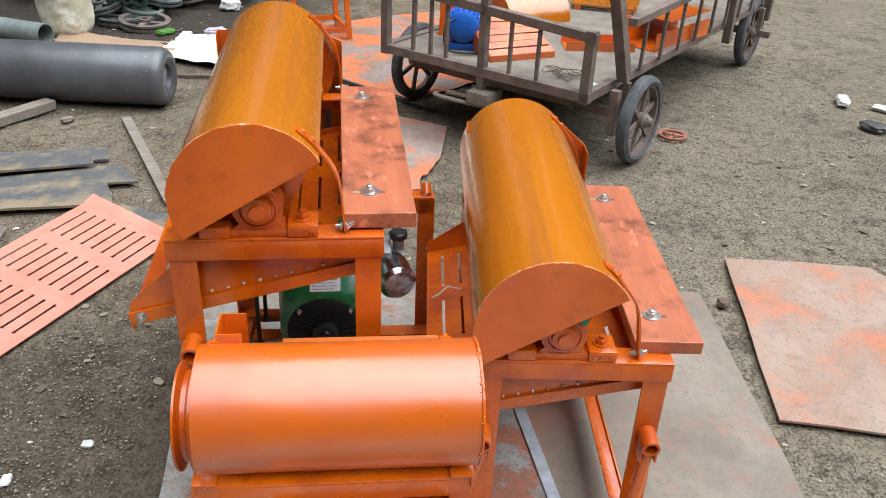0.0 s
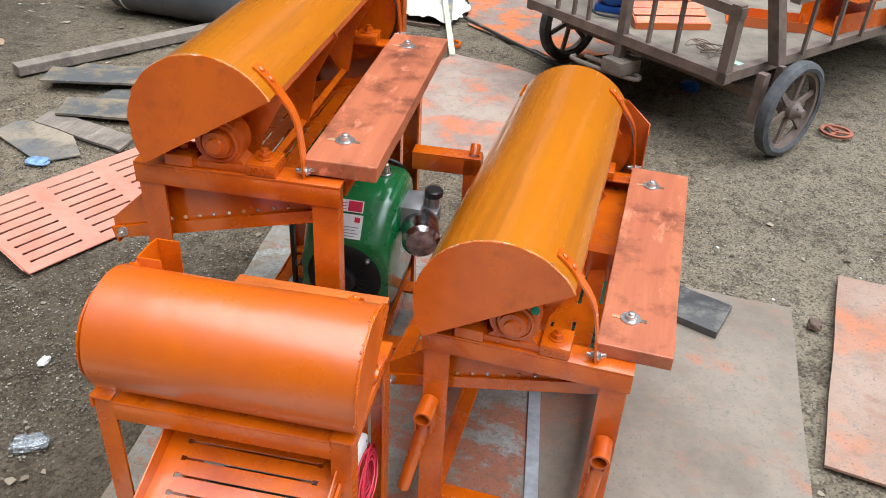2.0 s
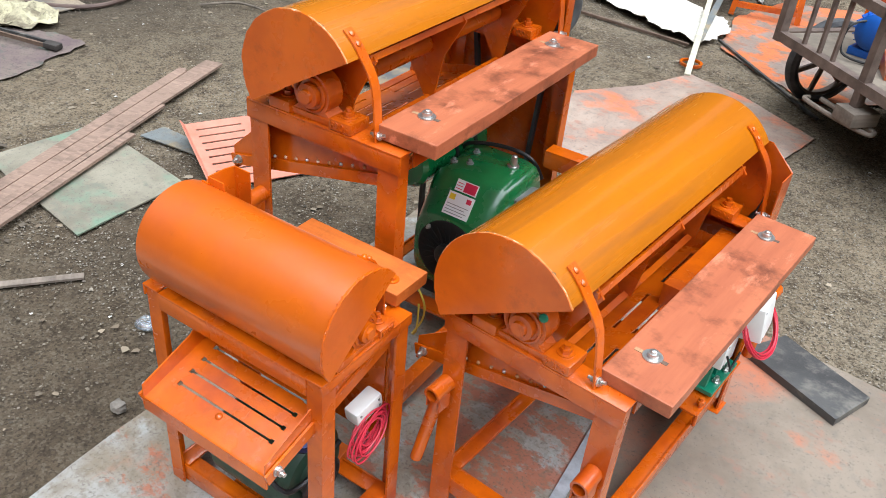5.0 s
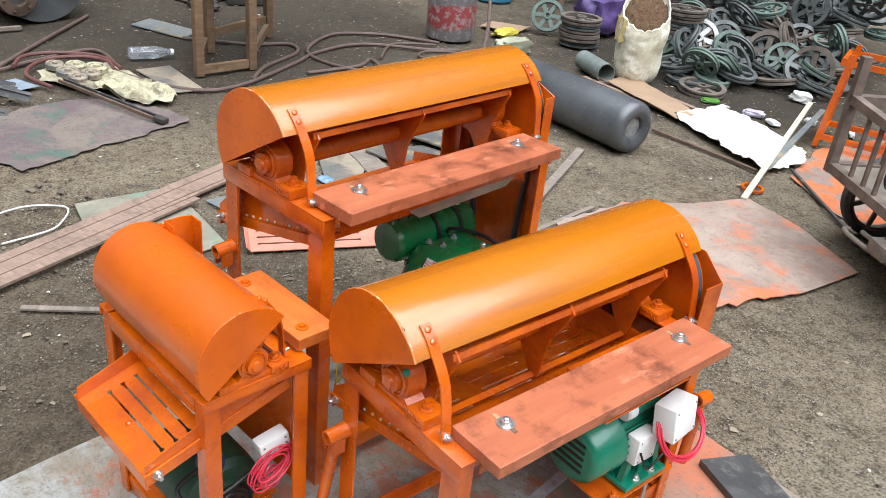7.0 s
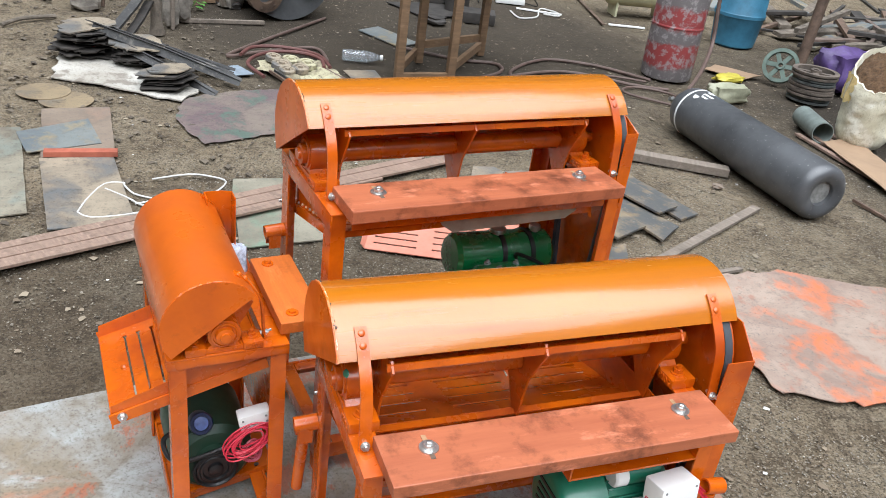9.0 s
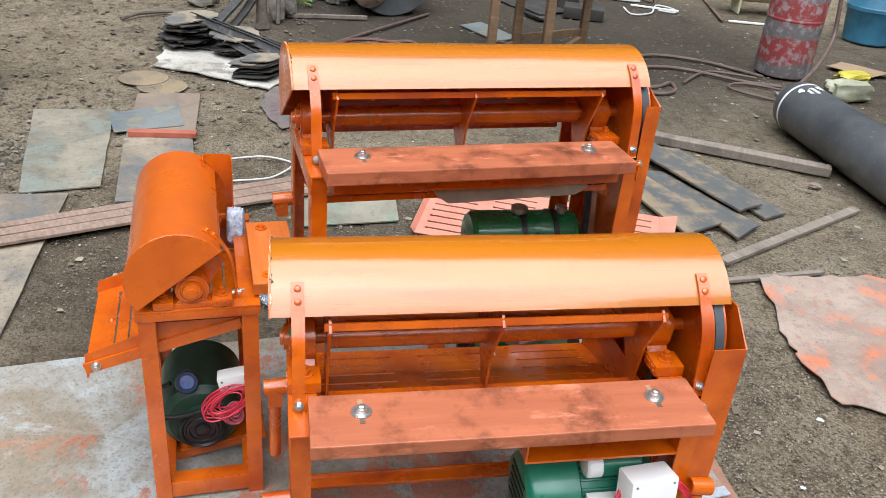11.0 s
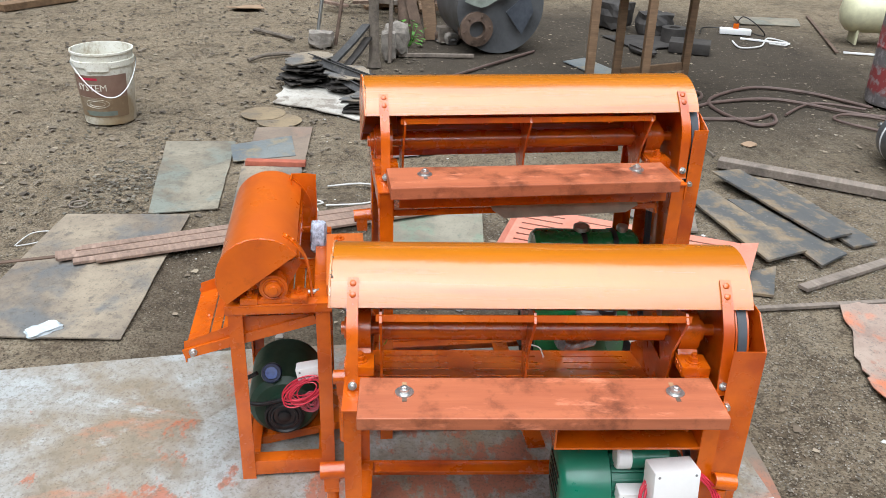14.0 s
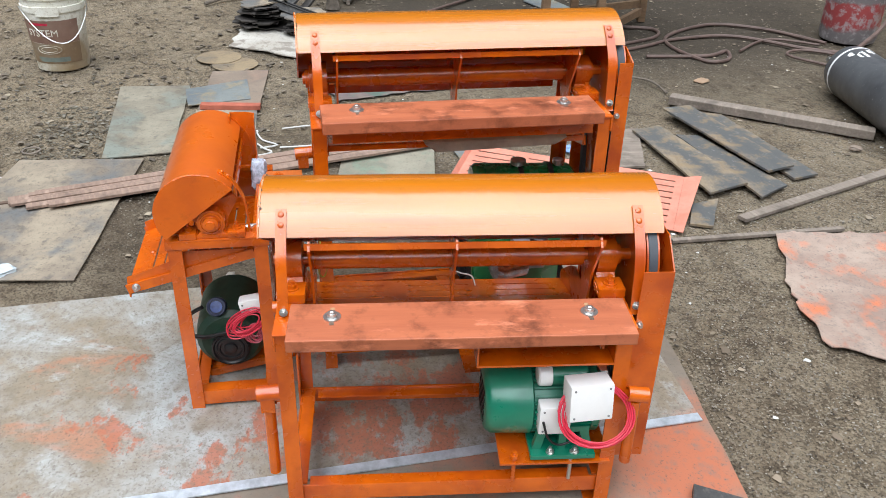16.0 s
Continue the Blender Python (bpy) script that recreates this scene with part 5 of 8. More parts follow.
lay("painted_board", [(0.90, 2.07), (1.31, 2.045), (1.36, 1.93), (1.33, 1.28), (0.804, 1.366)], 0.002, 0.006, SHEET_PINK, "pinkish oversprayed board lying on the soil", "board", 0.002, 0.1, 5, warp=0.004)
lay("torn_sheet", [(-0.655, 2.385), (-0.665, 2.75), (-0.52, 3.0), (-0.45, 3.26), (-0.2, 3.2), (0.11, 3.05), (0.08, 2.75), (-0.012, 2.43), (-0.075, 2.285), (-0.24, 2.275), (-0.39, 2.3), (-0.52, 2.36)], 0.001, 0.003, SHEET_RUST, "torn brown sheet with orange overspray on the soil", "metal sheet", 0.013, 0.03, 6, edges={0, 6, 7, 8, 9, 10, 11}, warp=0.006)
lay("spattered_sheet", [(-0.5, 3.66), (-0.02, 3.36), (0.5, 3.9), (0.75, 4.6), (0.1, 4.95), (-0.55, 4.55), (-0.62, 4.1)], 0.0, 0.003, SHEET_ORANGE, "sheet heavily spattered with orange paint below the cart", "metal sheet", 0.01, 0.05, 7)
bar("angle_iron", (-0.53, 3.72), (0.06, 3.22), 0.012, 0.01, 0.004, BLACKBOARD, "dark steel rod at the edge of the spattered sheet", "steel rod")
lay("black_board", [(0.372, 1.782), (0.60, 1.70), (0.634, 1.82), (0.425, 1.895)], 0.004, 0.018, BLACKBOARD, "scratched black board lying on plywood", "board", 0.001, 0.2, 8)
# steel plates
lay("steel_plate", [(-1.25, -0.09), (-1.262, 0.333), (-1.02, 0.335), (-0.448, 0.342), (-0.46, -0.12), (-0.76, -0.11)], 0.0, 0.004, PLATEDARK, "large dull grey steel plate on the soil", "steel plate", 0.002, 0.1, 9)
lay("steel_plate", [(-2.034, 0.05), (-2.05, 0.345), (-1.318, 0.418), (-1.266, 0.185)], 0.0, 0.004, STEELPLATE, "brownish grey steel plate lying flat on the soil", "steel plate", 0.002, 0.1, 10)
lay("steel_plate", [(-2.25, 0.405), (-2.272, 0.655), (-1.76, 0.674), (-1.75, 0.43)], 0.0, 0.004, REDPLATE, "brown rusty plate under a blue-grey one", "steel plate", 0.002, 0.1, 12)
lay("steel_plate", [(-1.99, 0.335), (-2.128, 0.577), (-1.872, 0.627), (-1.788, 0.385)], 0.005, 0.003, PLATEBLUE, "blue-grey painted plate resting on a rusty one", "steel plate", 0.002, 0.1, 11)
lay("steel_plate", [(-1.745, 0.425), (-1.757, 0.667), (-1.22, 0.73), (-1.2, 0.48)], 0.0, 0.004, PLATEDARK, "brown steel plate behind the small machine", "steel plate", 0.002, 0.1, 13)
lay("steel_plate", [(-1.53, 1.058), (-1.52, 1.345), (-1.37, 1.37), (-1.06, 1.355), (-1.022, 1.018), (-1.4, 1.04)], 0.0, 0.004, PLATEGREEN, "greenish weathered steel plate under wooden strips", "steel plate", 0.002, 0.1, 14)
lay("steel_plate", [(-1.37, 1.43), (-1.372, 1.515), (-1.19, 1.53), (-1.14, 1.48)], 0.0, 0.004, PLATEBLUE, "small blue-grey scrap plate on the soil", "steel plate", 0.002, 0.1, 15)
lay("steel_plate", [(-1.591, 1.997), (-1.331, 1.876), (-1.25, 1.96), (-1.44, 2.15), (-1.583, 2.083)], 0.0, 0.004, PLATEDARK, "dull brown steel plate half sunk in the soil", "steel plate", 0.002, 0.1, 33)
lay("steel_plate", [(-2.84, 1.765), (-2.85, 1.935), (-2.45, 1.93), (-2.456, 1.79)], 0.0, 0.004, PLATEDARK, "narrow brown steel plate near the hose", "steel plate", 0.002, 0.1, 16)
lay("ground_sheet", [(-2.169, 0.907), (-2.299, 0.936), (-2.396, 0.974), (-2.451, 1.058), (-2.486, 1.152), (-2.513, 1.32), (-2.5, 1.5), (-2.268, 1.68), (-2.099, 1.703), (-1.985, 1.347), (-1.90, 1.1), (-1.86, 0.995), (-1.961, 0.95), (-2.078, 0.92)], 0.0, 0.0015, MATSTAIN, "stained flat sheet trodden into the soil", "metal sheet", 0.012, 0.03, 17, warp=0.004)
bar("wooden_strip", (-1.768, 0.44), (-1.76, 0.682), 0.036, 0.02, 0.004, plain("red_painted_wood", (0.36, 0.1, 0.06), 0.6), "short red-painted strip along the tan plate", "wooden strip")
for x, y, r, z in ((-2.36, 0.49, 0.105, 0.0), (-2.46, 0.40, 0.105, 0.003)):
    bm = bm_new()
    lathe(bm, (0, 0, 0), (0, 0, 1), [(0, r), (0.003, r)], 40)
    solo("steel_disc", bm, TANDISC, "round brown steel blank on the soil", "steel disc", pose(x, y, z), "round steel blanks")
# weathered offcuts beside the tall machine
for k, (poly, z, tip) in enumerate((
        ([(-1.486, 2.156), (-1.527, 2.275), (-0.988, 2.427), (-0.917, 2.269)], 0.012, (0.0, 0.02)),
        ([(-1.456, 2.322), (-1.444, 2.408), (-0.986, 2.566), (-0.893, 2.438)], 0.004, (0.01, 0.0)),
        ([(-1.703, 2.47), (-1.683, 2.585), (-1.09, 2.726), (-1.049, 2.621)], 0.002, (0.0, 0.0)),
        ([(-1.677, 2.331), (-1.723, 2.46), (-1.12, 2.645), (-1.064, 2.529)], 0.022, (0.0, -0.03)),
        ([(-1.522, 2.10), (-1.53, 2.19), (-1.17, 2.12), (-1.16, 2.02)], 0.0, (0.0, 0.0)),
        ([(-0.864, 2.19), (-0.904, 2.293), (-0.708, 2.208), (-0.728, 2.139)], 0.0, (0.0, 0.0)))):
    lay("plank_offcut", poly, z, 0.008, OLDPLANK if k != 4 else TIMBER, "weathered grey-brown offcut with dark blue stains" if k < 4 else "plain brown offcut on the soil", "wooden offcut", 0.003, 0.05, 20 + k, tip=tip, group="offcuts beside the tall machine")
bar("timber_beam", (-1.85, 2.42), (-1.44, 3.12), 0.06, 0.035, 0.0, TIMBER, "long grey timber beam on the soil", "timber")
bar("timber_strip", (-0.76, 2.32), (-1.12, 3.02), 0.035, 0.012, 0.0, TIMBER, "thin weathered timber strip on the soil", "timber")
bar("timber_strip", (-0.625, 2.05), (-0.69, 2.62), 0.018, 0.01, 0.0, TIMBER, "narrow weathered lath on the soil", "timber")
bar("timber_strip", (-0.99, 0.75), (-0.865, 0.94), 0.02, 0.006, 0.0, TIMBER, "short flat grey stick on the soil", "timber")
bar("steel_rod", (-1.15, 3.55), (-0.6, 3.56), 0.014, 0.012, 0.0, RUST, "rusty rod on the soil beside the cloth", "steel rod")
# reddish wooden strips laid side by side
for k, (p0, p1, w) in enumerate((((-0.972, 0.06), (-1.684, 1.815), 0.03), ((-0.948, 0.05), (-1.655, 1.795), 0.024), ((-0.912, 0.0), (-1.668, 1.925), 0.05),
                                ((-0.882, 0.02), (-1.628, 1.925), 0.024), ((-0.868, 0.07), (-1.484, 1.585), 0.03), ((-0.87, 0.14), (-1.364, 1.40), 0.026))):
    bar("wooden_strip", p0, p1, w, 0.009, 0.0045 + 0.0045 * (k % 2) + 0.0012 * k, REDSTRIP, "long thin reddish wooden strip in a loose bundle", "wooden strip", group="bundle of strips")
# removed slotted grate
G = thing("slotted_grate", "salmon-primed steel grate with rows of slots, lying on the soil", "grate", pose(-0.974, 1.39, 0.004, 0, 8.5, -22.7))
bm = bm_new()
slotted(bm, 0.74, 0.315, 8, 4, 0.0068, 0.05, 0.003, 0.02, 0.0, 0.0085)
bmesh.ops.transform(bm, matrix=Matrix.Translation((-0.315, 0, 0)), verts=bm.verts)
part("slotted_plate", bm, SALMON, G, smooth=False)
bm = bm_new()
prism(bm, [(-0.315, 0.0), (0.0, 0.0), (0.01, 0.03), (-0.325, 0.055)], 0.003, pose(0, 0.741, 0, 8, 0, 0))
part("end_flap", bm, SALMON, G, smooth=False)
bm = bm_new()
prism(bm, [(-0.315, 0.0), (0.0, 0.0), (0.0, -0.02), (-0.315, -0.02)], 0.003, pose(0, -0.001, 0.002, -55, 0, 0))
part("end_flap", bm, SALMON, G, smooth=False)


# ---- cart ----
K = thing("handcart", "rusty brown iron four-wheeled cart with slatted sides, carrying orange parts", "cart", pose(0.55, 2.65, 0, 0, 0, -36.2))
bm = bm_new()
box(bm, (-0.84, 0.012, 0.285), (-0.012, 1.95, 0.29))
part("bed", bm, plain("dusty_bed_plate", (0.19, 0.16, 0.125), 0.85, vary=0.35, scale=9, relief=0.5), K, "dusty grey bed plate", smooth=False)


def rail(a, b, w=0.034, nm="rail", h=None):
    bm = bm_new()
    a, b = Vector(a), Vector(b)
    x, y, d = frame_along(b - a)
    h = h or w
    ra = [bm.verts.new(a + sx * x * w / 2 + sy * y * h / 2) for sx, sy in ((-1, -1), (1, -1), (1, 1), (-1, 1))]
    rb = [bm.verts.new(b + sx * x * w / 2 + sy * y * h / 2) for sx, sy in ((-1, -1), (1, -1), (1, 1), (-1, 1))]
    skin(bm, ra, rb)
    bm.faces.new(ra)
    bm.faces.new(rb)
    return part(nm, bm, CARTIRON, K, smooth=False)


for a, b in (((-0.85, 0, 0.28), (0.02, 0, 0.28)), ((0, 0, 0.28), (0, 1.96, 0.28)), ((-0.85, 0, 0.28), (-0.85, 1.96, 0.28)), ((-0.85, 1.95, 0.28), (0.0, 1.95, 0.28))):
    rail(a, b, 0.032, "bed_rail")
rail((-0.85, 0, 0.52), (-0.4, 0, 0.5), 0.03, "top_rail")
rail((-0.42, 0, 0.5), (0.02, 0, 0.478), 0.03, "top_rail")
rail((0.03, 0.24, 0.49), (0.03, 1.95, 0.52), 0.034, "top_rail", 0.026)
rail((-0.85, 0, 0.52), (-0.85, 1.95, 0.54), 0.034, "top_rail", 0.026)
for a, b, w in (((-0.85, 0, 0.26), (-0.85, 0, 0.66), 0.03), ((-0.41, 0, 0.15), (-0.41, 0, 0.64), 0.028), ((0.0, 0, 0.26), (0.0, 0, 0.5), 0.032),
                ((0.045, 0.205, 0.3), (-0.02, 0.06, 0.85), 0.038), ((0.05, 0.14, 0.12), (0.05, 0.14, 0.28), 0.03), ((0.03, 1.35, 0.2), (0.03, 1.3, 0.75), 0.034), ((0.03, 1.92, 0.2), (0.03, 1.92, 0.7), 0.036)):
    rail(a, b, w, "post")
for k in range(7):
    x = (-0.72, -0.57, -0.49, -0.3, -0.19, -0.12, -0.64)[k]
    if k not in (2, 5):
        rail((x, 0, 0.29), (x, 0, 0.50), 0.013, "slat", 0.011)
for k in range(9):
    y = 0.38 + 0.18 * k
    rail((0.025, y, 0.29), (0.028, y, 0.5), 0.013, "slat", 0.011)
for k in range(10):
    y = 0.18 + 0.18 * k
    rail((-0.85, y, 0.29), (-0.85, y, 0.53), 0.013, "slat", 0.011)
rail((-0.9, 0.25, 0.16), (0.14, 0.25, 0.16), 0.03, "axle")
rail((-0.9, 1.8, 0.16), (0.1, 1.8, 0.16), 0.03, "axle")
for x in (-0.8, 0.04):
    for y in (0.25, 1.8):
        rail((x, y, 0.16), (x, y, 0.28), 0.022, "axle_post")
bm = bm_new()
box(bm, (-0.44, -0.05, 0.17), (-0.35, 0.05, 0.215), 0.004)
part("wooden_block", bm, TIMBER, K, "grey wooden block")
bm = bm_new()
sweep(bm, smooth_path([(-0.58, -0.03, 0.17), (-0.565, -0.055, 0.17), (-0.45, -0.035, 0.163), (-0.34, 0.0, 0.158), (-0.325, 0.02, 0.16), (-0.36, 0.03, 0.163), (-0.56, 0.0, 0.172)]), 0.008)
part("draw_hook", bm, TIMBER, K, "bare steel draw hook")


def cart_wheel(x, y, r=0.158):
    bm = bm_new()
    c = Vector((x, y, r))
    prof = [(-0.02, r - 0.03), (-0.024, r - 0.018), (-0.016, r - 0.003), (0.0, r), (0.016, r - 0.003), (0.024, r - 0.018), (0.02, r - 0.03)]
    ringset = [ring(bm, c + Vector((h, 0, 0)), Vector((0, 1, 0)), Vector((0, 0, 1)), q, 40) for h, q in prof]
    for a, b in zip(ringset, ringset[1:]):
        skin(bm, a, b)
    skin(bm, ringset[-1], ringset[0])
    w = part("wheel", bm, TYRE, K, "worn grey rubber tyre on a six-spoked rim")
    bm = bm_new()
    a = [ring(bm, c + Vector((h, 0, 0)), Vector((0, 1, 0)), Vector((0, 0, 1)), q, 40) for h, q in ((-0.015, r - 0.030), (0.015, r - 0.030), (0.012, r - 0.04), (-0.012, r - 0.04))]
    for k in range(4):
        skin(bm, a[k], a[(k + 1) % 4])
    part("rim", bm, CARTIRON, w)
    for k in range(6):
        bm = bm_new()
        t = 2 * math.pi * k / 6 + 0.3
        d = Vector((0, math.cos(t), math.sin(t)))
        flat_bar(bm, [c + d * 0.02, c + d * 0.07, c + d * (r - 0.036)], 0.017, 0.01, Vector((0, -math.sin(t), math.cos(t))))
        part("spoke", bm, CARTIRON, w)
    bm = bm_new()
    lathe(bm, c + Vector((-0.035, 0, 0)), (1, 0, 0), [(0, 0.018), (0.015, 0.03), (0.055, 0.03), (0.07, 0.018), (0.085, 0.012)], 18)
    part("hub", bm, CARTIRON, w)


for x, y in ((0.105, 0.25), (-0.9, 0.27), (0.0, 1.8), (-0.88, 1.8)):
    cart_wheel(x, y)
CARTM = pose(0.55, 2.65, 0, 0, 0, -36.2)
# slatted orange box leaning on the bed
S = thing("slatted_box", "orange slatted chute standing tilted on the cart bed", "machine part", pose(0.253, 2.971, 0.2905, 0, 0, 22.4))
slope = math.atan2(0.085, 0.235)
for k in range(6):
    b2 = bm_new()
    box(b2, (0.004, 0.002 + 0.0415 * k, 0.0), (0.263, 0.0385 + 0.0415 * k, 0.004), 0.0008, Matrix.Translation((0, 0, 0.018 + 0.002 * (k % 2))) @ Matrix.Rotation(slope, 4, "X"))
    part("slat", b2, ORANGE, S, smooth=False)
for x in (0.0, 0.263):
    b2 = bm_new()
    prism(b2, [(0.0, 0.0), (0.24, 0.0), (0.24, 0.104), (0.0, 0.02)], 0.004, Matrix.Translation((x, 0, 0)) @ VZ)
    part("side", b2, ORANGE_RED, S, smooth=False)
b2 = bm_new()
box(b2, (0.0, -0.003, 0.0), (0.267, 0.0, 0.022))
part("front_lip", b2, ORANGE_RED, S, smooth=False)
# tangle of thin wire and a pale scrap on the bed
rnd = random.Random(3)
b2 = bm_new()
sweep(b2, smooth_path([(0.16 * rnd.random(), 0.12 * rnd.random(), 0.004 + 0.02 * rnd.random()) for k in range(24)], 5), 0.0014, 5)
solo("wire_tangle", b2, RUST, "tangle of rusty thin wire on the cart bed", "wire", CARTM @ pose(-0.24, 0.05, 0.2905))
b2 = bm_new()
box(b2, (-0.02, -0.015, 0), (0.02, 0.015, 0.008), 0.003)
solo("plastic_scrap", b2, plain("pale_green_scrap", (0.4, 0.55, 0.46), 0.5), "pale green plastic scrap on the cart bed", "litter", CARTM @ pose(-0.03, 0.1, 0.2905))
# low folded channel, box chute, spare hood and slatted board on the cart
F1 = thing("folded_channel", "short orange folded steel channel on the cart bed", "machine part", CARTM @ pose(-0.30, 0.42, 0.2905, 0, 0, 38))
for a, b in (((0, 0, 0), (0.27, 0.12, 0.003)), ((0, 0, 0.003), (0.27, 0.003, 0.035)), ((0, 0.117, 0.003), (0.27, 0.12, 0.035))):
    b2 = bm_new()
    box(b2, a, b)
    part("panel", b2, ORANGE_RED, F1, smooth=False)
F2 = thing("box_chute", "orange sheet-steel box chute lying open on the cart", "machine part", CARTM @ pose(-0.17, 0.66, 0.2905, 0, 0, 82))
for a, b in (((0, -0.14, 0), (0.42, 0.0, 0.003)), ((0, -0.143, 0), (0.42, -0.14, 0.07)), ((0, 0, 0), (0.42, 0.003, 0.11)), ((0.1, -0.14, 0.1), (0.42, 0, 0.103))):
    b2 = bm_new()
    box(b2, a, b)
    part("panel", b2, ORANGE, F2, smooth=False)
F3 = thing("spare_hood", "orange half-round hood lying on the cart bed", "machine part", CARTM @ pose(-0.74, 0.62, 0.2905, 0, 0, 62))
b2 = bm_new()
prev = None
for k in range(17):
    a = math.pi * k / 16
    rr = [b2.verts.new((h, q * math.cos(a), q * math.sin(a))) for h, q in ((0, 0.11), (0.3, 0.11), (0.3, 0.107), (0, 0.107))]
    if prev:
        skin(b2, prev, rr)
    prev = rr
part("shell", b2, ORANGE_HOOD, F3)
b2 = bm_new()
prism(b2, [(0.11 * math.cos(math.pi * k / 16), 0.11 * math.sin(math.pi * k / 16)) for k in range(17)], 0.003, VZ)
part("end_plate", b2, ORANGE, F3, smooth=False)
F4 = thing("slatted_board", "flat orange slatted board on the cart bed", "machine part", CARTM @ pose(-0.62, 1.05, 0.2905, 0, 0, 20))
for k in range(6):
    b2 = bm_new()
    box(b2, (0, 0.045 * k, 0.02), (0.3, 0.045 * k + 0.038, 0.026))
    part("slat", b2, ORANGE_HOOD, F4, smooth=False)
for x in (0.02, 0.25):
    b2 = bm_new()
    box(b2, (x, 0, 0), (x + 0.03, 0.263, 0.02))
    part("batten", b2, ORANGE, F4, smooth=False)
F5 = thing("sheet_guard", "orange sheet-metal guard propped in the cart", "machine part", CARTM @ pose(-0.78, 0.25, 0.2905, 0, 0, 60))
b2 = bm_new()
box(b2, (0, 0, 0), (0.16, 0.004, 0.2))
box(b2, (0, 0.004, 0.0), (0.16, 0.03, 0.004))
part("panel", b2, ORANGE, F5, smooth=False)
# blue motor on the cart
V = thing("electric_motor", "bright blue finned electric motor on the cart bed", "electric motor", CARTM @ pose(-0.63, 0.2, 0.2905, 0, 0, 30))
b2 = bm_new()
lathe(b2, (0, -0.08, 0.085), (0, 1, 0), [(0, 0.04), (0.01, 0.058), (0.15, 0.06), (0.165, 0.05), (0.17, 0.02)], 28)
finned = part("motor_body", b2, BLUE, V)
for k in range(20):
    b2 = bm_new()
    a = 2 * math.pi * k / 20
    d = Vector((math.cos(a), 0, math.sin(a)))
    flat_bar(b2, [Vector((0, -0.06, 0.085)) + d * 0.061, Vector((0, 0.06, 0.085)) + d * 0.061], 0.016, 0.003, d)
    part("fin", b2, BLUE, finned)
b2 = bm_new()
box(b2, (-0.06, -0.07, 0), (0.06, 0.06, 0.025), 0.004)
part("foot", b2, BLUE, V)
b2 = bm_new()
sweep(b2, smooth_path([(-0.02, -0.06, 0.12), (-0.06, -0.12, 0.1), (-0.05, -0.14, 0.02), (0.05, -0.12, 0.006), (0.1, -0.05, 0.006)]), 0.004)
part("cable", b2, BLACK, V)


# ---- cylinders, bucket, stool and other yard things ----
T = thing("gas_cylinder", "dark grey steel gas cylinder lying on the soil", "gas cylinder", pose(-0.99, 3.2, 0.115, 0, 0, 177.5))
bm = bm_new()
lathe(bm, (0, 0, 0), (1, 0, 0), [(0.03, 0.045), (0.012, 0.05), (0.002, 0.07), (0.0, 0.085), (0.006, 0.1), (0.02, 0.111), (0.04, 0.1145), (0.91, 0.1145), (0.96, 0.108), (1.0, 0.085), (1.02, 0.05), (1.028, 0.03), (1.06, 0.028)], 48)
part("shell", bm, TANKGREY, T)
bm = bm_new()
lathe(bm, (0.027, 0, 0), (1, 0, 0), [(0, 0.046), (0.004, 0.046)], 32)
part("base_disc", bm, plain("scuffed_grey_base", (0.24, 0.24, 0.23), 0.6, 0.1, 0.5, 30, 0.4), T, "scuffed paler hollow base")
bm = bm_new()
lathe(bm, (1.06, 0, 0), (1, 0, 0), [(0, 0.016), (0.03, 0.016), (0.035, 0.012), (0.06, 0.012)], 14)
cyl(bm, (1.09, 0, 0), (1.09, 0.04, 0.01), 0.011, 10)
valve = part("valve", bm, STEEL, T, "steel valve")
bm = bm_new()
lathe(bm, (0.9, 0, 0), (1, 0, 0), [(0, 0.113), (0, 0.1152), (0.012, 0.1152), (0.012, 0.112)], 48)
part("collar", bm, LABELWHITE, T, "white painted ring")
bm = bm_new()
for x0, a0, da, dx in ((0.82, 74, 16, 0.04), (0.86, 58, 10, 0.02), (0.85, 96, 12, 0.03)):
    pts = [(x0 + dx * math.cos(q) * (0.8 + 0.3 * math.sin(3 * q)), radians(a0 + da * math.sin(q) * (0.8 + 0.3 * math.cos(2 * q)))) for q in [2 * math.pi * k / 12 for k in range(12)]]
    bm.faces.new([bm.verts.new((x, 0.1152 * math.cos(a), 0.1152 * math.sin(a))) for x, a in pts])
part("paint_patch", bm, LABELWHITE, T, "flaking white paint", smooth=False)

bm = bm_new()
pipe(bm, (0, 0, 0.055), (0.27, 0, 0.055), 0.053, 0.004, 28)
solo("pipe_offcut", bm, plain("grey_green_pipe", (0.17, 0.2, 0.185), 0.5), "short grey-green pipe offcut on the soil", "pipe", pose(-1.78, 3.93, 0, 0, 0, 160))

R = thing("gas_cylinder", "upright worn red gas cylinder with flaking paint", "gas cylinder", pose(-2.86, 3.72, 0))
bm = bm_new()
lathe(bm, (0, 0, 0), (0, 0, 1), [(0, 0.13), (0.006, 0.142), (0.03, 0.148), (0.7, 0.148), (0.76, 0.13), (0.79, 0.08), (0.8, 0.04)], 36)
part("shell", bm, REDCAN, R)
bm = bm_new()
lathe(bm, (0, 0, 0), (0, 0, 1), [(0.3, 0.1485), (0.302, 0.15), (0.312, 0.15), (0.314, 0.1485)], 36)
part("weld_seam", bm, REDCAN, R)

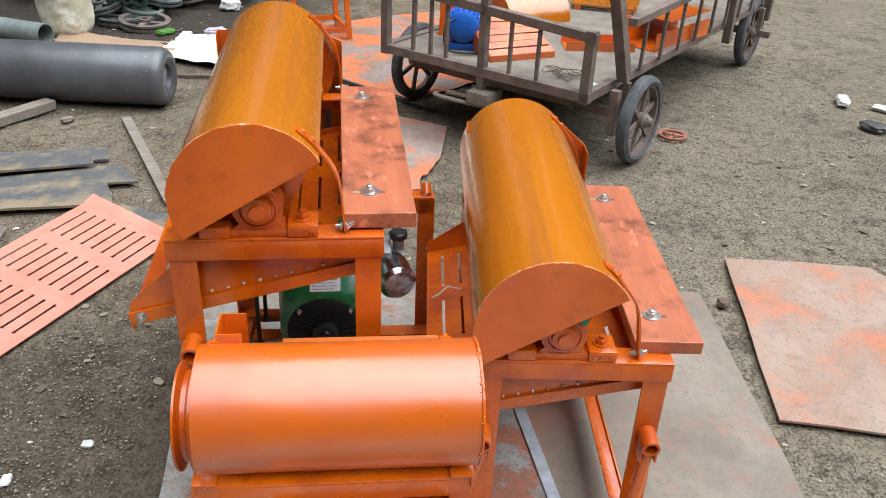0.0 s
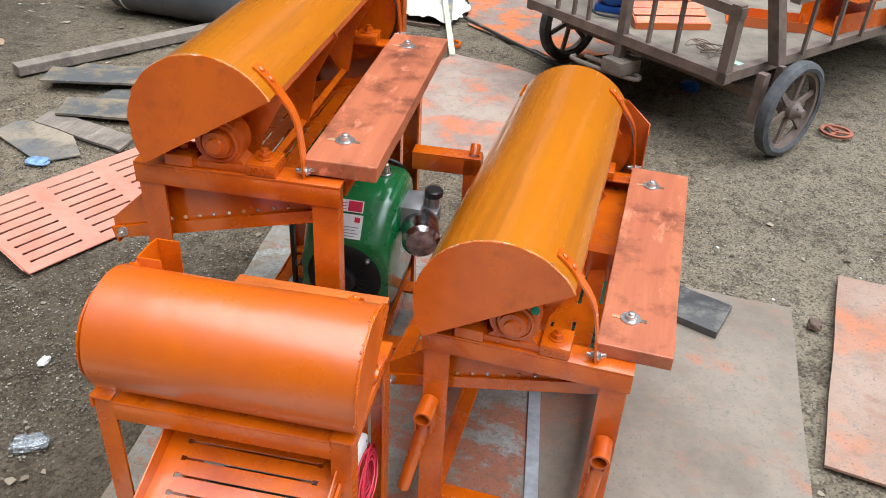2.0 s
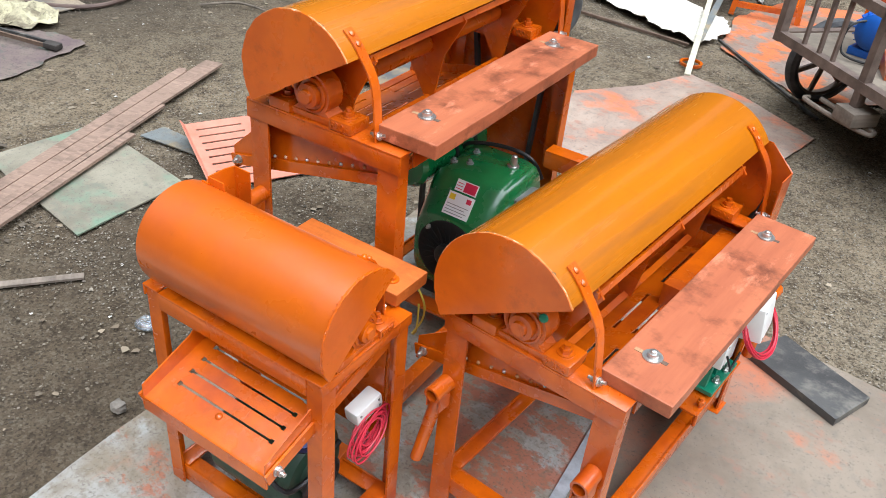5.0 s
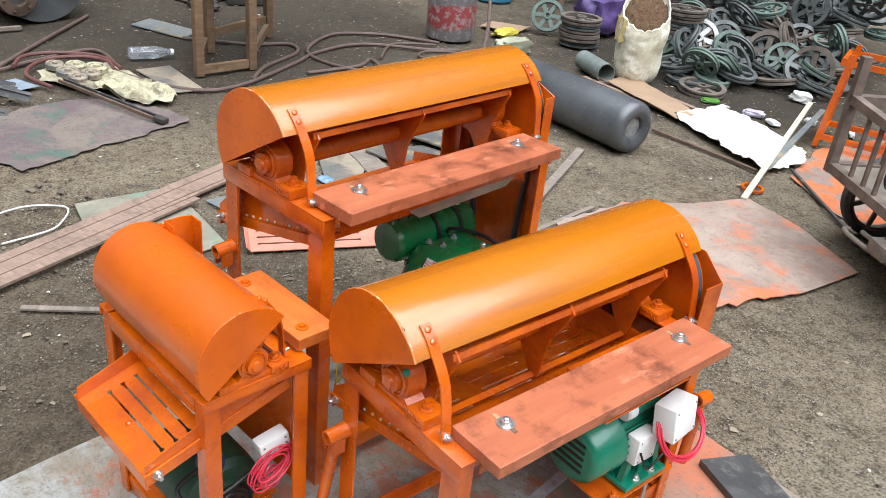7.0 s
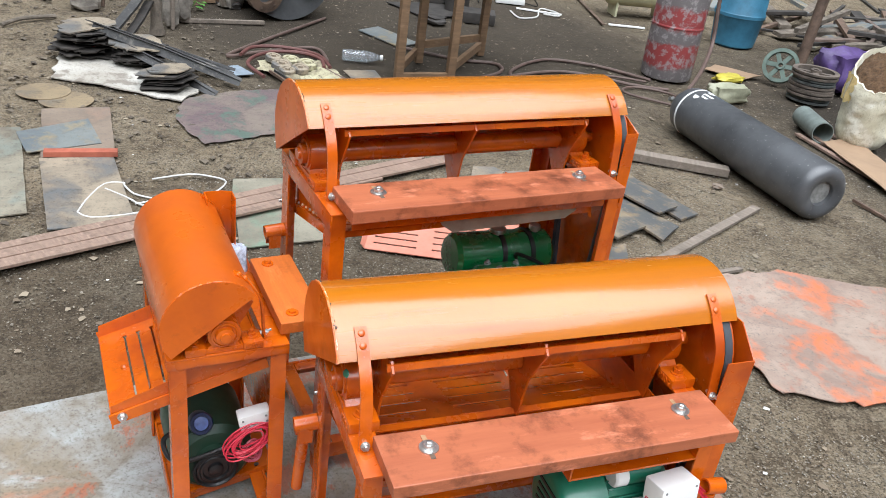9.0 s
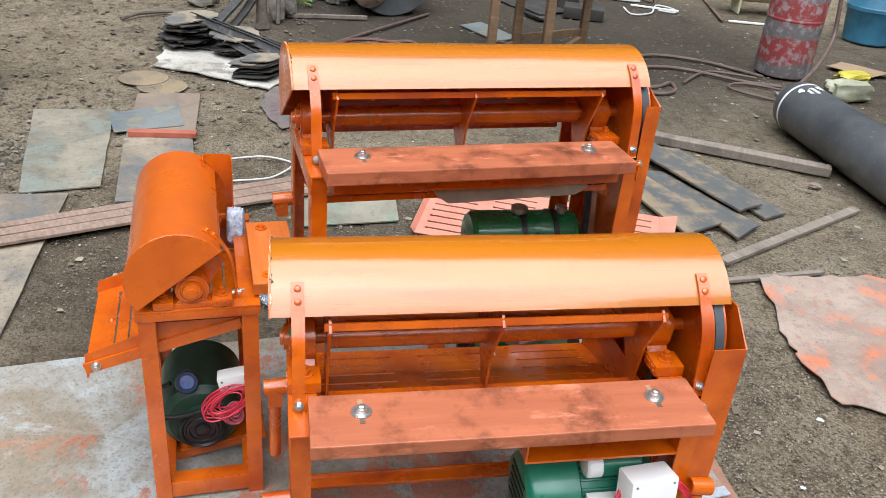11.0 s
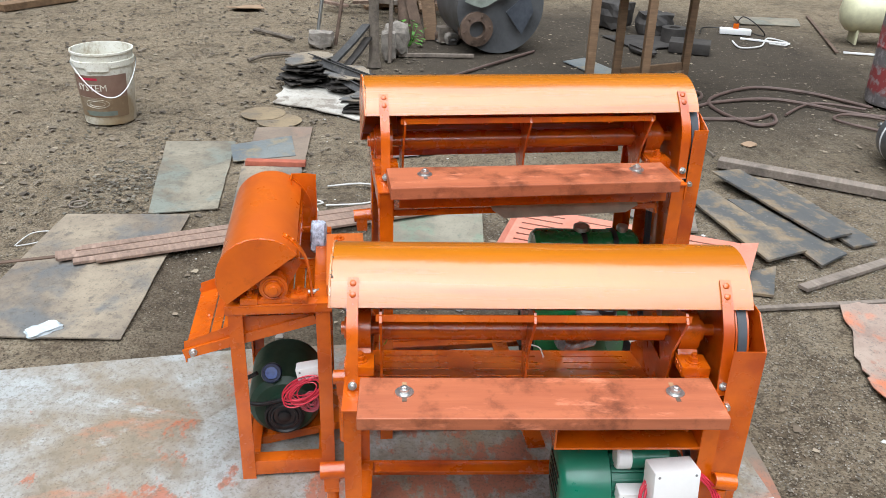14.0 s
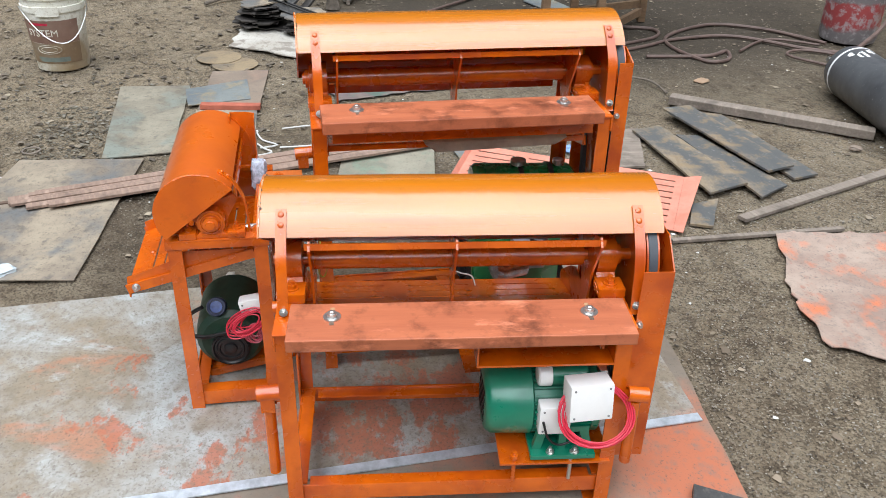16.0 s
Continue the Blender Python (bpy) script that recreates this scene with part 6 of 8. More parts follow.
P = thing("paint_pail", "used white plastic paint pail with faded brown label and wire handle", "bucket", pose(-2.35, -0.285, 0, 0, 0, 25) @ Matrix.Scale(0.88, 4))
bm = bm_new()
hh = 0.375
rs = []
for z, q in ((0, 0.12), (0.004, 0.126), (0.3, 0.146), (0.302, 0.153), (0.33, 0.154), (0.332, 0.147), (hh - 0.012, 0.149), (hh - 0.01, 0.155), (hh, 0.155), (hh, 0.147), (0.3, 0.142), (0.03, 0.122), (0.025, 0.0)):
    rs.append(ring(bm, (0, 0, z), Vector((1, 0, 0)), Vector((0, 1, 0)), max(q, 0.001), 48))
for a, b in zip(rs, rs[1:]):
    skin(bm, a, b)
bm.faces.new(rs[0])
pail = part("pail_body", bm, PAIL, P)
def wrap(a0, a1, z0, z1, proud, steps=30):
    """A curved patch on the pail's wall."""
    b = bm_new()
    cols = [[b.verts.new(((0.1262 + 0.0667 * z + proud) * math.cos(t), (0.1262 + 0.0667 * z + proud) * math.sin(t), z)) for z in (z0, (z0 + z1) / 2, z1)] for t in [radians(a0 + (a1 - a0) * k / steps) for k in range(steps + 1)]]
    for a, c in zip(cols, cols[1:]):
        for q in range(2):
            b.faces.new((a[q], c[q], c[q + 1], a[q + 1]))
    return b


lab = part("label_print", wrap(-110, 38, 0.15, 0.265, 0.0012), PAILPRINT, pail, "faded brown printed wrap")
part("label_print", wrap(-110, 38, 0.045, 0.149, 0.0012), PAILTAN, pail, "faded tan lower label")
for q in (0, 1):
    b2 = bm_new()
    sweep(b2, [((0.1262 + 0.0667 * z + 0.002) * math.cos(t), (0.1262 + 0.0667 * z + 0.002) * math.sin(t), z) for z, t in [(0.118 + (0.022 - 0.009 * q) * math.sin(a), radians(-30 + (26 - 9 * q) * math.cos(a))) for a in [2 * math.pi * k / 30 for k in range(30)]]], 0.0012, 5, True)
    part("print_ring", b2, PAIL, lab)
b2 = bm_new()
for sgn in range(9):
    t = radians(-36 + 4.5 * sgn)
    box(b2, (-0.004, -0.0065, 0.288), (0.006, 0.0065, 0.334), 0.0, pose(0.152 * math.cos(t), 0.152 * math.sin(t), 0, 0, 0, math.degrees(t)))
part("latch", b2, PAIL, pail, "white moulded lug on the rim", smooth=False)
lt = letters("SYSTEM", 0.05, 0.0008, Matrix())
for v in lt.verts:
    t = radians(-38) + v.co.x / 0.146
    rad = 0.1262 + 0.0667 * (0.2 + v.co.y) + 0.0018 + v.co.z
    v.co = Vector((rad * math.cos(t), rad * math.sin(t), 0.2 + v.co.y))
part("lettering", lt, PAIL, lab, "white lettering", smooth=False)
for z, t0, t1, mt in ((0.247, -62, -22, LABELRED), (0.072, -60, 10, PAILGREEN), (0.06, -56, 10, PAILGREEN)):
    bm = bm_new()
    q = [[bm.verts.new(((0.1262 + 0.0667 * zz + 0.002) * math.cos(t), (0.1262 + 0.0667 * zz + 0.002) * math.sin(t), zz)) for zz in (z - 0.006, z + 0.006)] for t in [radians(t0 + (t1 - t0) * k / 10) for k in range(11)]]
    for a, b in zip(q, q[1:]):
        bm.faces.new((a[0], b[0], b[1], a[1]))
    part("print_bar", bm, mt, lab)
bm = bm_new()
sweep(bm, [(0.215 * math.cos(radians(a)), 0.158 * math.sin(radians(a)), 0.32 - 0.15 * math.cos(radians(a)) ** 2) for a in range(-90, 91, 8)], 0.0028)
part("wire_handle", bm, STEEL, P, "bent wire handle")

# timber stool frame
W = thing("timber_stool", "rough brown timber stool frame on the soil", "stool frame", pose(-2.655, 2.0, 0, 0, 0, 2))
for x, y in ((0.0, 0.0), (-0.01, 0.285), (-0.36, 0.24), (-0.52, 0.68)):
    bm = bm_new()
    box(bm, (x - 0.02, y - 0.02, 0), (x + 0.02, y + 0.02, 0.72), 0.002)
    part("leg", bm, FRAMEWOOD, W)
for a, b, z in (((0, 0.02), (-0.01, 0.265), 0.03), ((-0.36, 0.26), (-0.52, 0.66), 0.1), ((-0.02, 0.0), (-0.36, 0.22), 0.06), ((-0.03, 0.285), (-0.5, 0.66), 0.06)):
    bm = bm_new()
    flat_bar(bm, [(*a, z), (*b, z)], 0.04, 0.025, (0, 0, 1))
    part("stretcher", bm, FRAMEWOOD, W, smooth=False)
bm = bm_new()
box(bm, (-0.56, -0.04, 0.72), (0.04, 0.72, 0.75), 0.003)
part("top", bm, FRAMEWOOD, W)

# big rotor drum with flange
D = thing("steel_drum", "big grey steel drum with a rusty bolted flange on the soil", "machine drum", pose(-3.86, 1.66, 0.285, 0, 0, 14))
bm = bm_new()
lathe(bm, (0, 0, 0), (-1, 0, 0), [(-0.02, 0.1), (-0.02, 0.284), (0.0, 0.285), (0.45, 0.285), (0.45, 0.2)], 56)
part("drum", bm, plain("grey_drum_steel", (0.13, 0.135, 0.14), 0.45, 0.4, 0.35, 6), D)
bm = bm_new()
c = [ring(bm, (h, -0.16, -0.125), Vector((0, 1, 0)), Vector((0, 0, 1)), q, 36) for h, q in ((0.02, 0.105), (0.05, 0.105), (0.05, 0.105), (0.06, 0.052), (-0.02, 0.05), (-0.02, 0.105))]
for k in range(5):
    skin(bm, c[k], c[k + 1])
fl = part("flange", bm, RUST, D, "rusty bolted flange")
for k in range(6):
    bm = bm_new()
    a = radians(60 * k + 10)
    hex_bolt(bm, (0.053, -0.16 + 0.082 * math.cos(a), -0.125 + 0.082 * math.sin(a)), (1, 0, 0), 0.009, 0.006)
    part("bolt", bm, RUST, fl)
bm = bm_new()
prism(bm, [(0.02, -0.02), (0.16, 0.1), (0.2, -0.02), (0.13, -0.16)], 0.006, Matrix.Translation((0.06, 0, 0)) @ VZ)
part("blade", bm, plain("blue_grey_blade", (0.12, 0.135, 0.16), 0.4, 0.5), D, "blue-grey steel blade", smooth=False)
bm = bm_new()
prism(bm, densify([(-0.25, 0.03), (-0.2, 0.17), (0.06, 0.16), (0.07, 0.06), (-0.06, 0.03), (-0.15, -0.01)], 0.04, 0.01, 4), 0.008, Matrix.Translation((0.068, 0, 0.02)) @ VZ)
part("rag", bm, plain("grey_green_rag", (0.25, 0.28, 0.24), 0.9), D, "grey-green rag", smooth=False)
bm = bm_new()
box(bm, (-0.4, -0.3, -0.285), (-0.3, -0.16, -0.18), 0.01)
part("chock", bm, BARK, D)

# standing post, leaning poles and lumps of concrete
bm = bm_new()
lathe(bm, (0, 0, 0), (0.02, 0, 1), [(0, 0.04), (0.06, 0.03), (0.9, 0.027), (2.2, 0.024)], 14)
for v in bm.verts:
    v.co += Vector((0.008 * noise.noise(v.co * 12), 0.008 * noise.noise(v.co * 12 + Vector((5, 0, 0))), 0))
solo("wooden_post", bm, BARK, "rough dark upright tree post in the soil", "post", pose(-3.44, 0.892, 0))
for (x0, y0), (x1, y1), h, r, mt, lb in (((-4.2, 1.08), (-4.6, 1.0), 1.2, 0.05, RUST, "leaning rusty brown pole"), ((-4.25, 1.2), (-4.7, 1.3), 1.0, 0.03, TIMBER, "leaning thin grey pole"), ((-3.55, 0.98), (-3.6, 1.02), 1.3, 0.012, TIMBER, "thin upright rod beside a post"), ((-3.95, 0.5), (-4.1, 0.62), 0.8, 0.012, STEEL, "thin pale rod leaning in the scrap"), ((-4.0, 0.62), (-4.2, 0.75), 0.8, 0.012, RUST, "thin rusty rod leaning in the scrap")):
    bm = bm_new()
    cyl(bm, (0, 0, -0.003), (x1 - x0, y1 - y0, h), r, 10)
    solo("leaning_pole", bm, mt, lb, "pole", pose(x0, y0, 0), "poles by the post")


def rock(name, x, y, sx, sy, sz, mat, label, category, seed, rz=0, group=""):
    """A broken lump, or for soft stuff a crumpled bundle."""
    hard = mat in (STONE, BLACKSLAB, RUST)
    bm = bm_new()
    bmesh.ops.create_cube(bm, size=1)
    bmesh.ops.subdivide_edges(bm, edges=bm.edges[:], cuts=3 if hard else 7, use_grid_fill=True)
    for v in bm.verts:
        p = v.co.normalized() * 0.55
        q = 0.25 * noise.noise(v.co * 2.5 + Vector((seed, 0, 0)))
        if not hard:
            q += 0.22 * abs(noise.noise(v.co * 6 + Vector((0, seed, 0)))) + 0.1 * noise.noise(v.co * 14 + Vector((0, 0, seed)))
        v.co = v.co.lerp(p, 0.55) * (1 + q)
        v.co = Vector((v.co.x * sx, v.co.y * sy, v.co.z * sz))
    lo = min(v.co.z for v in bm.verts)
    for v in bm.verts:
        v.co.z -= lo + 0.006
    return solo(name, bm, mat, label, category, pose(x, y, 0, 0, 0, rz), group, smooth=not hard)


rock("concrete_lump", -3.93, 0.535, 0.13, 0.16, 0.1, STONE, "pale broken lump of concrete", "rubble", 3)
rock("concrete_lump", -3.6, 0.975, 0.08, 0.09, 0.17, STONE, "grey concrete block beside the post", "rubble", 7)
rock("concrete_lump", -3.72, 1.02, 0.12, 0.15, 0.19, STONE, "tall grey concrete block behind the post", "rubble", 8)
rock("stone", 0.825, 1.834, 0.03, 0.03, 0.02, RUST, "small dark stone on the soil", "stone", 5)
rock("stone", -0.455, 0.76, 0.026, 0.024, 0.02, STONE, "small pale stone beside the sheet", "stone", 6)

# stack of thin charred slabs on a sheet
rnd = random.Random(11)
lay("white_sheet", [(-2.64, 0.42), (-2.5, 0.66), (-2.34, 0.94), (-2.45, 1.02), (-2.9, 0.97), (-3.08, 0.75), (-2.98, 0.44)], 0.0, 0.006, sheet_mat("dirty_plastic", (0.5, 0.48, 0.43), (0.36, 0.33, 0.28), (0.2, 0.17, 0.14), 0.54, 0.62, 0.7, 6.0, stain=(0.2, 0.17, 0.14)), "dirty white plastic sheet under dark slabs", "plastic sheet", 0.014, 0.05, 31, warp=0.012)
for k in range(26):
    cx, cy = ((-2.98, 0.56), (-2.86, 0.80))[k % 2]
    z = 0.02 + 0.0098 * (k // 2)
    if k % 2 and k > 18:
        continue
    s = rnd.uniform(0.1, 0.14)
    cx, cy = cx + rnd.uniform(-0.03, 0.03), cy + rnd.uniform(-0.03, 0.03)
    poly = [(cx + s * rnd.uniform(0.8, 1.1) * math.cos(radians(a + rnd.uniform(-12, 12))), cy + s * rnd.uniform(0.8, 1.1) * math.sin(radians(a))) for a in (35, 80, 140, 200, 235, 290, 330)]
    lay("dark_slab", poly, z - 0.001, 0.006, PLATEDARK if k in (24, 25, 17, 9) else BLACKSLAB, "thin dark irregular slab in a stack", "slab", 0.022, 0.02, 40 + k, warp=0.022, group="stack of dark slabs")
for k in range(9):
    cx, cy = -2.52 + rnd.uniform(-0.03, 0.03), 0.88 + rnd.uniform(-0.04, 0.04)
    sz = rnd.uniform(0.09, 0.13)
    poly = [(cx + sz * rnd.uniform(0.75, 1.1) * math.cos(radians(a)), cy + sz * rnd.uniform(0.75, 1.1) * math.sin(radians(a))) for a in (20, 75, 130, 190, 240, 300)]
    lay("dark_slab", poly, 0.015 + 0.0085 * k, 0.005, BLACKSLAB if k < 6 else PLATEDARK, "thin brown slab in a low slipped pile", "slab", 0.01, 0.035, 140 + k, warp=0.01, tip=(0.06, 0.1), group="slipped pile of slabs")
for (p0, p1, w) in (((-2.95, 0.58, 0.18), (-2.56, 1.2, 0.035), 0.075), ((-3.0, 0.62, 0.16), (-2.68, 1.18, 0.025), 0.085), ((-2.8, 0.75, 0.11), (-2.45, 1.08, 0.012), 0.035), ((-3.02, 0.7, 0.12), (-2.78, 1.2, 0.012), 0.05)):
    a, b = Vector(p0), Vector(p1)
    bm = bm_new()
    flat_bar(bm, [a - a, (b - a) * 0.5 + Vector((0, 0, 0.01)), b - a], w, 0.004, (0.86, 0.5, 0.1))
    flat_bar(bm, [Vector((0.02, 0.012, -0.02)), (b - a) * 0.5 + Vector((0.02, 0.012, -0.01)), b - a + Vector((0.02, 0.012, -0.006))], 0.004, 0.04, (0.86, 0.5, 0.1))
    solo("black_strip", bm, BLACKBOARD, "long black folded steel strip lying on the slabs", "steel strip", pose(*a), "black strips", smooth=False)
lay("steel_plate", [(-2.82, 1.13), (-2.86, 1.24), (-2.72, 1.3), (-2.69, 1.19)], 0.01, 0.003, plain("pale_blue_plate", (0.3, 0.36, 0.42), 0.4, 0.3), "small pale blue steel plate by the strips", "steel plate", 0.002, 0.1, 77)

# air compressor and power strip far off
Q = thing("air_compressor", "small cream-coloured air compressor tank", "compressor", pose(-4.39, 4.42, 0, 0, 0, 80))
bm = bm_new()
lathe(bm, (-0.3, 0, 0.22), (1, 0, 0), [(0, 0.03), (0.02, 0.09), (0.06, 0.135), (0.1, 0.145), (0.5, 0.145), (0.54, 0.135), (0.58, 0.09), (0.6, 0.03)], 28)
part("tank", bm, IVORY, Q)
for x in (-0.18, 0.18):
    bm = bm_new()
    box(bm, (x - 0.008, -0.09, 0), (x + 0.008, 0.09, 0.11), 0.003)
    part("foot", bm, IVORY, Q)
bm = bm_new()
box(bm, (-0.12, -0.08, 0.37), (0.1, 0.08, 0.52), 0.02)
part("pump", bm, BLACK, Q, "black pump head")
X = thing("power_strip", "white power strip with an orange plug and loose cable", "power strip", pose(-4.62, 3.47, 0, 0, 0, 75))
bm = bm_new()
box(bm, (-0.11, -0.03, 0), (0.11, 0.03, 0.04), 0.005)
part("housing", bm, WHITE, X)
bm = bm_new()
box(bm, (-0.02, -0.015, 0.04), (0.02, 0.015, 0.075), 0.004)
part("plug", bm, ORANGE, X, "orange plug")
bm = bm_new()
sweep(bm, smooth_path([(0, 0, 0.075), (0.03, -0.08, 0.14), (0.12, -0.12, 0.1), (0.2, -0.05, 0.01), (0.05, 0.12, 0.006), (-0.2, 0.15, 0.006), (-0.25, -0.1, 0.006)]), 0.004)
part("cable", bm, BLACK, X)
for p0, p1, mt, lb in (((-4.07, 4.02), (-4.0, 4.28), WHITE, "white plastic strip on the soil"), ((-4.45, 3.45), (-4.3, 3.75), WHITE, "short white strip on the soil"), ((-5.38, 4.34), (-4.06, 3.97), RUST, "long thin rusty rod on the soil")):
    bar("loose_strip", p0, p1, 0.022, 0.01, 0.0, mt, lb, "strip")
lay("steel_plate", [(-5.3, 3.7), (-5.25, 4.2), (-4.95, 4.1), (-5.0, 3.65)], 0.0, 0.006, STEELPLATE, "grey plate far back on the soil", "steel plate", 0.003, 0.1, 18)
bm = bm_new()
box(bm, (-0.09, -0.13, 0), (0.09, 0.13, 0.07), 0.004)
solo("iron_block", bm, BLACKSLAB, "black iron block behind the stool", "iron block", pose(-4.02, 2.95, 0, 0, 0, -20))
bm = bm_new()
a = [ring(bm, (0, 0, h), Vector((1, 0, 0)), Vector((0, 1, 0)), q, 24) for h, q in ((0, 0.04), (0, 0.085), (0.1, 0.085), (0.1, 0.04))]
for k in range(4):
    skin(bm, a[k], a[(k + 1) % 4])
solo("iron_ring", bm, BLACKSLAB, "thick black iron ring behind the stool", "iron ring", pose(-4.3, 2.92, 0))
lay("steel_plate", [(-4.45, 2.45), (-4.5, 2.85), (-4.15, 3.0), (-4.05, 2.6)], 0.0, 0.006, BLACKSLAB, "black oily plate behind the stool", "steel plate", 0.003, 0.1, 78)
for k, (x, y, sx, sy, sz) in enumerate(((-4.55, 2.85, 0.2, 0.25, 0.16), (-3.95, 2.62, 0.2, 0.12, 0.05), (-4.75, 2.6, 0.25, 0.2, 0.2))):
    rock("dark_scrap", x, y, sx, sy, sz, BLACKSLAB, "dark heap of scrap behind the stool", "scrap", 12 + k, 20 * k, "scrap behind the stool")
bm = bm_new()
o = Vector((-4.356, 3.36, 0))
sweep(bm, smooth_path([Vector((x, y, 0.005)) - o for x, y in ((-4.356, 3.36), (-4.145, 3.341), (-4.2, 3.5), (-4.42, 3.62), (-4.462, 3.681), (-4.35, 3.74), (-4.248, 3.696), (-4.3, 3.6))], 6), 0.006, 6)
solo("cable", bm, PAPER, "loose white cable by the power strip", "cable", pose(*o))
lay("steel_plate", [(-3.65, 2.05), (-3.75, 2.2), (-3.4, 2.35), (-3.3, 2.2)], 0.0, 0.006, PLATEBLUE, "bluish scrap plate behind the drum", "steel plate", 0.003, 0.1, 19)

# hoses
for pts, lb in (([(-3.9, 1.9), (-3.082, 1.233), (-3.122, 1.39), (-3.226, 1.686), (-3.005, 1.717), (-2.822, 1.677), (-2.478, 1.856), (-2.433, 2.084), (-2.664, 2.517), (-2.809, 2.741), (-2.877, 3.081), (-2.647, 3.395), (-2.58, 3.56)], "long brown rubber hose winding over the soil"),
                ([(-3.3, 2.2), (-3.077, 2.476), (-3.009, 2.681), (-2.844, 2.639), (-2.669, 2.358), (-2.5, 2.2)], "loop of brown hose by the stool"),
                ([(-2.499, 2.50), (-2.513, 2.812), (-2.597, 2.946), (-2.454, 2.904), (-2.429, 2.781), (-2.678, 2.68), (-2.89, 2.735), (-3.115, 3.036), (-3.041, 3.298), (-2.887, 3.45), (-2.75, 3.55)], "brown hose laid in a loop near the cylinder"),
                ([(-2.602, 3.021), (-2.819, 3.264), (-2.72, 3.5)], "short length of brown hose"), ([(-2.3, 3.45), (-2.521, 3.249), (-2.622, 3.356), (-2.5, 3.53), (-2.2, 3.48)], "thin hose beside the lying cylinder")):
    bm = bm_new()
    o = Vector((*pts[0], 0))
    sweep(bm, smooth_path([Vector((x, y, 0.0055)) - o for x, y in pts], 8), 0.0095 if "long" in lb or "loop" in lb else 0.007, 8)
    solo("hose", bm, HOSE, lb, "hose", pose(o.x, o.y, 0.0), "hoses")
for pts in ([(-1.309, 0.56), (-1.404, 0.586), (-1.516, 0.637), (-1.522, 0.696), (-1.5, 0.7), (-1.43, 0.73), (-1.383, 0.789), (-1.355, 0.73)], [(-1.48, 0.64), (-1.4, 0.71), (-1.355, 0.74), (-1.312, 0.776), (-1.28, 0.702), (-1.27, 0.6), (-1.309, 0.56)],
            [(-1.545, 0.79), (-1.579, 0.912), (-1.552, 0.992), (-1.505, 1.032), (-1.42, 0.984), (-1.38, 0.93), (-1.36, 0.8)]):
    bm = bm_new()
    o = Vector((*pts[0], 0))
    pts = [Vector((x, y, 0.003)) - o for x, y in pts]
    sweep(bm, smooth_path(pts, 3), 0.0034, 6)
    solo("rope", bm, PAPER, "loose white plastic cord on the soil", "cord", pose(o.x, o.y, 0), "loose cords")


# cloths and sacks
def crumple(poly, amp, seed, th=0.004, cells=26):
    """A creased sheet inside a polygon's outline."""
    xs = [p[0] for p in poly]
    ys = [p[1] for p in poly]
    cx, cy = sum(xs) / len(xs), sum(ys) / len(ys)
    bm = bm_new()
    rings = []
    edge = densify(poly, 0.025, 0.012, seed)
    for f in [k / 22 for k in range(23)]:
        row = []
        for x, y in edge:
            px, py = cx + (x - cx) * f, cy + (y - cy) * f
            q = abs(noise.noise(Vector((px * 7 + seed, py * 7, 0)))) + 0.6 * abs(noise.noise(Vector((px * 19, py * 19 + seed, 0)))) + 0.3 * abs(noise.noise(Vector((px * 45, py * 45, seed))))
            row.append(bm.verts.new((px - cx, py - cy, 0.003 + amp * q)))
        rings.append(row)
    for a, b in zip(rings[1:], rings[2:]):
        skin(bm, a, b)
    bm.faces.new(rings[1])
    for v in rings[0]:
        bm.verts.remove(v)
    return bm, (cx, cy)


for poly, amp, seed, nm, mt, lb in (
        ([(-1.237, 3.811), (-1.215, 4.0), (-1.195, 4.17), (-1.05, 4.15), (-0.9, 4.08), (-0.593, 3.95), (-0.529, 3.804), (-0.552, 3.56), (-0.631, 3.585), (-0.8, 3.62), (-0.973, 3.685)], 0.03, 2, "white_cloth", CLOTH, "crumpled white cloth sack spread on the soil"),
        ([(-2.902, 1.34), (-2.978, 1.435), (-2.958, 1.621), (-2.859, 1.704), (-2.608, 1.752), (-2.45, 1.7), (-2.4, 1.56), (-2.598, 1.44), (-2.8, 1.33)], 0.036, 5, "dirty_sacking", SACKING, "heap of torn dirty sacking on the soil"),
        ([(-2.62, 1.5), (-2.64, 1.62), (-2.5, 1.76), (-2.408, 1.785), (-2.31, 1.72), (-2.33, 1.6), (-2.45, 1.52)], 0.055, 9, "dirty_sacking", SACKING, "bunched end of a yellowish sack")):
    bm, (cx, cy) = crumple(poly, amp, seed)
    solo(nm, bm, mt, lb, "cloth", pose(cx, cy, 0.013 if mt is CLOTH else 0.0))
Y = thing("feed_sack", "open woven sack full of brown husk, standing by the pulleys", "sack", pose(-1.76, 4.15, 0) @ Matrix.Scale(0.95, 4))
bm = bm_new()
rs = []
A0 = radians(-52)
for z, q in [(0.0, 0.085), (0.02, 0.11), (0.05, 0.122)] + [(0.08 + 0.0155 * k, 0.128 + 0.014 * min(1, k / 14)) for k in range(20)] + [(0.39, 0.138), (0.405, 0.138), (0.41, 0.128), (0.34, 0.118)]:
    rr = []
    for k in range(44):
        a = 2 * math.pi * k / 44
        p = Vector((math.cos(a) * 2.2, math.sin(a) * 2.2, z * 8))
        j = 1 + 0.1 * noise.noise(p) + 0.04 * noise.noise(p * 3) - 0.05 * abs(noise.noise(Vector((p.x, p.y, z * 55))))
        lean = max(0.0, z - 0.1) * 0.3 * math.cos(a - A0)
        rr.append(bm.verts.new((q * j * math.cos(a), q * j * math.sin(a), max(0.0, z - lean + (0.02 * noise.noise(p * 2.5) if z > 0.36 else 0)))))
    rs.append(rr)
for a, b in zip(rs, rs[1:]):
    skin(bm, a, b)
bm.faces.new(rs[0])
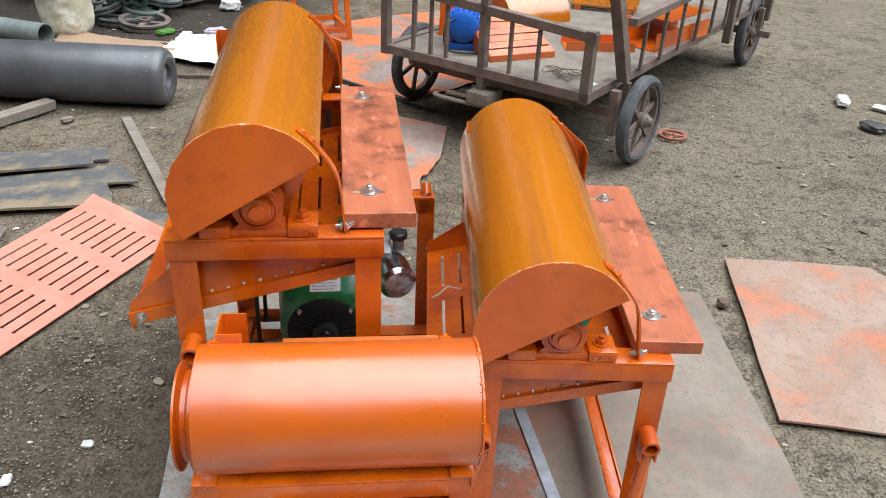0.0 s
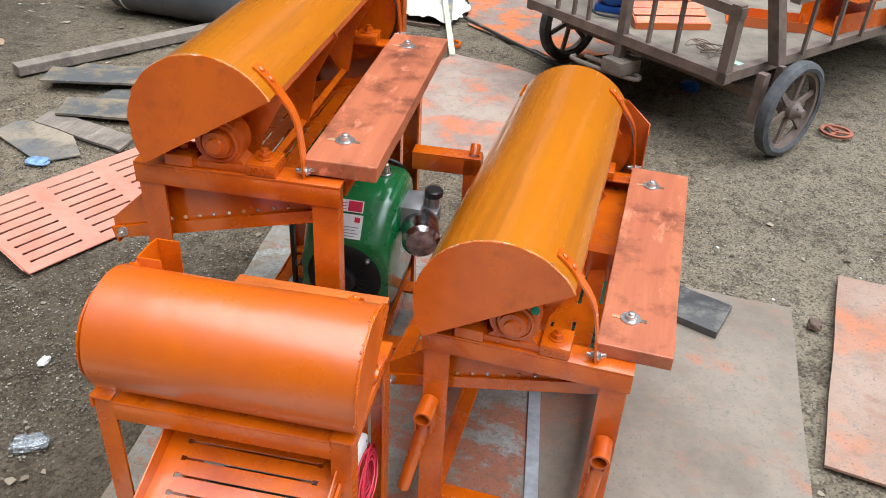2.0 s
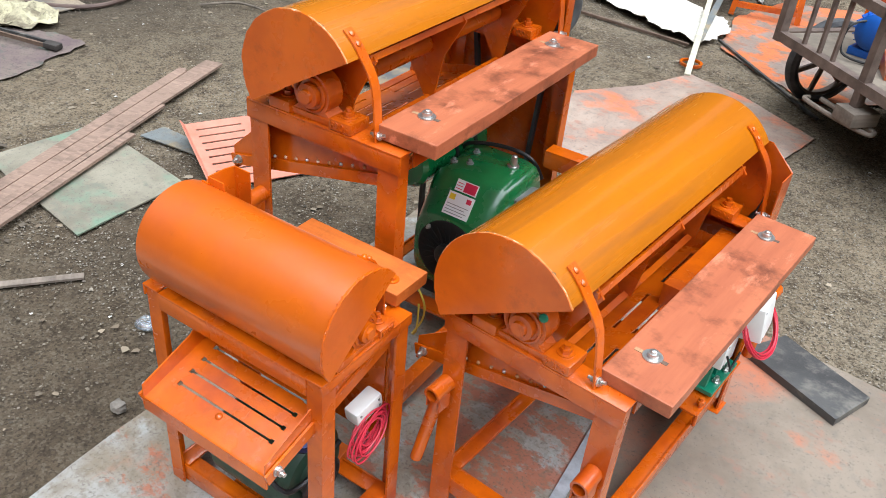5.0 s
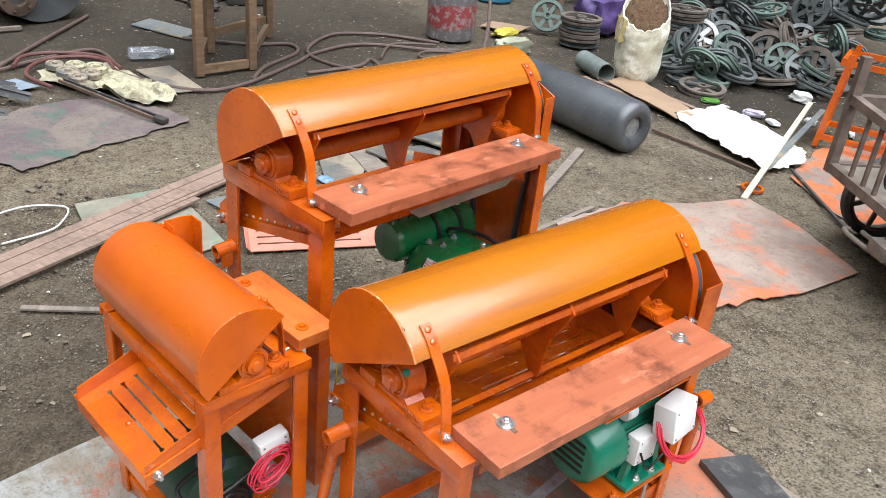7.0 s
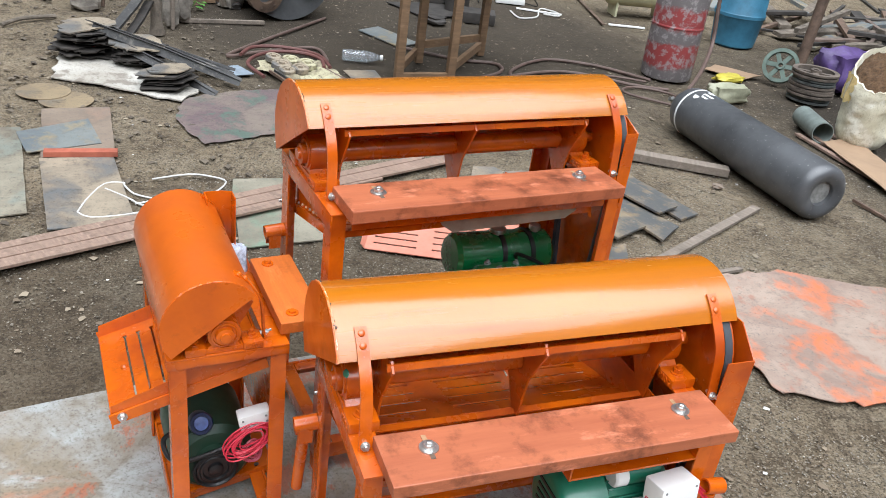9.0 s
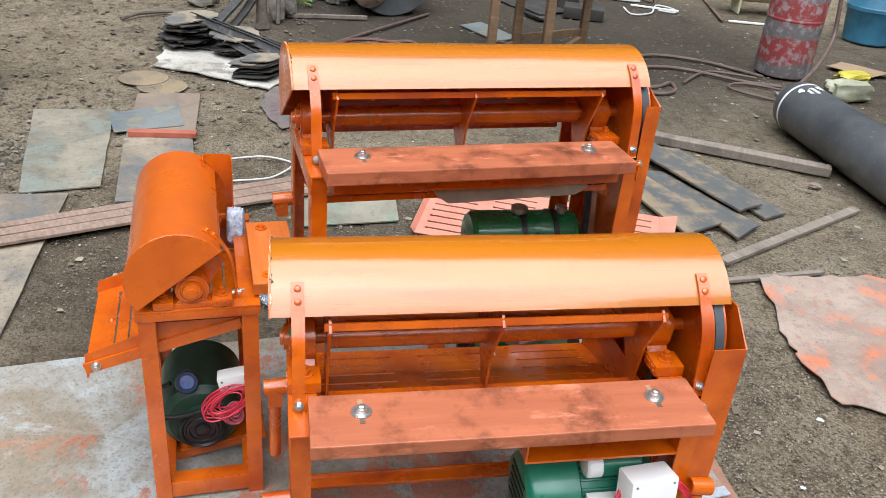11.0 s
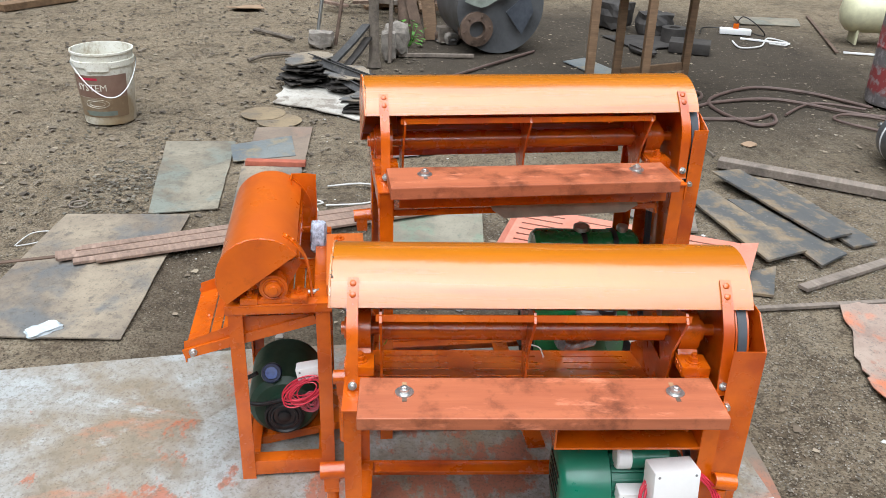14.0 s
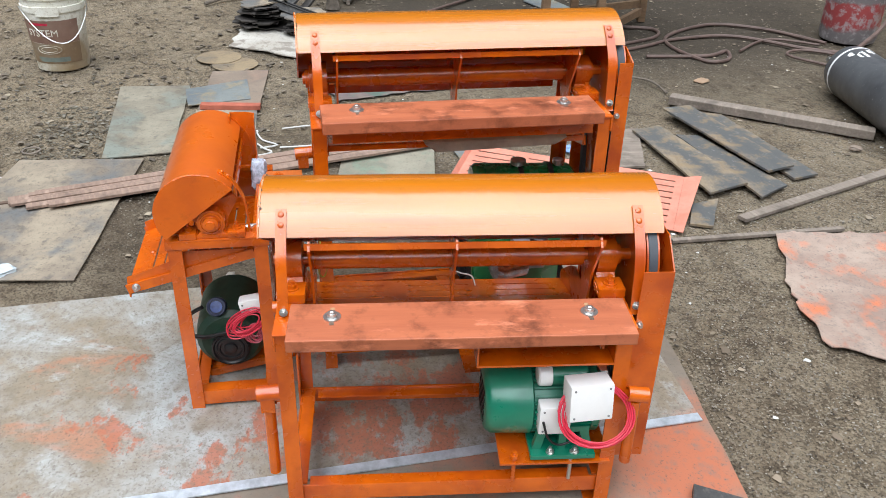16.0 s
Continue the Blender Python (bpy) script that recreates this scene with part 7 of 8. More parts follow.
sack = part("sack", bm, SACKMAT, Y)
bm = bm_new()
bmesh.ops.create_icosphere(bm, subdivisions=4, radius=0.127)
for v in bm.verts:
    lean = (v.co.x * math.cos(A0) + v.co.y * math.sin(A0)) * 0.7
    v.co = Vector((v.co.x, v.co.y, 0.365 + v.co.z * 0.45 - lean)) + Vector((0, 0, 0.026 * noise.noise(v.co * 34)))
part("husk_filling", bm, HUSK, Y, "brown husk filling")
bm = bm_new()
flap = []
for k in range(9):
    a = radians(-150 + 7 * k)
    flap.append([bm.verts.new(((0.146 + 0.012 * math.sin(k * 2 + r)) * math.cos(a), (0.146 + 0.012 * math.sin(k * 2 + r)) * math.sin(a), 0.36 - 0.045 * r + 0.008 * math.sin(k * 3))) for r in range(4)])
for a, b in zip(flap, flap[1:]):
    for r in range(3):
        bm.faces.new((a[r], b[r], b[r + 1], a[r + 1]))
part("torn_flap", bm, plain("frayed_sack", (0.62, 0.48, 0.22), 0.9, vary=0.35), sack, "frayed yellowish torn rim")
for x, y, sx, sy, sz, mt, lb in ((-2.62, 4.85, 0.26, 0.36, 0.22, PURPLE, "purple printed sack behind the pulleys"), (-2.40, 3.82, 0.12, 0.22, 0.09, plain("grey_bag", (0.3, 0.3, 0.21), 0.5), "crumpled grey-green plastic bag")):
    rock("plastic_sack", x, y, sx, sy, sz, mt, lb, "sack", 21)
lay("cardboard", [(-1.746, 3.913), (-1.791, 4.16), (-1.5, 4.07), (-1.165, 3.917), (-1.168, 3.754), (-1.44, 3.82)], 0.014, 0.004, CARDBOARD, "flattened brown cardboard on the soil", "cardboard", 0.006, 0.05, 33, warp=0.012)
for k in range(4):
    bar("wooden_strip", (-1.9, 4.1 - 0.07 * k), (-0.7 + 0.05 * k, 3.98 - 0.06 * k), 0.03, 0.012, 0.0, REDSTRIP, "reddish strip lying by the cardboard", "wooden strip", group="strips by the cardboard")
bar("bamboo_stick", (-0.451, 3.23), (-0.871, 4.435), 0.024, 0.012, 0.0, plain("pale_stick", (0.5, 0.47, 0.36), 0.7), "pale wooden stick lying over the cloth", "stick", 0.1)
bar("steel_strip", (-0.559, 3.552), (-0.8, 4.44), 0.028, 0.006, 0.03, PLATEBLUE, "dark steel strip near the cloth", "steel strip", 0.06)
# small orange frame
Z = thing("tool_stand", "thin orange steel stand standing on the spattered sheet", "frame", pose(-0.66, 4.15, 0.002, 0, 0, 20))
for x in (0, 0.30):
    for y in (0, 0.26):
        bm = bm_new()
        flat_bar(bm, [(x, y, 0), (x + (0.04 if x == 0 else -0.03), y, 0.44)], 0.022, 0.025, (0, 1, 0))
        part("leg", bm, ORANGE, Z, smooth=False)
for z in (0.05, 0.4):
    for a, b in (((0.0, 0, z), (0.30, 0, z)), ((0.0, 0.26, z), (0.30, 0.26, z)), ((0.01, 0, z), (0.01, 0.26, z)), ((0.29, 0, z), (0.29, 0.26, z))):
        bm = bm_new()
        flat_bar(bm, [a, b], 0.025, 0.02, (0, 0, 1))
        part("rail", bm, ORANGE, Z, smooth=False)


# ---- heap of old pulleys ----
def old_pulley(r, w, spokes, mat, label, m):
    Pn = thing("old_pulley", label, "pulley", m, "heap of pulleys")
    bm = bm_new()
    a = [ring(bm, (0, 0, h), Vector((1, 0, 0)), Vector((0, 1, 0)), q, 28) for h, q in ((-w / 2, r * 0.79), (-w / 2, r), (-w / 6, r), (0, r * 0.91), (w / 6, r), (w / 2, r), (w / 2, r * 0.79))]
    for p, q in zip(a, a[1:]):
        skin(bm, p, q)
    skin(bm, a[-1], a[0])
    rim = part("rim", bm, mat, Pn)
    for k in range(spokes):
        t = 2 * math.pi * k / spokes
        bm = bm_new()
        flat_bar(bm, [(r * 0.2 * math.cos(t), r * 0.2 * math.sin(t), 0), (r * 0.86 * math.cos(t), r * 0.86 * math.sin(t), 0)], r * 0.25, w * 0.4, (-math.sin(t), math.cos(t), 0))
        part("spoke", bm, mat, Pn)
    bm = bm_new()
    b = [ring(bm, (0, 0, h), Vector((1, 0, 0)), Vector((0, 1, 0)), q, 16) for h, q in ((-w * 0.6, r * 0.12), (-w * 0.6, r * 0.24), (w * 0.6, r * 0.24), (w * 0.6, r * 0.12))]
    for k in range(4):
        skin(bm, b[k], b[(k + 1) % 4])
    part("hub", bm, mat, Pn)
    return Pn


kinds = [old_pulley(0.12, 0.03, 5, GREYPULLEY, "old grey cast-iron pulley in a heap", pose(-1.59, 4.42, 0.02)),
         old_pulley(0.13, 0.032, 4, RUSTPULLEY, "old rusty brown pulley in a heap", pose(-1.45, 4.36, 0.021, 3, 4, 0)),
         old_pulley(0.105, 0.034, 6, GREENPULLEY, "old grey-green painted pulley in a heap", pose(-1.62, 4.62, 0.021)),
         old_pulley(0.12, 0.028, 6, plain("pale_pulley", (0.4, 0.4, 0.38), 0.5, 0.2), "pale bare-metal pulley in a heap", pose(-1.82, 4.78, 0.17, 58, 8, 30))]
rnd = random.Random(5)
spots = []
for k in range(110):
    # a long bank of pulleys, deeper at the back
    f = rnd.random()
    x = -1.2 - 1.0 * f + rnd.uniform(-0.15, 0.15)
    y = 4.95 + rnd.random() * 1.1 - 0.25 * f
    depth = max(0.0, y - 4.9)
    spots.append((x, y, 0.03 + rnd.random() * 0.42 * min(1, depth * 1.1)))
for k in range(14):
    spots.append((-1.45 - 0.55 * rnd.random(), 4.45 + 0.45 * rnd.random(), 0.03 + 0.05 * rnd.random()))
for k, (x, y, z) in enumerate(spots):
    src = kinds[rnd.choice((0, 0, 1, 0, 2, 2, 0))]
    tilt = rnd.choice((rnd.uniform(-18, 18), rnd.uniform(25, 75)))
    sc = 1.0
    c = copy_thing(src, pose(x, y, z + abs(math.sin(radians(tilt))) * 0.09, tilt, rnd.uniform(-15, 15), rnd.uniform(0, 360)))
for x, y, z, rx, rz, kk in ((-1.22, 5.06, 0.12, 78, 15, 1), (-1.38, 5.02, 0.13, 62, 30, 2), (-1.55, 5.12, 0.13, 70, 8, 1), (-1.1, 5.2, 0.13, 70, 40, 0), (-2.75, 4.45, 0.11, 65, 40, 2)):
    copy_thing(kinds[kk], pose(x, y, z, rx, 0, rz))
for n_, (x, y) in ((5, (-2.44, 4.42)), (9, (-1.95, 4.78))):
    for k in range(n_):
        copy_thing(kinds[1 if k % 3 else 0], pose(x + rnd.uniform(-0.008, 0.008), y + rnd.uniform(-0.008, 0.008), 0.018 + 0.036 * k, rnd.uniform(-2, 2), 0, rnd.uniform(0, 60)))

# ---- small things ----
old_pulley(0.055, 0.008, 3, plain("rust_red_iron", (0.3, 0.1, 0.06), 0.8, vary=0.4), "small rusty handwheel lying on the soil", pose(0.991, 3.04, 0.008))
bm = bm_new()
a = [ring(bm, (0, 0, h), Vector((1, 0, 0)), Vector((0, 1, 0)), q, 28) for h, q in ((0, 0.036), (0, 0.046), (0.01, 0.046), (0.01, 0.036))]
for k in range(4):
    skin(bm, a[k], a[(k + 1) % 4])
solo("orange_ring", bm, ORANGE, "small orange plastic ring on the soil", "ring", pose(-0.5, 3.37, 0))
for k, (x, y, sx, sy, sz, mt, nm, lb) in enumerate((
        (-0.63, 1.251, 0.022, 0.018, 0.008, PAPER, "paper_scrap", "scrap of white paper on the soil"), (-0.614, 0.944, 0.06, 0.03, 0.02, CLEAR, "plastic_wrapper", "crumpled clear plastic wrapper on the soil"),
        (1.875, 3.528, 0.11, 0.05, 0.03, PAPER, "paper_scrap", "crumpled white rag on the soil"), (1.864, 3.204, 0.1, 0.07, 0.03, BLACKBOARD, "dark_rag", "small dark rag on the soil"), (2.02, 3.456, 0.07, 0.05, 0.02, PAPER, "paper_scrap", "torn paper on the soil"),
        (-0.745, 1.148, 0.018, 0.028, 0.008, PAPER, "paper_scrap", "scrap of pale paper on the soil"), (-0.487, 0.128, 0.05, 0.085, 0.02, plain("bluish_paper", (0.47, 0.53, 0.56), 0.7), "paper_scrap", "crumpled white paper on a steel plate"),
        (-1.19, 4.175, 0.06, 0.05, 0.03, PAPER, "paper_scrap", "white litter on the soil"), (-1.067, 4.276, 0.05, 0.1, 0.03, plain("lilac_wrapper", (0.45, 0.4, 0.5), 0.5), "plastic_wrapper", "lilac wrapper on the soil"), (-0.945, 4.257, 0.08, 0.05, 0.02, PAPER, "paper_scrap", "white litter by the cloth"),
        (-1.10, 4.79, 0.1, 0.08, 0.05, PAPER, "paper_scrap", "crumpled white paper by the pulleys"), (-1.314, 4.25, 0.09, 0.05, 0.02, LEAF, "leaf", "green leaf on the soil"), (-0.85, 4.45, 0.05, 0.05, 0.03, PAPER, "paper_scrap", "bit of white foam on the soil"), (-0.68, 4.55, 0.2, 0.025, 0.015, PAPER, "paper_scrap", "strip of white foam on the soil"),
        (0.483, 3.270, 0.06, 0.06, 0.03, BLUE, "plastic_bag", "crumpled blue plastic bag under the cart"), (-2.78, 4.12, 0.1, 0.2, 0.04, YELLOW, "yellow_bag", "yellow plastic bag behind the cylinder"),
        (-1.33, 2.99, 0.04, 0.032, 0.016, REDPLATE, "brick_chip", "small red brick chip on the soil"), (-1.34, 1.884, 0.045, 0.06, 0.012, plain("frayed_blue", (0.16, 0.26, 0.4), 0.6, vary=0.6, scale=50), "plastic_scrap", "frayed blue plastic scrap on the soil"), (-2.14, 2.66, 0.07, 0.05, 0.01, CARDBOARD, "cardboard_scrap", "small square of cardboard on the soil"))):
    rock(nm, x, y, sx, sy, sz, mt, lb, "litter", 50 + k, 37 * k)
# blue and white rag hung on the small machine
rock("rag", 0, 0, 0.036, 0.032, 0.066, plain("blue_white_rag", (0.45, 0.5, 0.62), 0.7, vary=0.7, scale=90), "bunched pale blue rag hanging on the small machine", "rag", 77).matrix_basis = pose(-0.186, 0.905, 0.4, 0, -14, 0)
# yellow-green wire end below the small machine's plank
bm = bm_new()
sweep(bm, smooth_path([(0.0, 0.0, 0.03), (0.012, 0.004, 0.0), (0.004, 0.012, -0.04), (-0.008, 0.004, -0.07), (0.006, -0.004, -0.05), (0.004, 0.0, 0.0)]), 0.0018, 6)
solo("wire", bm, YELLOW, "thin yellow-green wire hanging below the small machine's plank", "wire", pose(0.014, 1.049, 0.355))
# thin wire on the low machine's tray
bm = bm_new()
sweep(bm, smooth_path([(0, 0, 0), (0.015, 0.01, 0.004), (0.03, 0.03, 0.006), (0.055, 0.035, 0.0)]), 0.0015, 6)
solo("wire", bm, PAPER, "short pale wire twisted on the tray bolt", "wire", pose(0.045, 1.33, 0.318))

# heap of timber scraps, leaning planks and stones behind the post
rnd = random.Random(14)
for k in range(26):
    x, y = -5.25 + rnd.uniform(-0.25, 0.3), 0.35 + 0.85 * rnd.random()
    a = rnd.uniform(-0.5, 0.5) + (1.57 if k % 3 else 0.4)
    ln = rnd.uniform(0.25, 0.6)
    bar("scrap_timber", (x, y), (x + ln * math.cos(a), y + ln * math.sin(a)), rnd.uniform(0.03, 0.07), rnd.uniform(0.02, 0.04), 0.022 * (k // 3), rnd.choice((TIMBER, FRAMEWOOD, REDSTRIP)), "short length of old timber in a heap", "timber", rnd.uniform(-0.02, 0.05), "heap of scrap timber")
for p0, p1, w, mt, lb in (((-4.12, 1.17, 0.0), (-4.3, 1.0, 0.62), 0.07, RUST, "rusty brown plank leaning in the scrap"), ((-4.2, 1.25, 0.0), (-4.38, 1.16, 0.6), 0.09, FRAMEWOOD, "brown plank leaning in the scrap"), ((-4.3, 1.1, 0.0), (-4.5, 1.02, 0.5), 0.06, TIMBER, "grey plank leaning in the scrap"), ((-3.1, 0.68, 0.1), (-3.44, 0.85, 0.24), 0.05, BLACKBOARD, "black plank leaning on the post"), ((-3.12, 0.74, 0.06), (-3.42, 0.86, 0.17), 0.045, BLACKSLAB, "charred plank leaning on the post")):
    a, b = Vector(p0), Vector(p1)
    bm = bm_new()
    flat_bar(bm, [a - a, (b - a) * 0.5 + Vector((0.004, 0.006, 0)), b - a], w, 0.014, (0.25, 0.95, 0.1))
    solo("leaning_plank", bm, mt, lb, "plank", pose(*a), "planks leaning by the post", smooth=False)
for k in range(16):
    rock("rubble", -4.25 + rnd.uniform(-0.15, 0.15), 1.3 + rnd.uniform(-0.12, 0.14), rnd.uniform(0.05, 0.12), rnd.uniform(0.05, 0.12), rnd.uniform(0.03, 0.08), rnd.choice((STONE, RUST, BLACKSLAB)), "broken stone in a small heap", "rubble", 90 + k, 40 * k, "heap of rubble")
bar("steel_rod", (-3.70, 1.03), (-3.72, 1.5), 0.022, 0.02, 0.0, TIMBER, "thin pole lying between post and drum", "pole")
bar("steel_strip", (-0.80, -0.4), (-1.02, 0.34), 0.016, 0.004, 0.0042, RUST, "thin drilled dark strip lying over the plate", "steel strip")
for pts, r, mt, nm, lb in (([(-3.021, 1.276), (-3.158, 1.352), (-3.184, 1.481), (-3.116, 1.617), (-3.009, 1.687), (-2.829, 1.694)], 0.0095, REDHOSE, "hose", "reddish hose coiled round the sacking"),
                      ([(-2.66, 1.337), (-2.861, 1.289), (-3.018, 1.362), (-3.091, 1.484), (-3.068, 1.606), (-2.963, 1.676), (-2.82, 1.66)], 0.0095, REDHOSE, "hose", "inner loop of reddish hose on the sacking"),
                      ([(-1.004, -0.165), (-1.103, -0.144), (-1.111, -0.049), (-1.035, -0.099), (-1.0, -0.16)], 0.0022, PAPER, "cord", "thin white cord beside the plate"),
                      ([(-1.344 + 0.03 * math.cos(a * 0.7), -0.083 + 0.03 * math.sin(a * 0.7)) for a in range(10)], 0.003, TIMBER, "wire_ring", "small ring of wire on the soil")):
    bm = bm_new()
    o = Vector((*pts[0], 0))
    sweep(bm, smooth_path([Vector((x, y, r + (0.012 if r > 0.009 else 0))) - o for x, y in pts], 6), r, 8)
    solo(nm, bm, mt, lb, nm.replace("_", " "), pose(o.x, o.y, -0.002))
LV = thing("steel_lever", "old dark double-bar steel lever lying on the sacking", "lever", pose(-2.654, 1.375, 0.05))
d = Vector((0.543, 0.212, -0.03))
for q in (-0.013, 0.013):
    bm = bm_new()
    flat_bar(bm, [Vector((0.36 * q, -0.93 * q, 0)) + d * f for f in (0, 0.5, 1)], 0.009, 0.014, (0.36, -0.93, 0))
    part("bar", bm, BLACKBOARD if q < 0 else RUST, LV, smooth=False)
bm = bm_new()
box(bm, (-0.03, -0.018, -0.01), (0.026, 0.018, 0.01), 0.004, Matrix.Translation(d) @ pose(0, 0, 0, 0, 3, 21))
part("end_block", bm, BLACKSLAB, LV)
for k, (x, y, r) in enumerate(((-2.86, 1.5, 0.045), (-2.78, 1.44, 0.05), (-2.72, 1.52, 0.042), (-2.8, 1.57, 0.05), (-2.68, 1.45, 0.04), (-2.9, 1.42, 0.04))):
    bm = bm_new()
    lathe(bm, (0, 0, 0), (0.1, 0.05, 1), [(0, r), (0.022, r), (0.026, r * 0.9), (0.026, r * 0.62), (0.02, r * 0.58), (0.02, r * 0.3), (0.03, r * 0.28)], 22)
    solo("flange_disc", bm, PLATEDARK if k % 3 else SACKING, "dusty round flange on the sacking", "flange", pose(x, y, 0.03), "flanges on the sacking")

# blue barrel and dark junk beyond the red cylinder
U = thing("plastic_barrel", "blue plastic barrel behind the red cylinder", "barrel", pose(-3.66, 4.8, 0))
bm = bm_new()
lathe(bm, (0, 0, 0), (0, 0, 1), [(0, 0.14), (0.01, 0.15), (0.2, 0.17), (0.21, 0.178), (0.23, 0.178), (0.24, 0.17), (0.42, 0.165), (0.46, 0.15)], 32)
part("barrel_body", bm, plain("blue_barrel_plastic", (0.04, 0.17, 0.27), 0.5, vary=0.35, scale=6), U)
bm = bm_new()
lathe(bm, (0, 0, 0.46), (0, 0, 1), [(0, 0.155), (0.02, 0.155), (0.024, 0.14)], 32)
part("lid", bm, plain("blue_lid_plastic", (0.05, 0.2, 0.34), 0.5), U)
rnd = random.Random(33)
for k in range(46):
    x, y = -3.6 + 1.5 * rnd.random() ** 1.3, 5.15 + 1.6 * rnd.random()
    if y < 5.4 and x > -2.6:
        continue
    a = rnd.uniform(-0.9, 0.9) + (2.2 if k % 3 else 0.3)
    ln = rnd.uniform(0.3, 0.9)
    bar("junk_bar", (x, y), (x + ln * math.cos(a), y + ln * math.sin(a)), rnd.uniform(0.025, 0.09), rnd.uniform(0.015, 0.04), 0.012 * (k // 3), rnd.choice((RUST, BLACKSLAB, BLACKSLAB, CARTIRON, BARK)), "old bar or board in a dark junk heap", "scrap", rnd.uniform(-0.01, 0.12), "junk heap behind the barrel")
lay("cardboard", [(-2.98, 4.08), (-3.1, 4.25), (-2.85, 4.42), (-2.78, 4.22)], 0.004, 0.004, CARDBOARD, "brown cardboard scrap beside the red cylinder", "cardboard", 0.004, 0.05, 91, warp=0.02)

bm = bm_new()
o = Vector((-2.14, 3.34, 0))
sweep(bm, smooth_path([Vector(p) - o for p in ((-2.14, 3.34, 0.09), (-2.2, 3.4, 0.13), (-2.42, 3.62, 0.16), (-2.64, 3.82, 0.24), (-2.7, 3.85, 0.4), (-2.74, 3.84, 0.62), (-2.82, 3.78, 0.8), (-2.86, 3.72, 0.82))], 8), 0.011, 8)
solo("hose", bm, HOSE, "grey-brown rubber hose from the lying cylinder up the red one", "hose", pose(*o))
bm = bm_new()
cyl(bm, (0, 0, 0), (-0.06, 0.12, 1.1), 0.036, 12)
solo("leaning_pole", bm, RUST, "thick dark rusty post leaning in the junk", "pole", pose(-3.15, 4.98, -0.004))
rnd = random.Random(37)
for k in range(70):
    x, y = -4.6 + 1.5 * rnd.random(), 5.2 + 2.4 * rnd.random()
    a = rnd.uniform(0, 3.14)
    ln = rnd.uniform(0.3, 1.0)
    bar("junk_bar", (x, y), (x + ln * math.cos(a), y + ln * math.sin(a)), rnd.uniform(0.03, 0.12), rnd.uniform(0.012, 0.04), 0.003 * (k // 2), rnd.choice((RUST, BLACKSLAB, BLACKSLAB, CARTIRON, BARK, PLATEBLUE)), "old bar or board in a dark junk heap", "scrap", rnd.uniform(0.0, 0.12), "junk heap behind the barrel")

# low orange frame far back in the yard
FR = thing("trestle", "low orange steel trestle standing far back in the yard", "trestle", pose(-6.05, -0.57, 0))
FW = 0.68
for k in (0.0, 1.0):
    for q in (0.0, -0.3):
        bm = bm_new()
        flat_bar(bm, [(q, FW * k, 0), (q, FW * k, 0.28)], 0.035, 0.035, (1, 0, 0))
        part("leg", bm, ORANGE, FR, smooth=False)
for z in (0.04, 0.26):
    for p0, p1 in (((0, 0, z), (0, FW, z)), ((-0.3, 0, z), (-0.3, FW, z)), ((0, 0, z), (-0.3, 0, z)), ((0, FW, z), (-0.3, FW, z))):
        bm = bm_new()
        flat_bar(bm, [p0, p1], 0.035, 0.02, (0, 0, 1))
        part("rail", bm, ORANGE, FR, smooth=False)

# weed, bottle, twigs and branches
bm = bm_new()
rnd = random.Random(8)
for k in range(46):
    a, h, q = rnd.uniform(0, 6.28), rnd.uniform(0.02, 0.16), rnd.uniform(0.02, 0.09)
    c = Vector((q * math.cos(a), q * math.sin(a), h))
    d = Vector((math.cos(a + rnd.uniform(-1, 1)), math.sin(a + rnd.uniform(-1, 1)), rnd.uniform(-0.5, 0.5))).normalized()
    w = d.cross(Vector((0, 0, 1))).normalized()
    ln = rnd.uniform(0.025, 0.05)
    vs = [bm.verts.new(c), bm.verts.new(c + d * ln * 0.5 + w * ln * 0.3), bm.verts.new(c + d * ln - Vector((0, 0, ln * 0.2))), bm.verts.new(c + d * ln * 0.5 - w * ln * 0.3)]
    bm.faces.new(vs)
    if k % 4 == 0:
        cyl(bm, (0, 0, -0.004), c, 0.002, 5)
solo("weed", bm, LEAF, "small green leafy weed growing by the scrap", "plant", pose(-4.0, 1.1, 0), smooth=False)
B = thing("plastic_bottle", "clear crumpled plastic bottle lying on the soil", "bottle", pose(-3.02, 1.8, 0.032, 0, 0, 78))
bm = bm_new()
lathe(bm, (0, 0, 0), (1, 0, 0), [(0.004, 0.012), (0, 0.022), (0.006, 0.03), (0.05, 0.031), (0.06, 0.028), (0.07, 0.031), (0.13, 0.031), (0.17, 0.022), (0.19, 0.013), (0.2, 0.0125)], 20)
part("bottle_body", bm, CLEAR, B)
bm = bm_new()
lathe(bm, (0.2, 0, 0), (1, 0, 0), [(0, 0.0145), (0.014, 0.0145), (0.016, 0.012)], 16)
part("cap", bm, WHITE, B, "white cap")
for pts, r in (([(-4.35, 0.04), (-4.26, 0.1), (-4.18, 0.24), (-4.03, 0.35)], 0.013), ([(-3.48, 0.15), (-3.58, 0.24), (-3.69, 0.39)], 0.011), ([(-2.2, 2.28), (-2.1, 2.4), (-1.96, 2.44)], 0.005)):
    bm = bm_new()
    o = Vector((*pts[0], 0))
    sweep(bm, smooth_path([Vector((x, y, r * 0.8 + 0.01 * (k % 2))) - o for k, (x, y) in enumerate(pts)], 5), r, 7)
    solo("twig", bm, BARK, "crooked dark twig lying on the soil", "twig", pose(o.x, o.y, 0), "twigs")
bar("timber_beam", (-4.83, -1.87), (-5.34, -1.53), 0.12, 0.05, 0.0, FRAMEWOOD, "brown timber lying at the yard's edge", "timber")
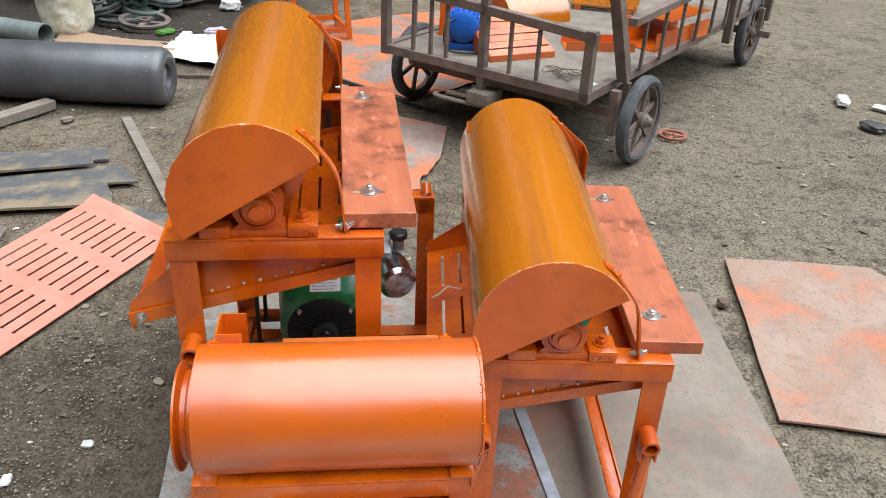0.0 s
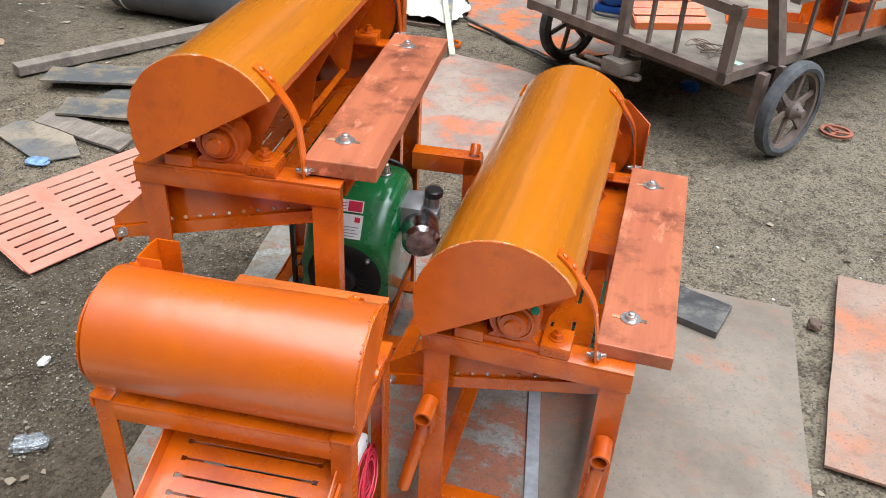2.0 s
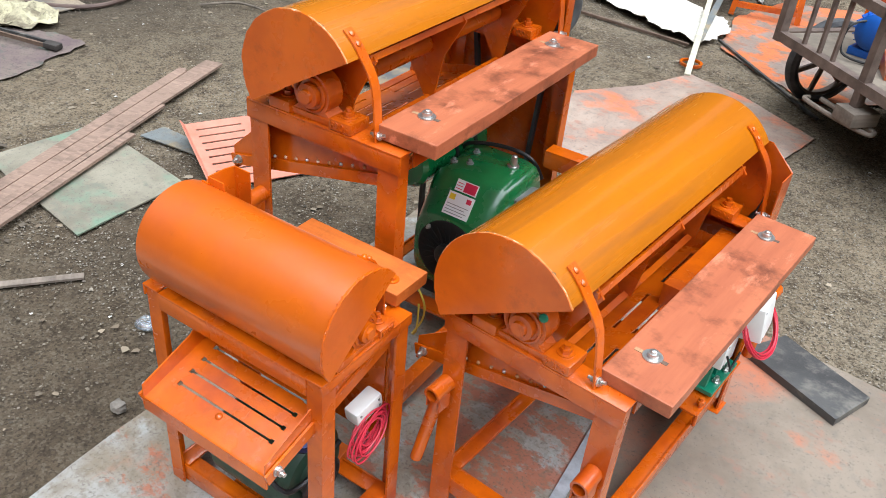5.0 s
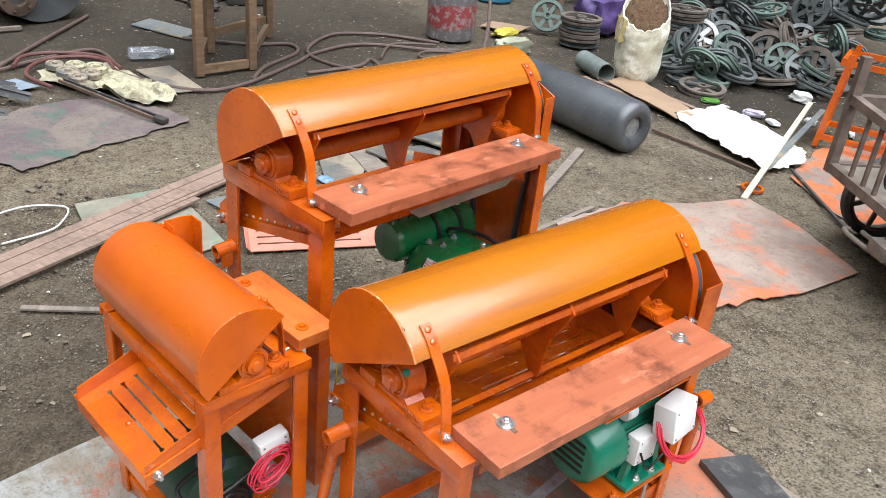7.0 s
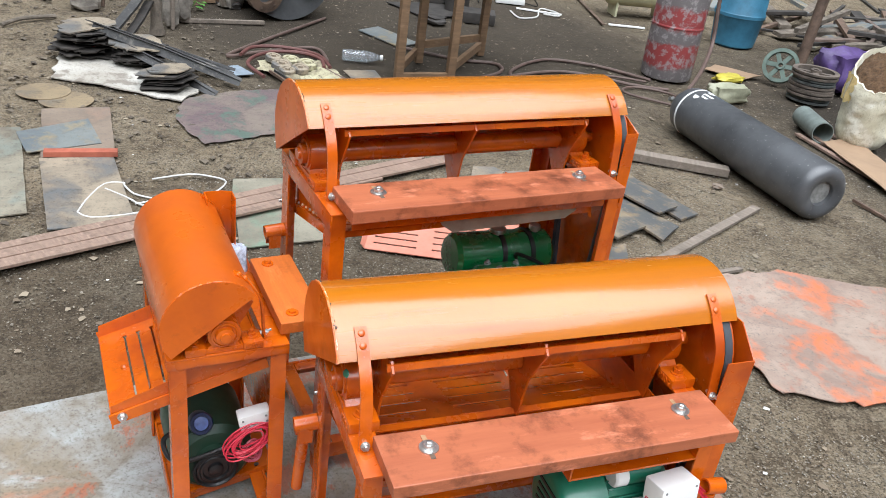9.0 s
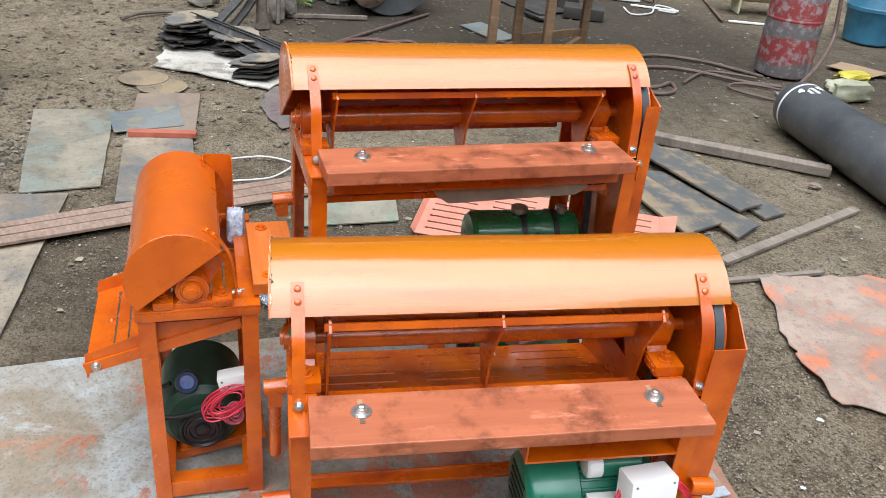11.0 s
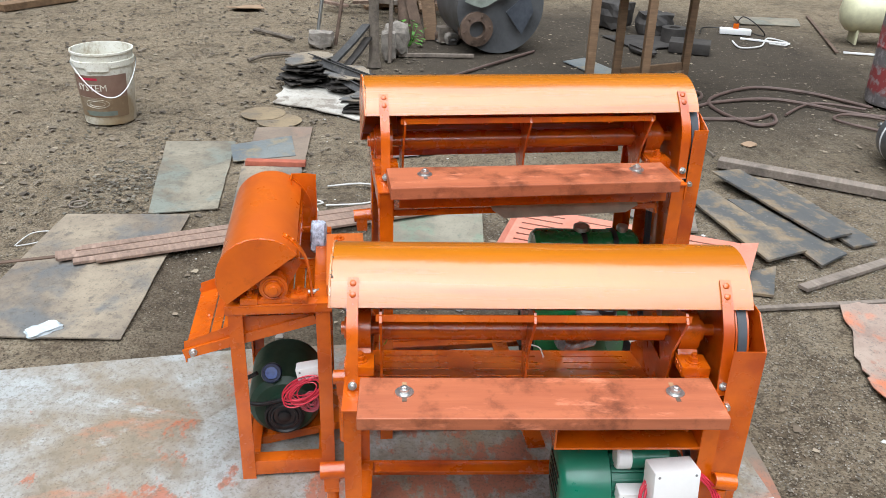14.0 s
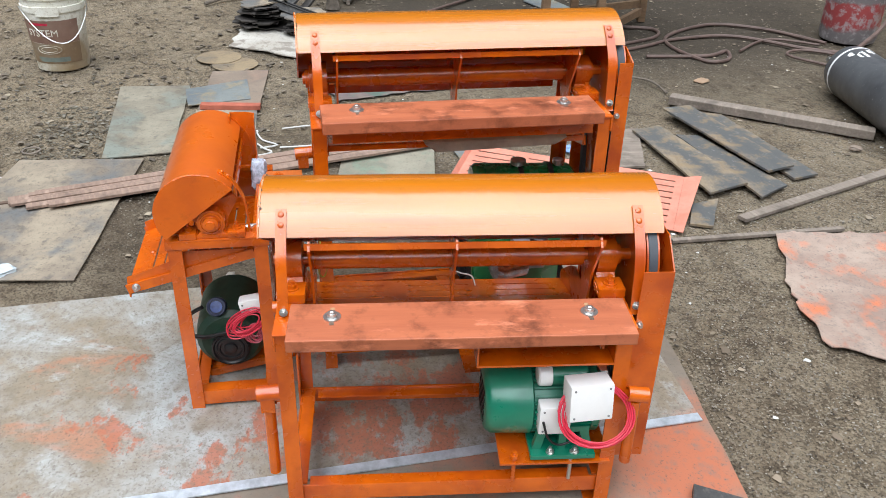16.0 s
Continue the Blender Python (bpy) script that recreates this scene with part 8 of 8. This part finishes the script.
lay("dead_leaf", [(-5.1, -0.3), (-5.24, -0.2), (-5.2, -0.05), (-5.06, 0.0), (-5.02, -0.15)], 0.0, 0.006, CARDBOARD, "large curled brown dead leaf on the soil", "leaf", 0.01, 0.04, 61, warp=0.03)

# ---- unseen walls added round the yard to block low sky light ----
SKYBLOCK = plain("dark_sky_blocker", (0.055, 0.06, 0.04), 0.9, vary=0.6, scale=2.5, relief=1.0, depth=0.05)
for nm, a, b in (("sky_blocker_west", (-10.4, -9, -0.1), (-10, 14, 10.0)), ("sky_blocker_east", (12, -9, -0.1), (12.4, 14, 4.6)), ("sky_blocker_south", (-10, -9.4, -0.1), (12.4, -9, 8.0)),
                 # the north side is tall, with two low gaps for bright streaks on the hoods
                 ("sky_blocker_north_1", (-10, 13.6, -0.1), (-3.2, 14, 12.0)), ("sky_blocker_north_2", (-3.2, 13.6, -0.1), (-1.3, 14, 3.8)), ("sky_blocker_north_3", (-1.3, 13.6, -0.1), (3.0, 14, 12.0)),
                 ("sky_blocker_north_4", (3.0, 13.6, -0.1), (3.7, 14, 4.5)), ("sky_blocker_north_5", (3.7, 13.6, -0.1), (12, 14, 12.0))):
    bm = bm_new()
    box(bm, a, b)
    solo(nm, bm, SKYBLOCK, "plain dark unseen wall added to block low sky light", "wall", kind="structure", smooth=False)

# ---- gravel, chips and dead leaves ----
rnd = random.Random(2)


def clear_of(x, y):
    return not ((-0.54 < x < 0.79 and -0.6 < y < 1.9) or (0.8 < x < 1.36 and 1.28 < y < 2.08) or (-0.66 < x < 0.1 and 2.28 < y < 3.2) or (-1.26 < x < -0.44 and -0.12 < y < 0.345))


def scatter(name, count, rmin, rmax, flat, mat, label, category, area, seed, power=2.2):
    rnd = random.Random(seed)
    base = [Vector(p).normalized() for p in ((1, 0, -0.3), (-0.5, 0.87, -0.3), (-0.5, -0.87, -0.3), (0.6, 0.5, 0.6), (-0.7, 0.1, 0.7), (0.3, -0.8, 0.5))]
    tri = [(0, 1, 3), (1, 4, 3), (1, 2, 4), (2, 5, 4), (2, 0, 5), (0, 3, 5), (3, 4, 5), (0, 2, 1)]
    vs, fs = [], []
    x0, x1, y0, y1 = area
    while count:
        x, y = rnd.uniform(x0, x1), rnd.uniform(y0, y1)
        if not clear_of(x, y):
            continue
        count -= 1
        s = rmin + (rmax - rmin) * rnd.random() ** power
        a = rnd.uniform(0, 6.28)
        ca, sa = math.cos(a), math.sin(a)
        e = rnd.uniform(0.6, 1.5)
        o = len(vs)
        for p in base:
            px, py, pz = p.x * s * e, p.y * s, p.z * s * flat
            vs.append((x + px * ca - py * sa + rnd.uniform(-0.2, 0.2) * s, y + px * sa + py * ca, -0.004 + pz + s * flat * 0.4))
        fs += [(o + i, o + j, o + k) for i, j, k in tri]
    me = bpy.data.meshes.new(name)
    me.from_pydata(vs, [], fs)
    me.materials.append(mat)
    tagged(new(name, me), label, category, kind="stuff")


def gravel_mat(name, cols, rough=0.9):
    m, n, l, p = material(name)
    g = n.new("ShaderNodeNewGeometry")
    r = ramp(n, l, g.outputs["Random Per Island"], [(k / (len(cols) - 1), c) for k, c in enumerate(cols)])
    l.new(r.outputs[0], p.inputs["Base Color"])
    p.inputs["Roughness"].default_value = rough
    return m


PALECHIPS = gravel_mat("pale_stone_chips", [(0.24, 0.215, 0.175), (0.34, 0.305, 0.25), (0.16, 0.137, 0.107), (0.29, 0.26, 0.215), (0.1, 0.083, 0.065), (0.4, 0.37, 0.31)])
PEBBLE = gravel_mat("mixed_gravel", [(0.045, 0.036, 0.028), (0.14, 0.115, 0.085), (0.22, 0.185, 0.135), (0.055, 0.045, 0.034), (0.3, 0.265, 0.21), (0.1, 0.08, 0.06)])
CLOD = gravel_mat("earth_clods", [(0.06, 0.047, 0.035), (0.13, 0.105, 0.077), (0.19, 0.155, 0.115), (0.08, 0.064, 0.048)])
LEAFDRIFT = gravel_mat("dry_leaves", [(0.045, 0.038, 0.028), (0.1, 0.086, 0.06), (0.16, 0.138, 0.1), (0.055, 0.046, 0.035), (0.22, 0.2, 0.16)])
CHIPS = gravel_mat("wood_chips", [(0.1, 0.075, 0.05), (0.2, 0.155, 0.108), (0.34, 0.28, 0.2), (0.075, 0.058, 0.042)])
scatter("gravel", 95000, 0.0011, 0.0034, 0.6, PEBBLE, "fine mixed gravel strewn over the soil", "gravel", (-2.6, 2.4, -0.6, 4.2), 3, 2.6)
scatter("gravel", 42000, 0.0013, 0.0034, 0.5, PALECHIPS, "pale stone chips strewn over the yard", "gravel", (-1.6, 2.2, 0.9, 3.8), 8, 2.0)
scatter("gravel", 40000, 0.0016, 0.0058, 0.55, PEBBLE, "coarser gravel and clods farther off", "gravel", (-5.0, 2.8, -1.4, 6.5), 4, 3.0)
scatter("earth_clods", 5500, 0.004, 0.017, 0.45, CLOD, "loose dark lumps of earth", "soil", (-6.2, -1.1, -2.0, 1.2), 8, 2.6)
scatter("wood_chips", 5000, 0.003, 0.014, 0.16, CHIPS, "bits of bark, chips and dead leaves on the soil", "debris", (-5.6, 2.5, -1.6, 5.5), 5)
scatter("dead_leaves", 520, 0.003, 0.011, 0.45, LEAFDRIFT, "drift of dry curled leaves beside the plates", "debris", (-1.8, -1.2, -0.12, 0.16), 6)
scatter("dead_leaves", 420, 0.003, 0.011, 0.45, LEAFDRIFT, "scattered dark broken leaves and chips", "debris", (-2.3, -1.25, -0.45, 0.35), 16)
scatter("paper_bits", 160, 0.004, 0.009, 0.2, PAPER, "tiny pale bits of litter on the soil", "debris", (-2.6, 2.2, 0.2, 4.4), 7)
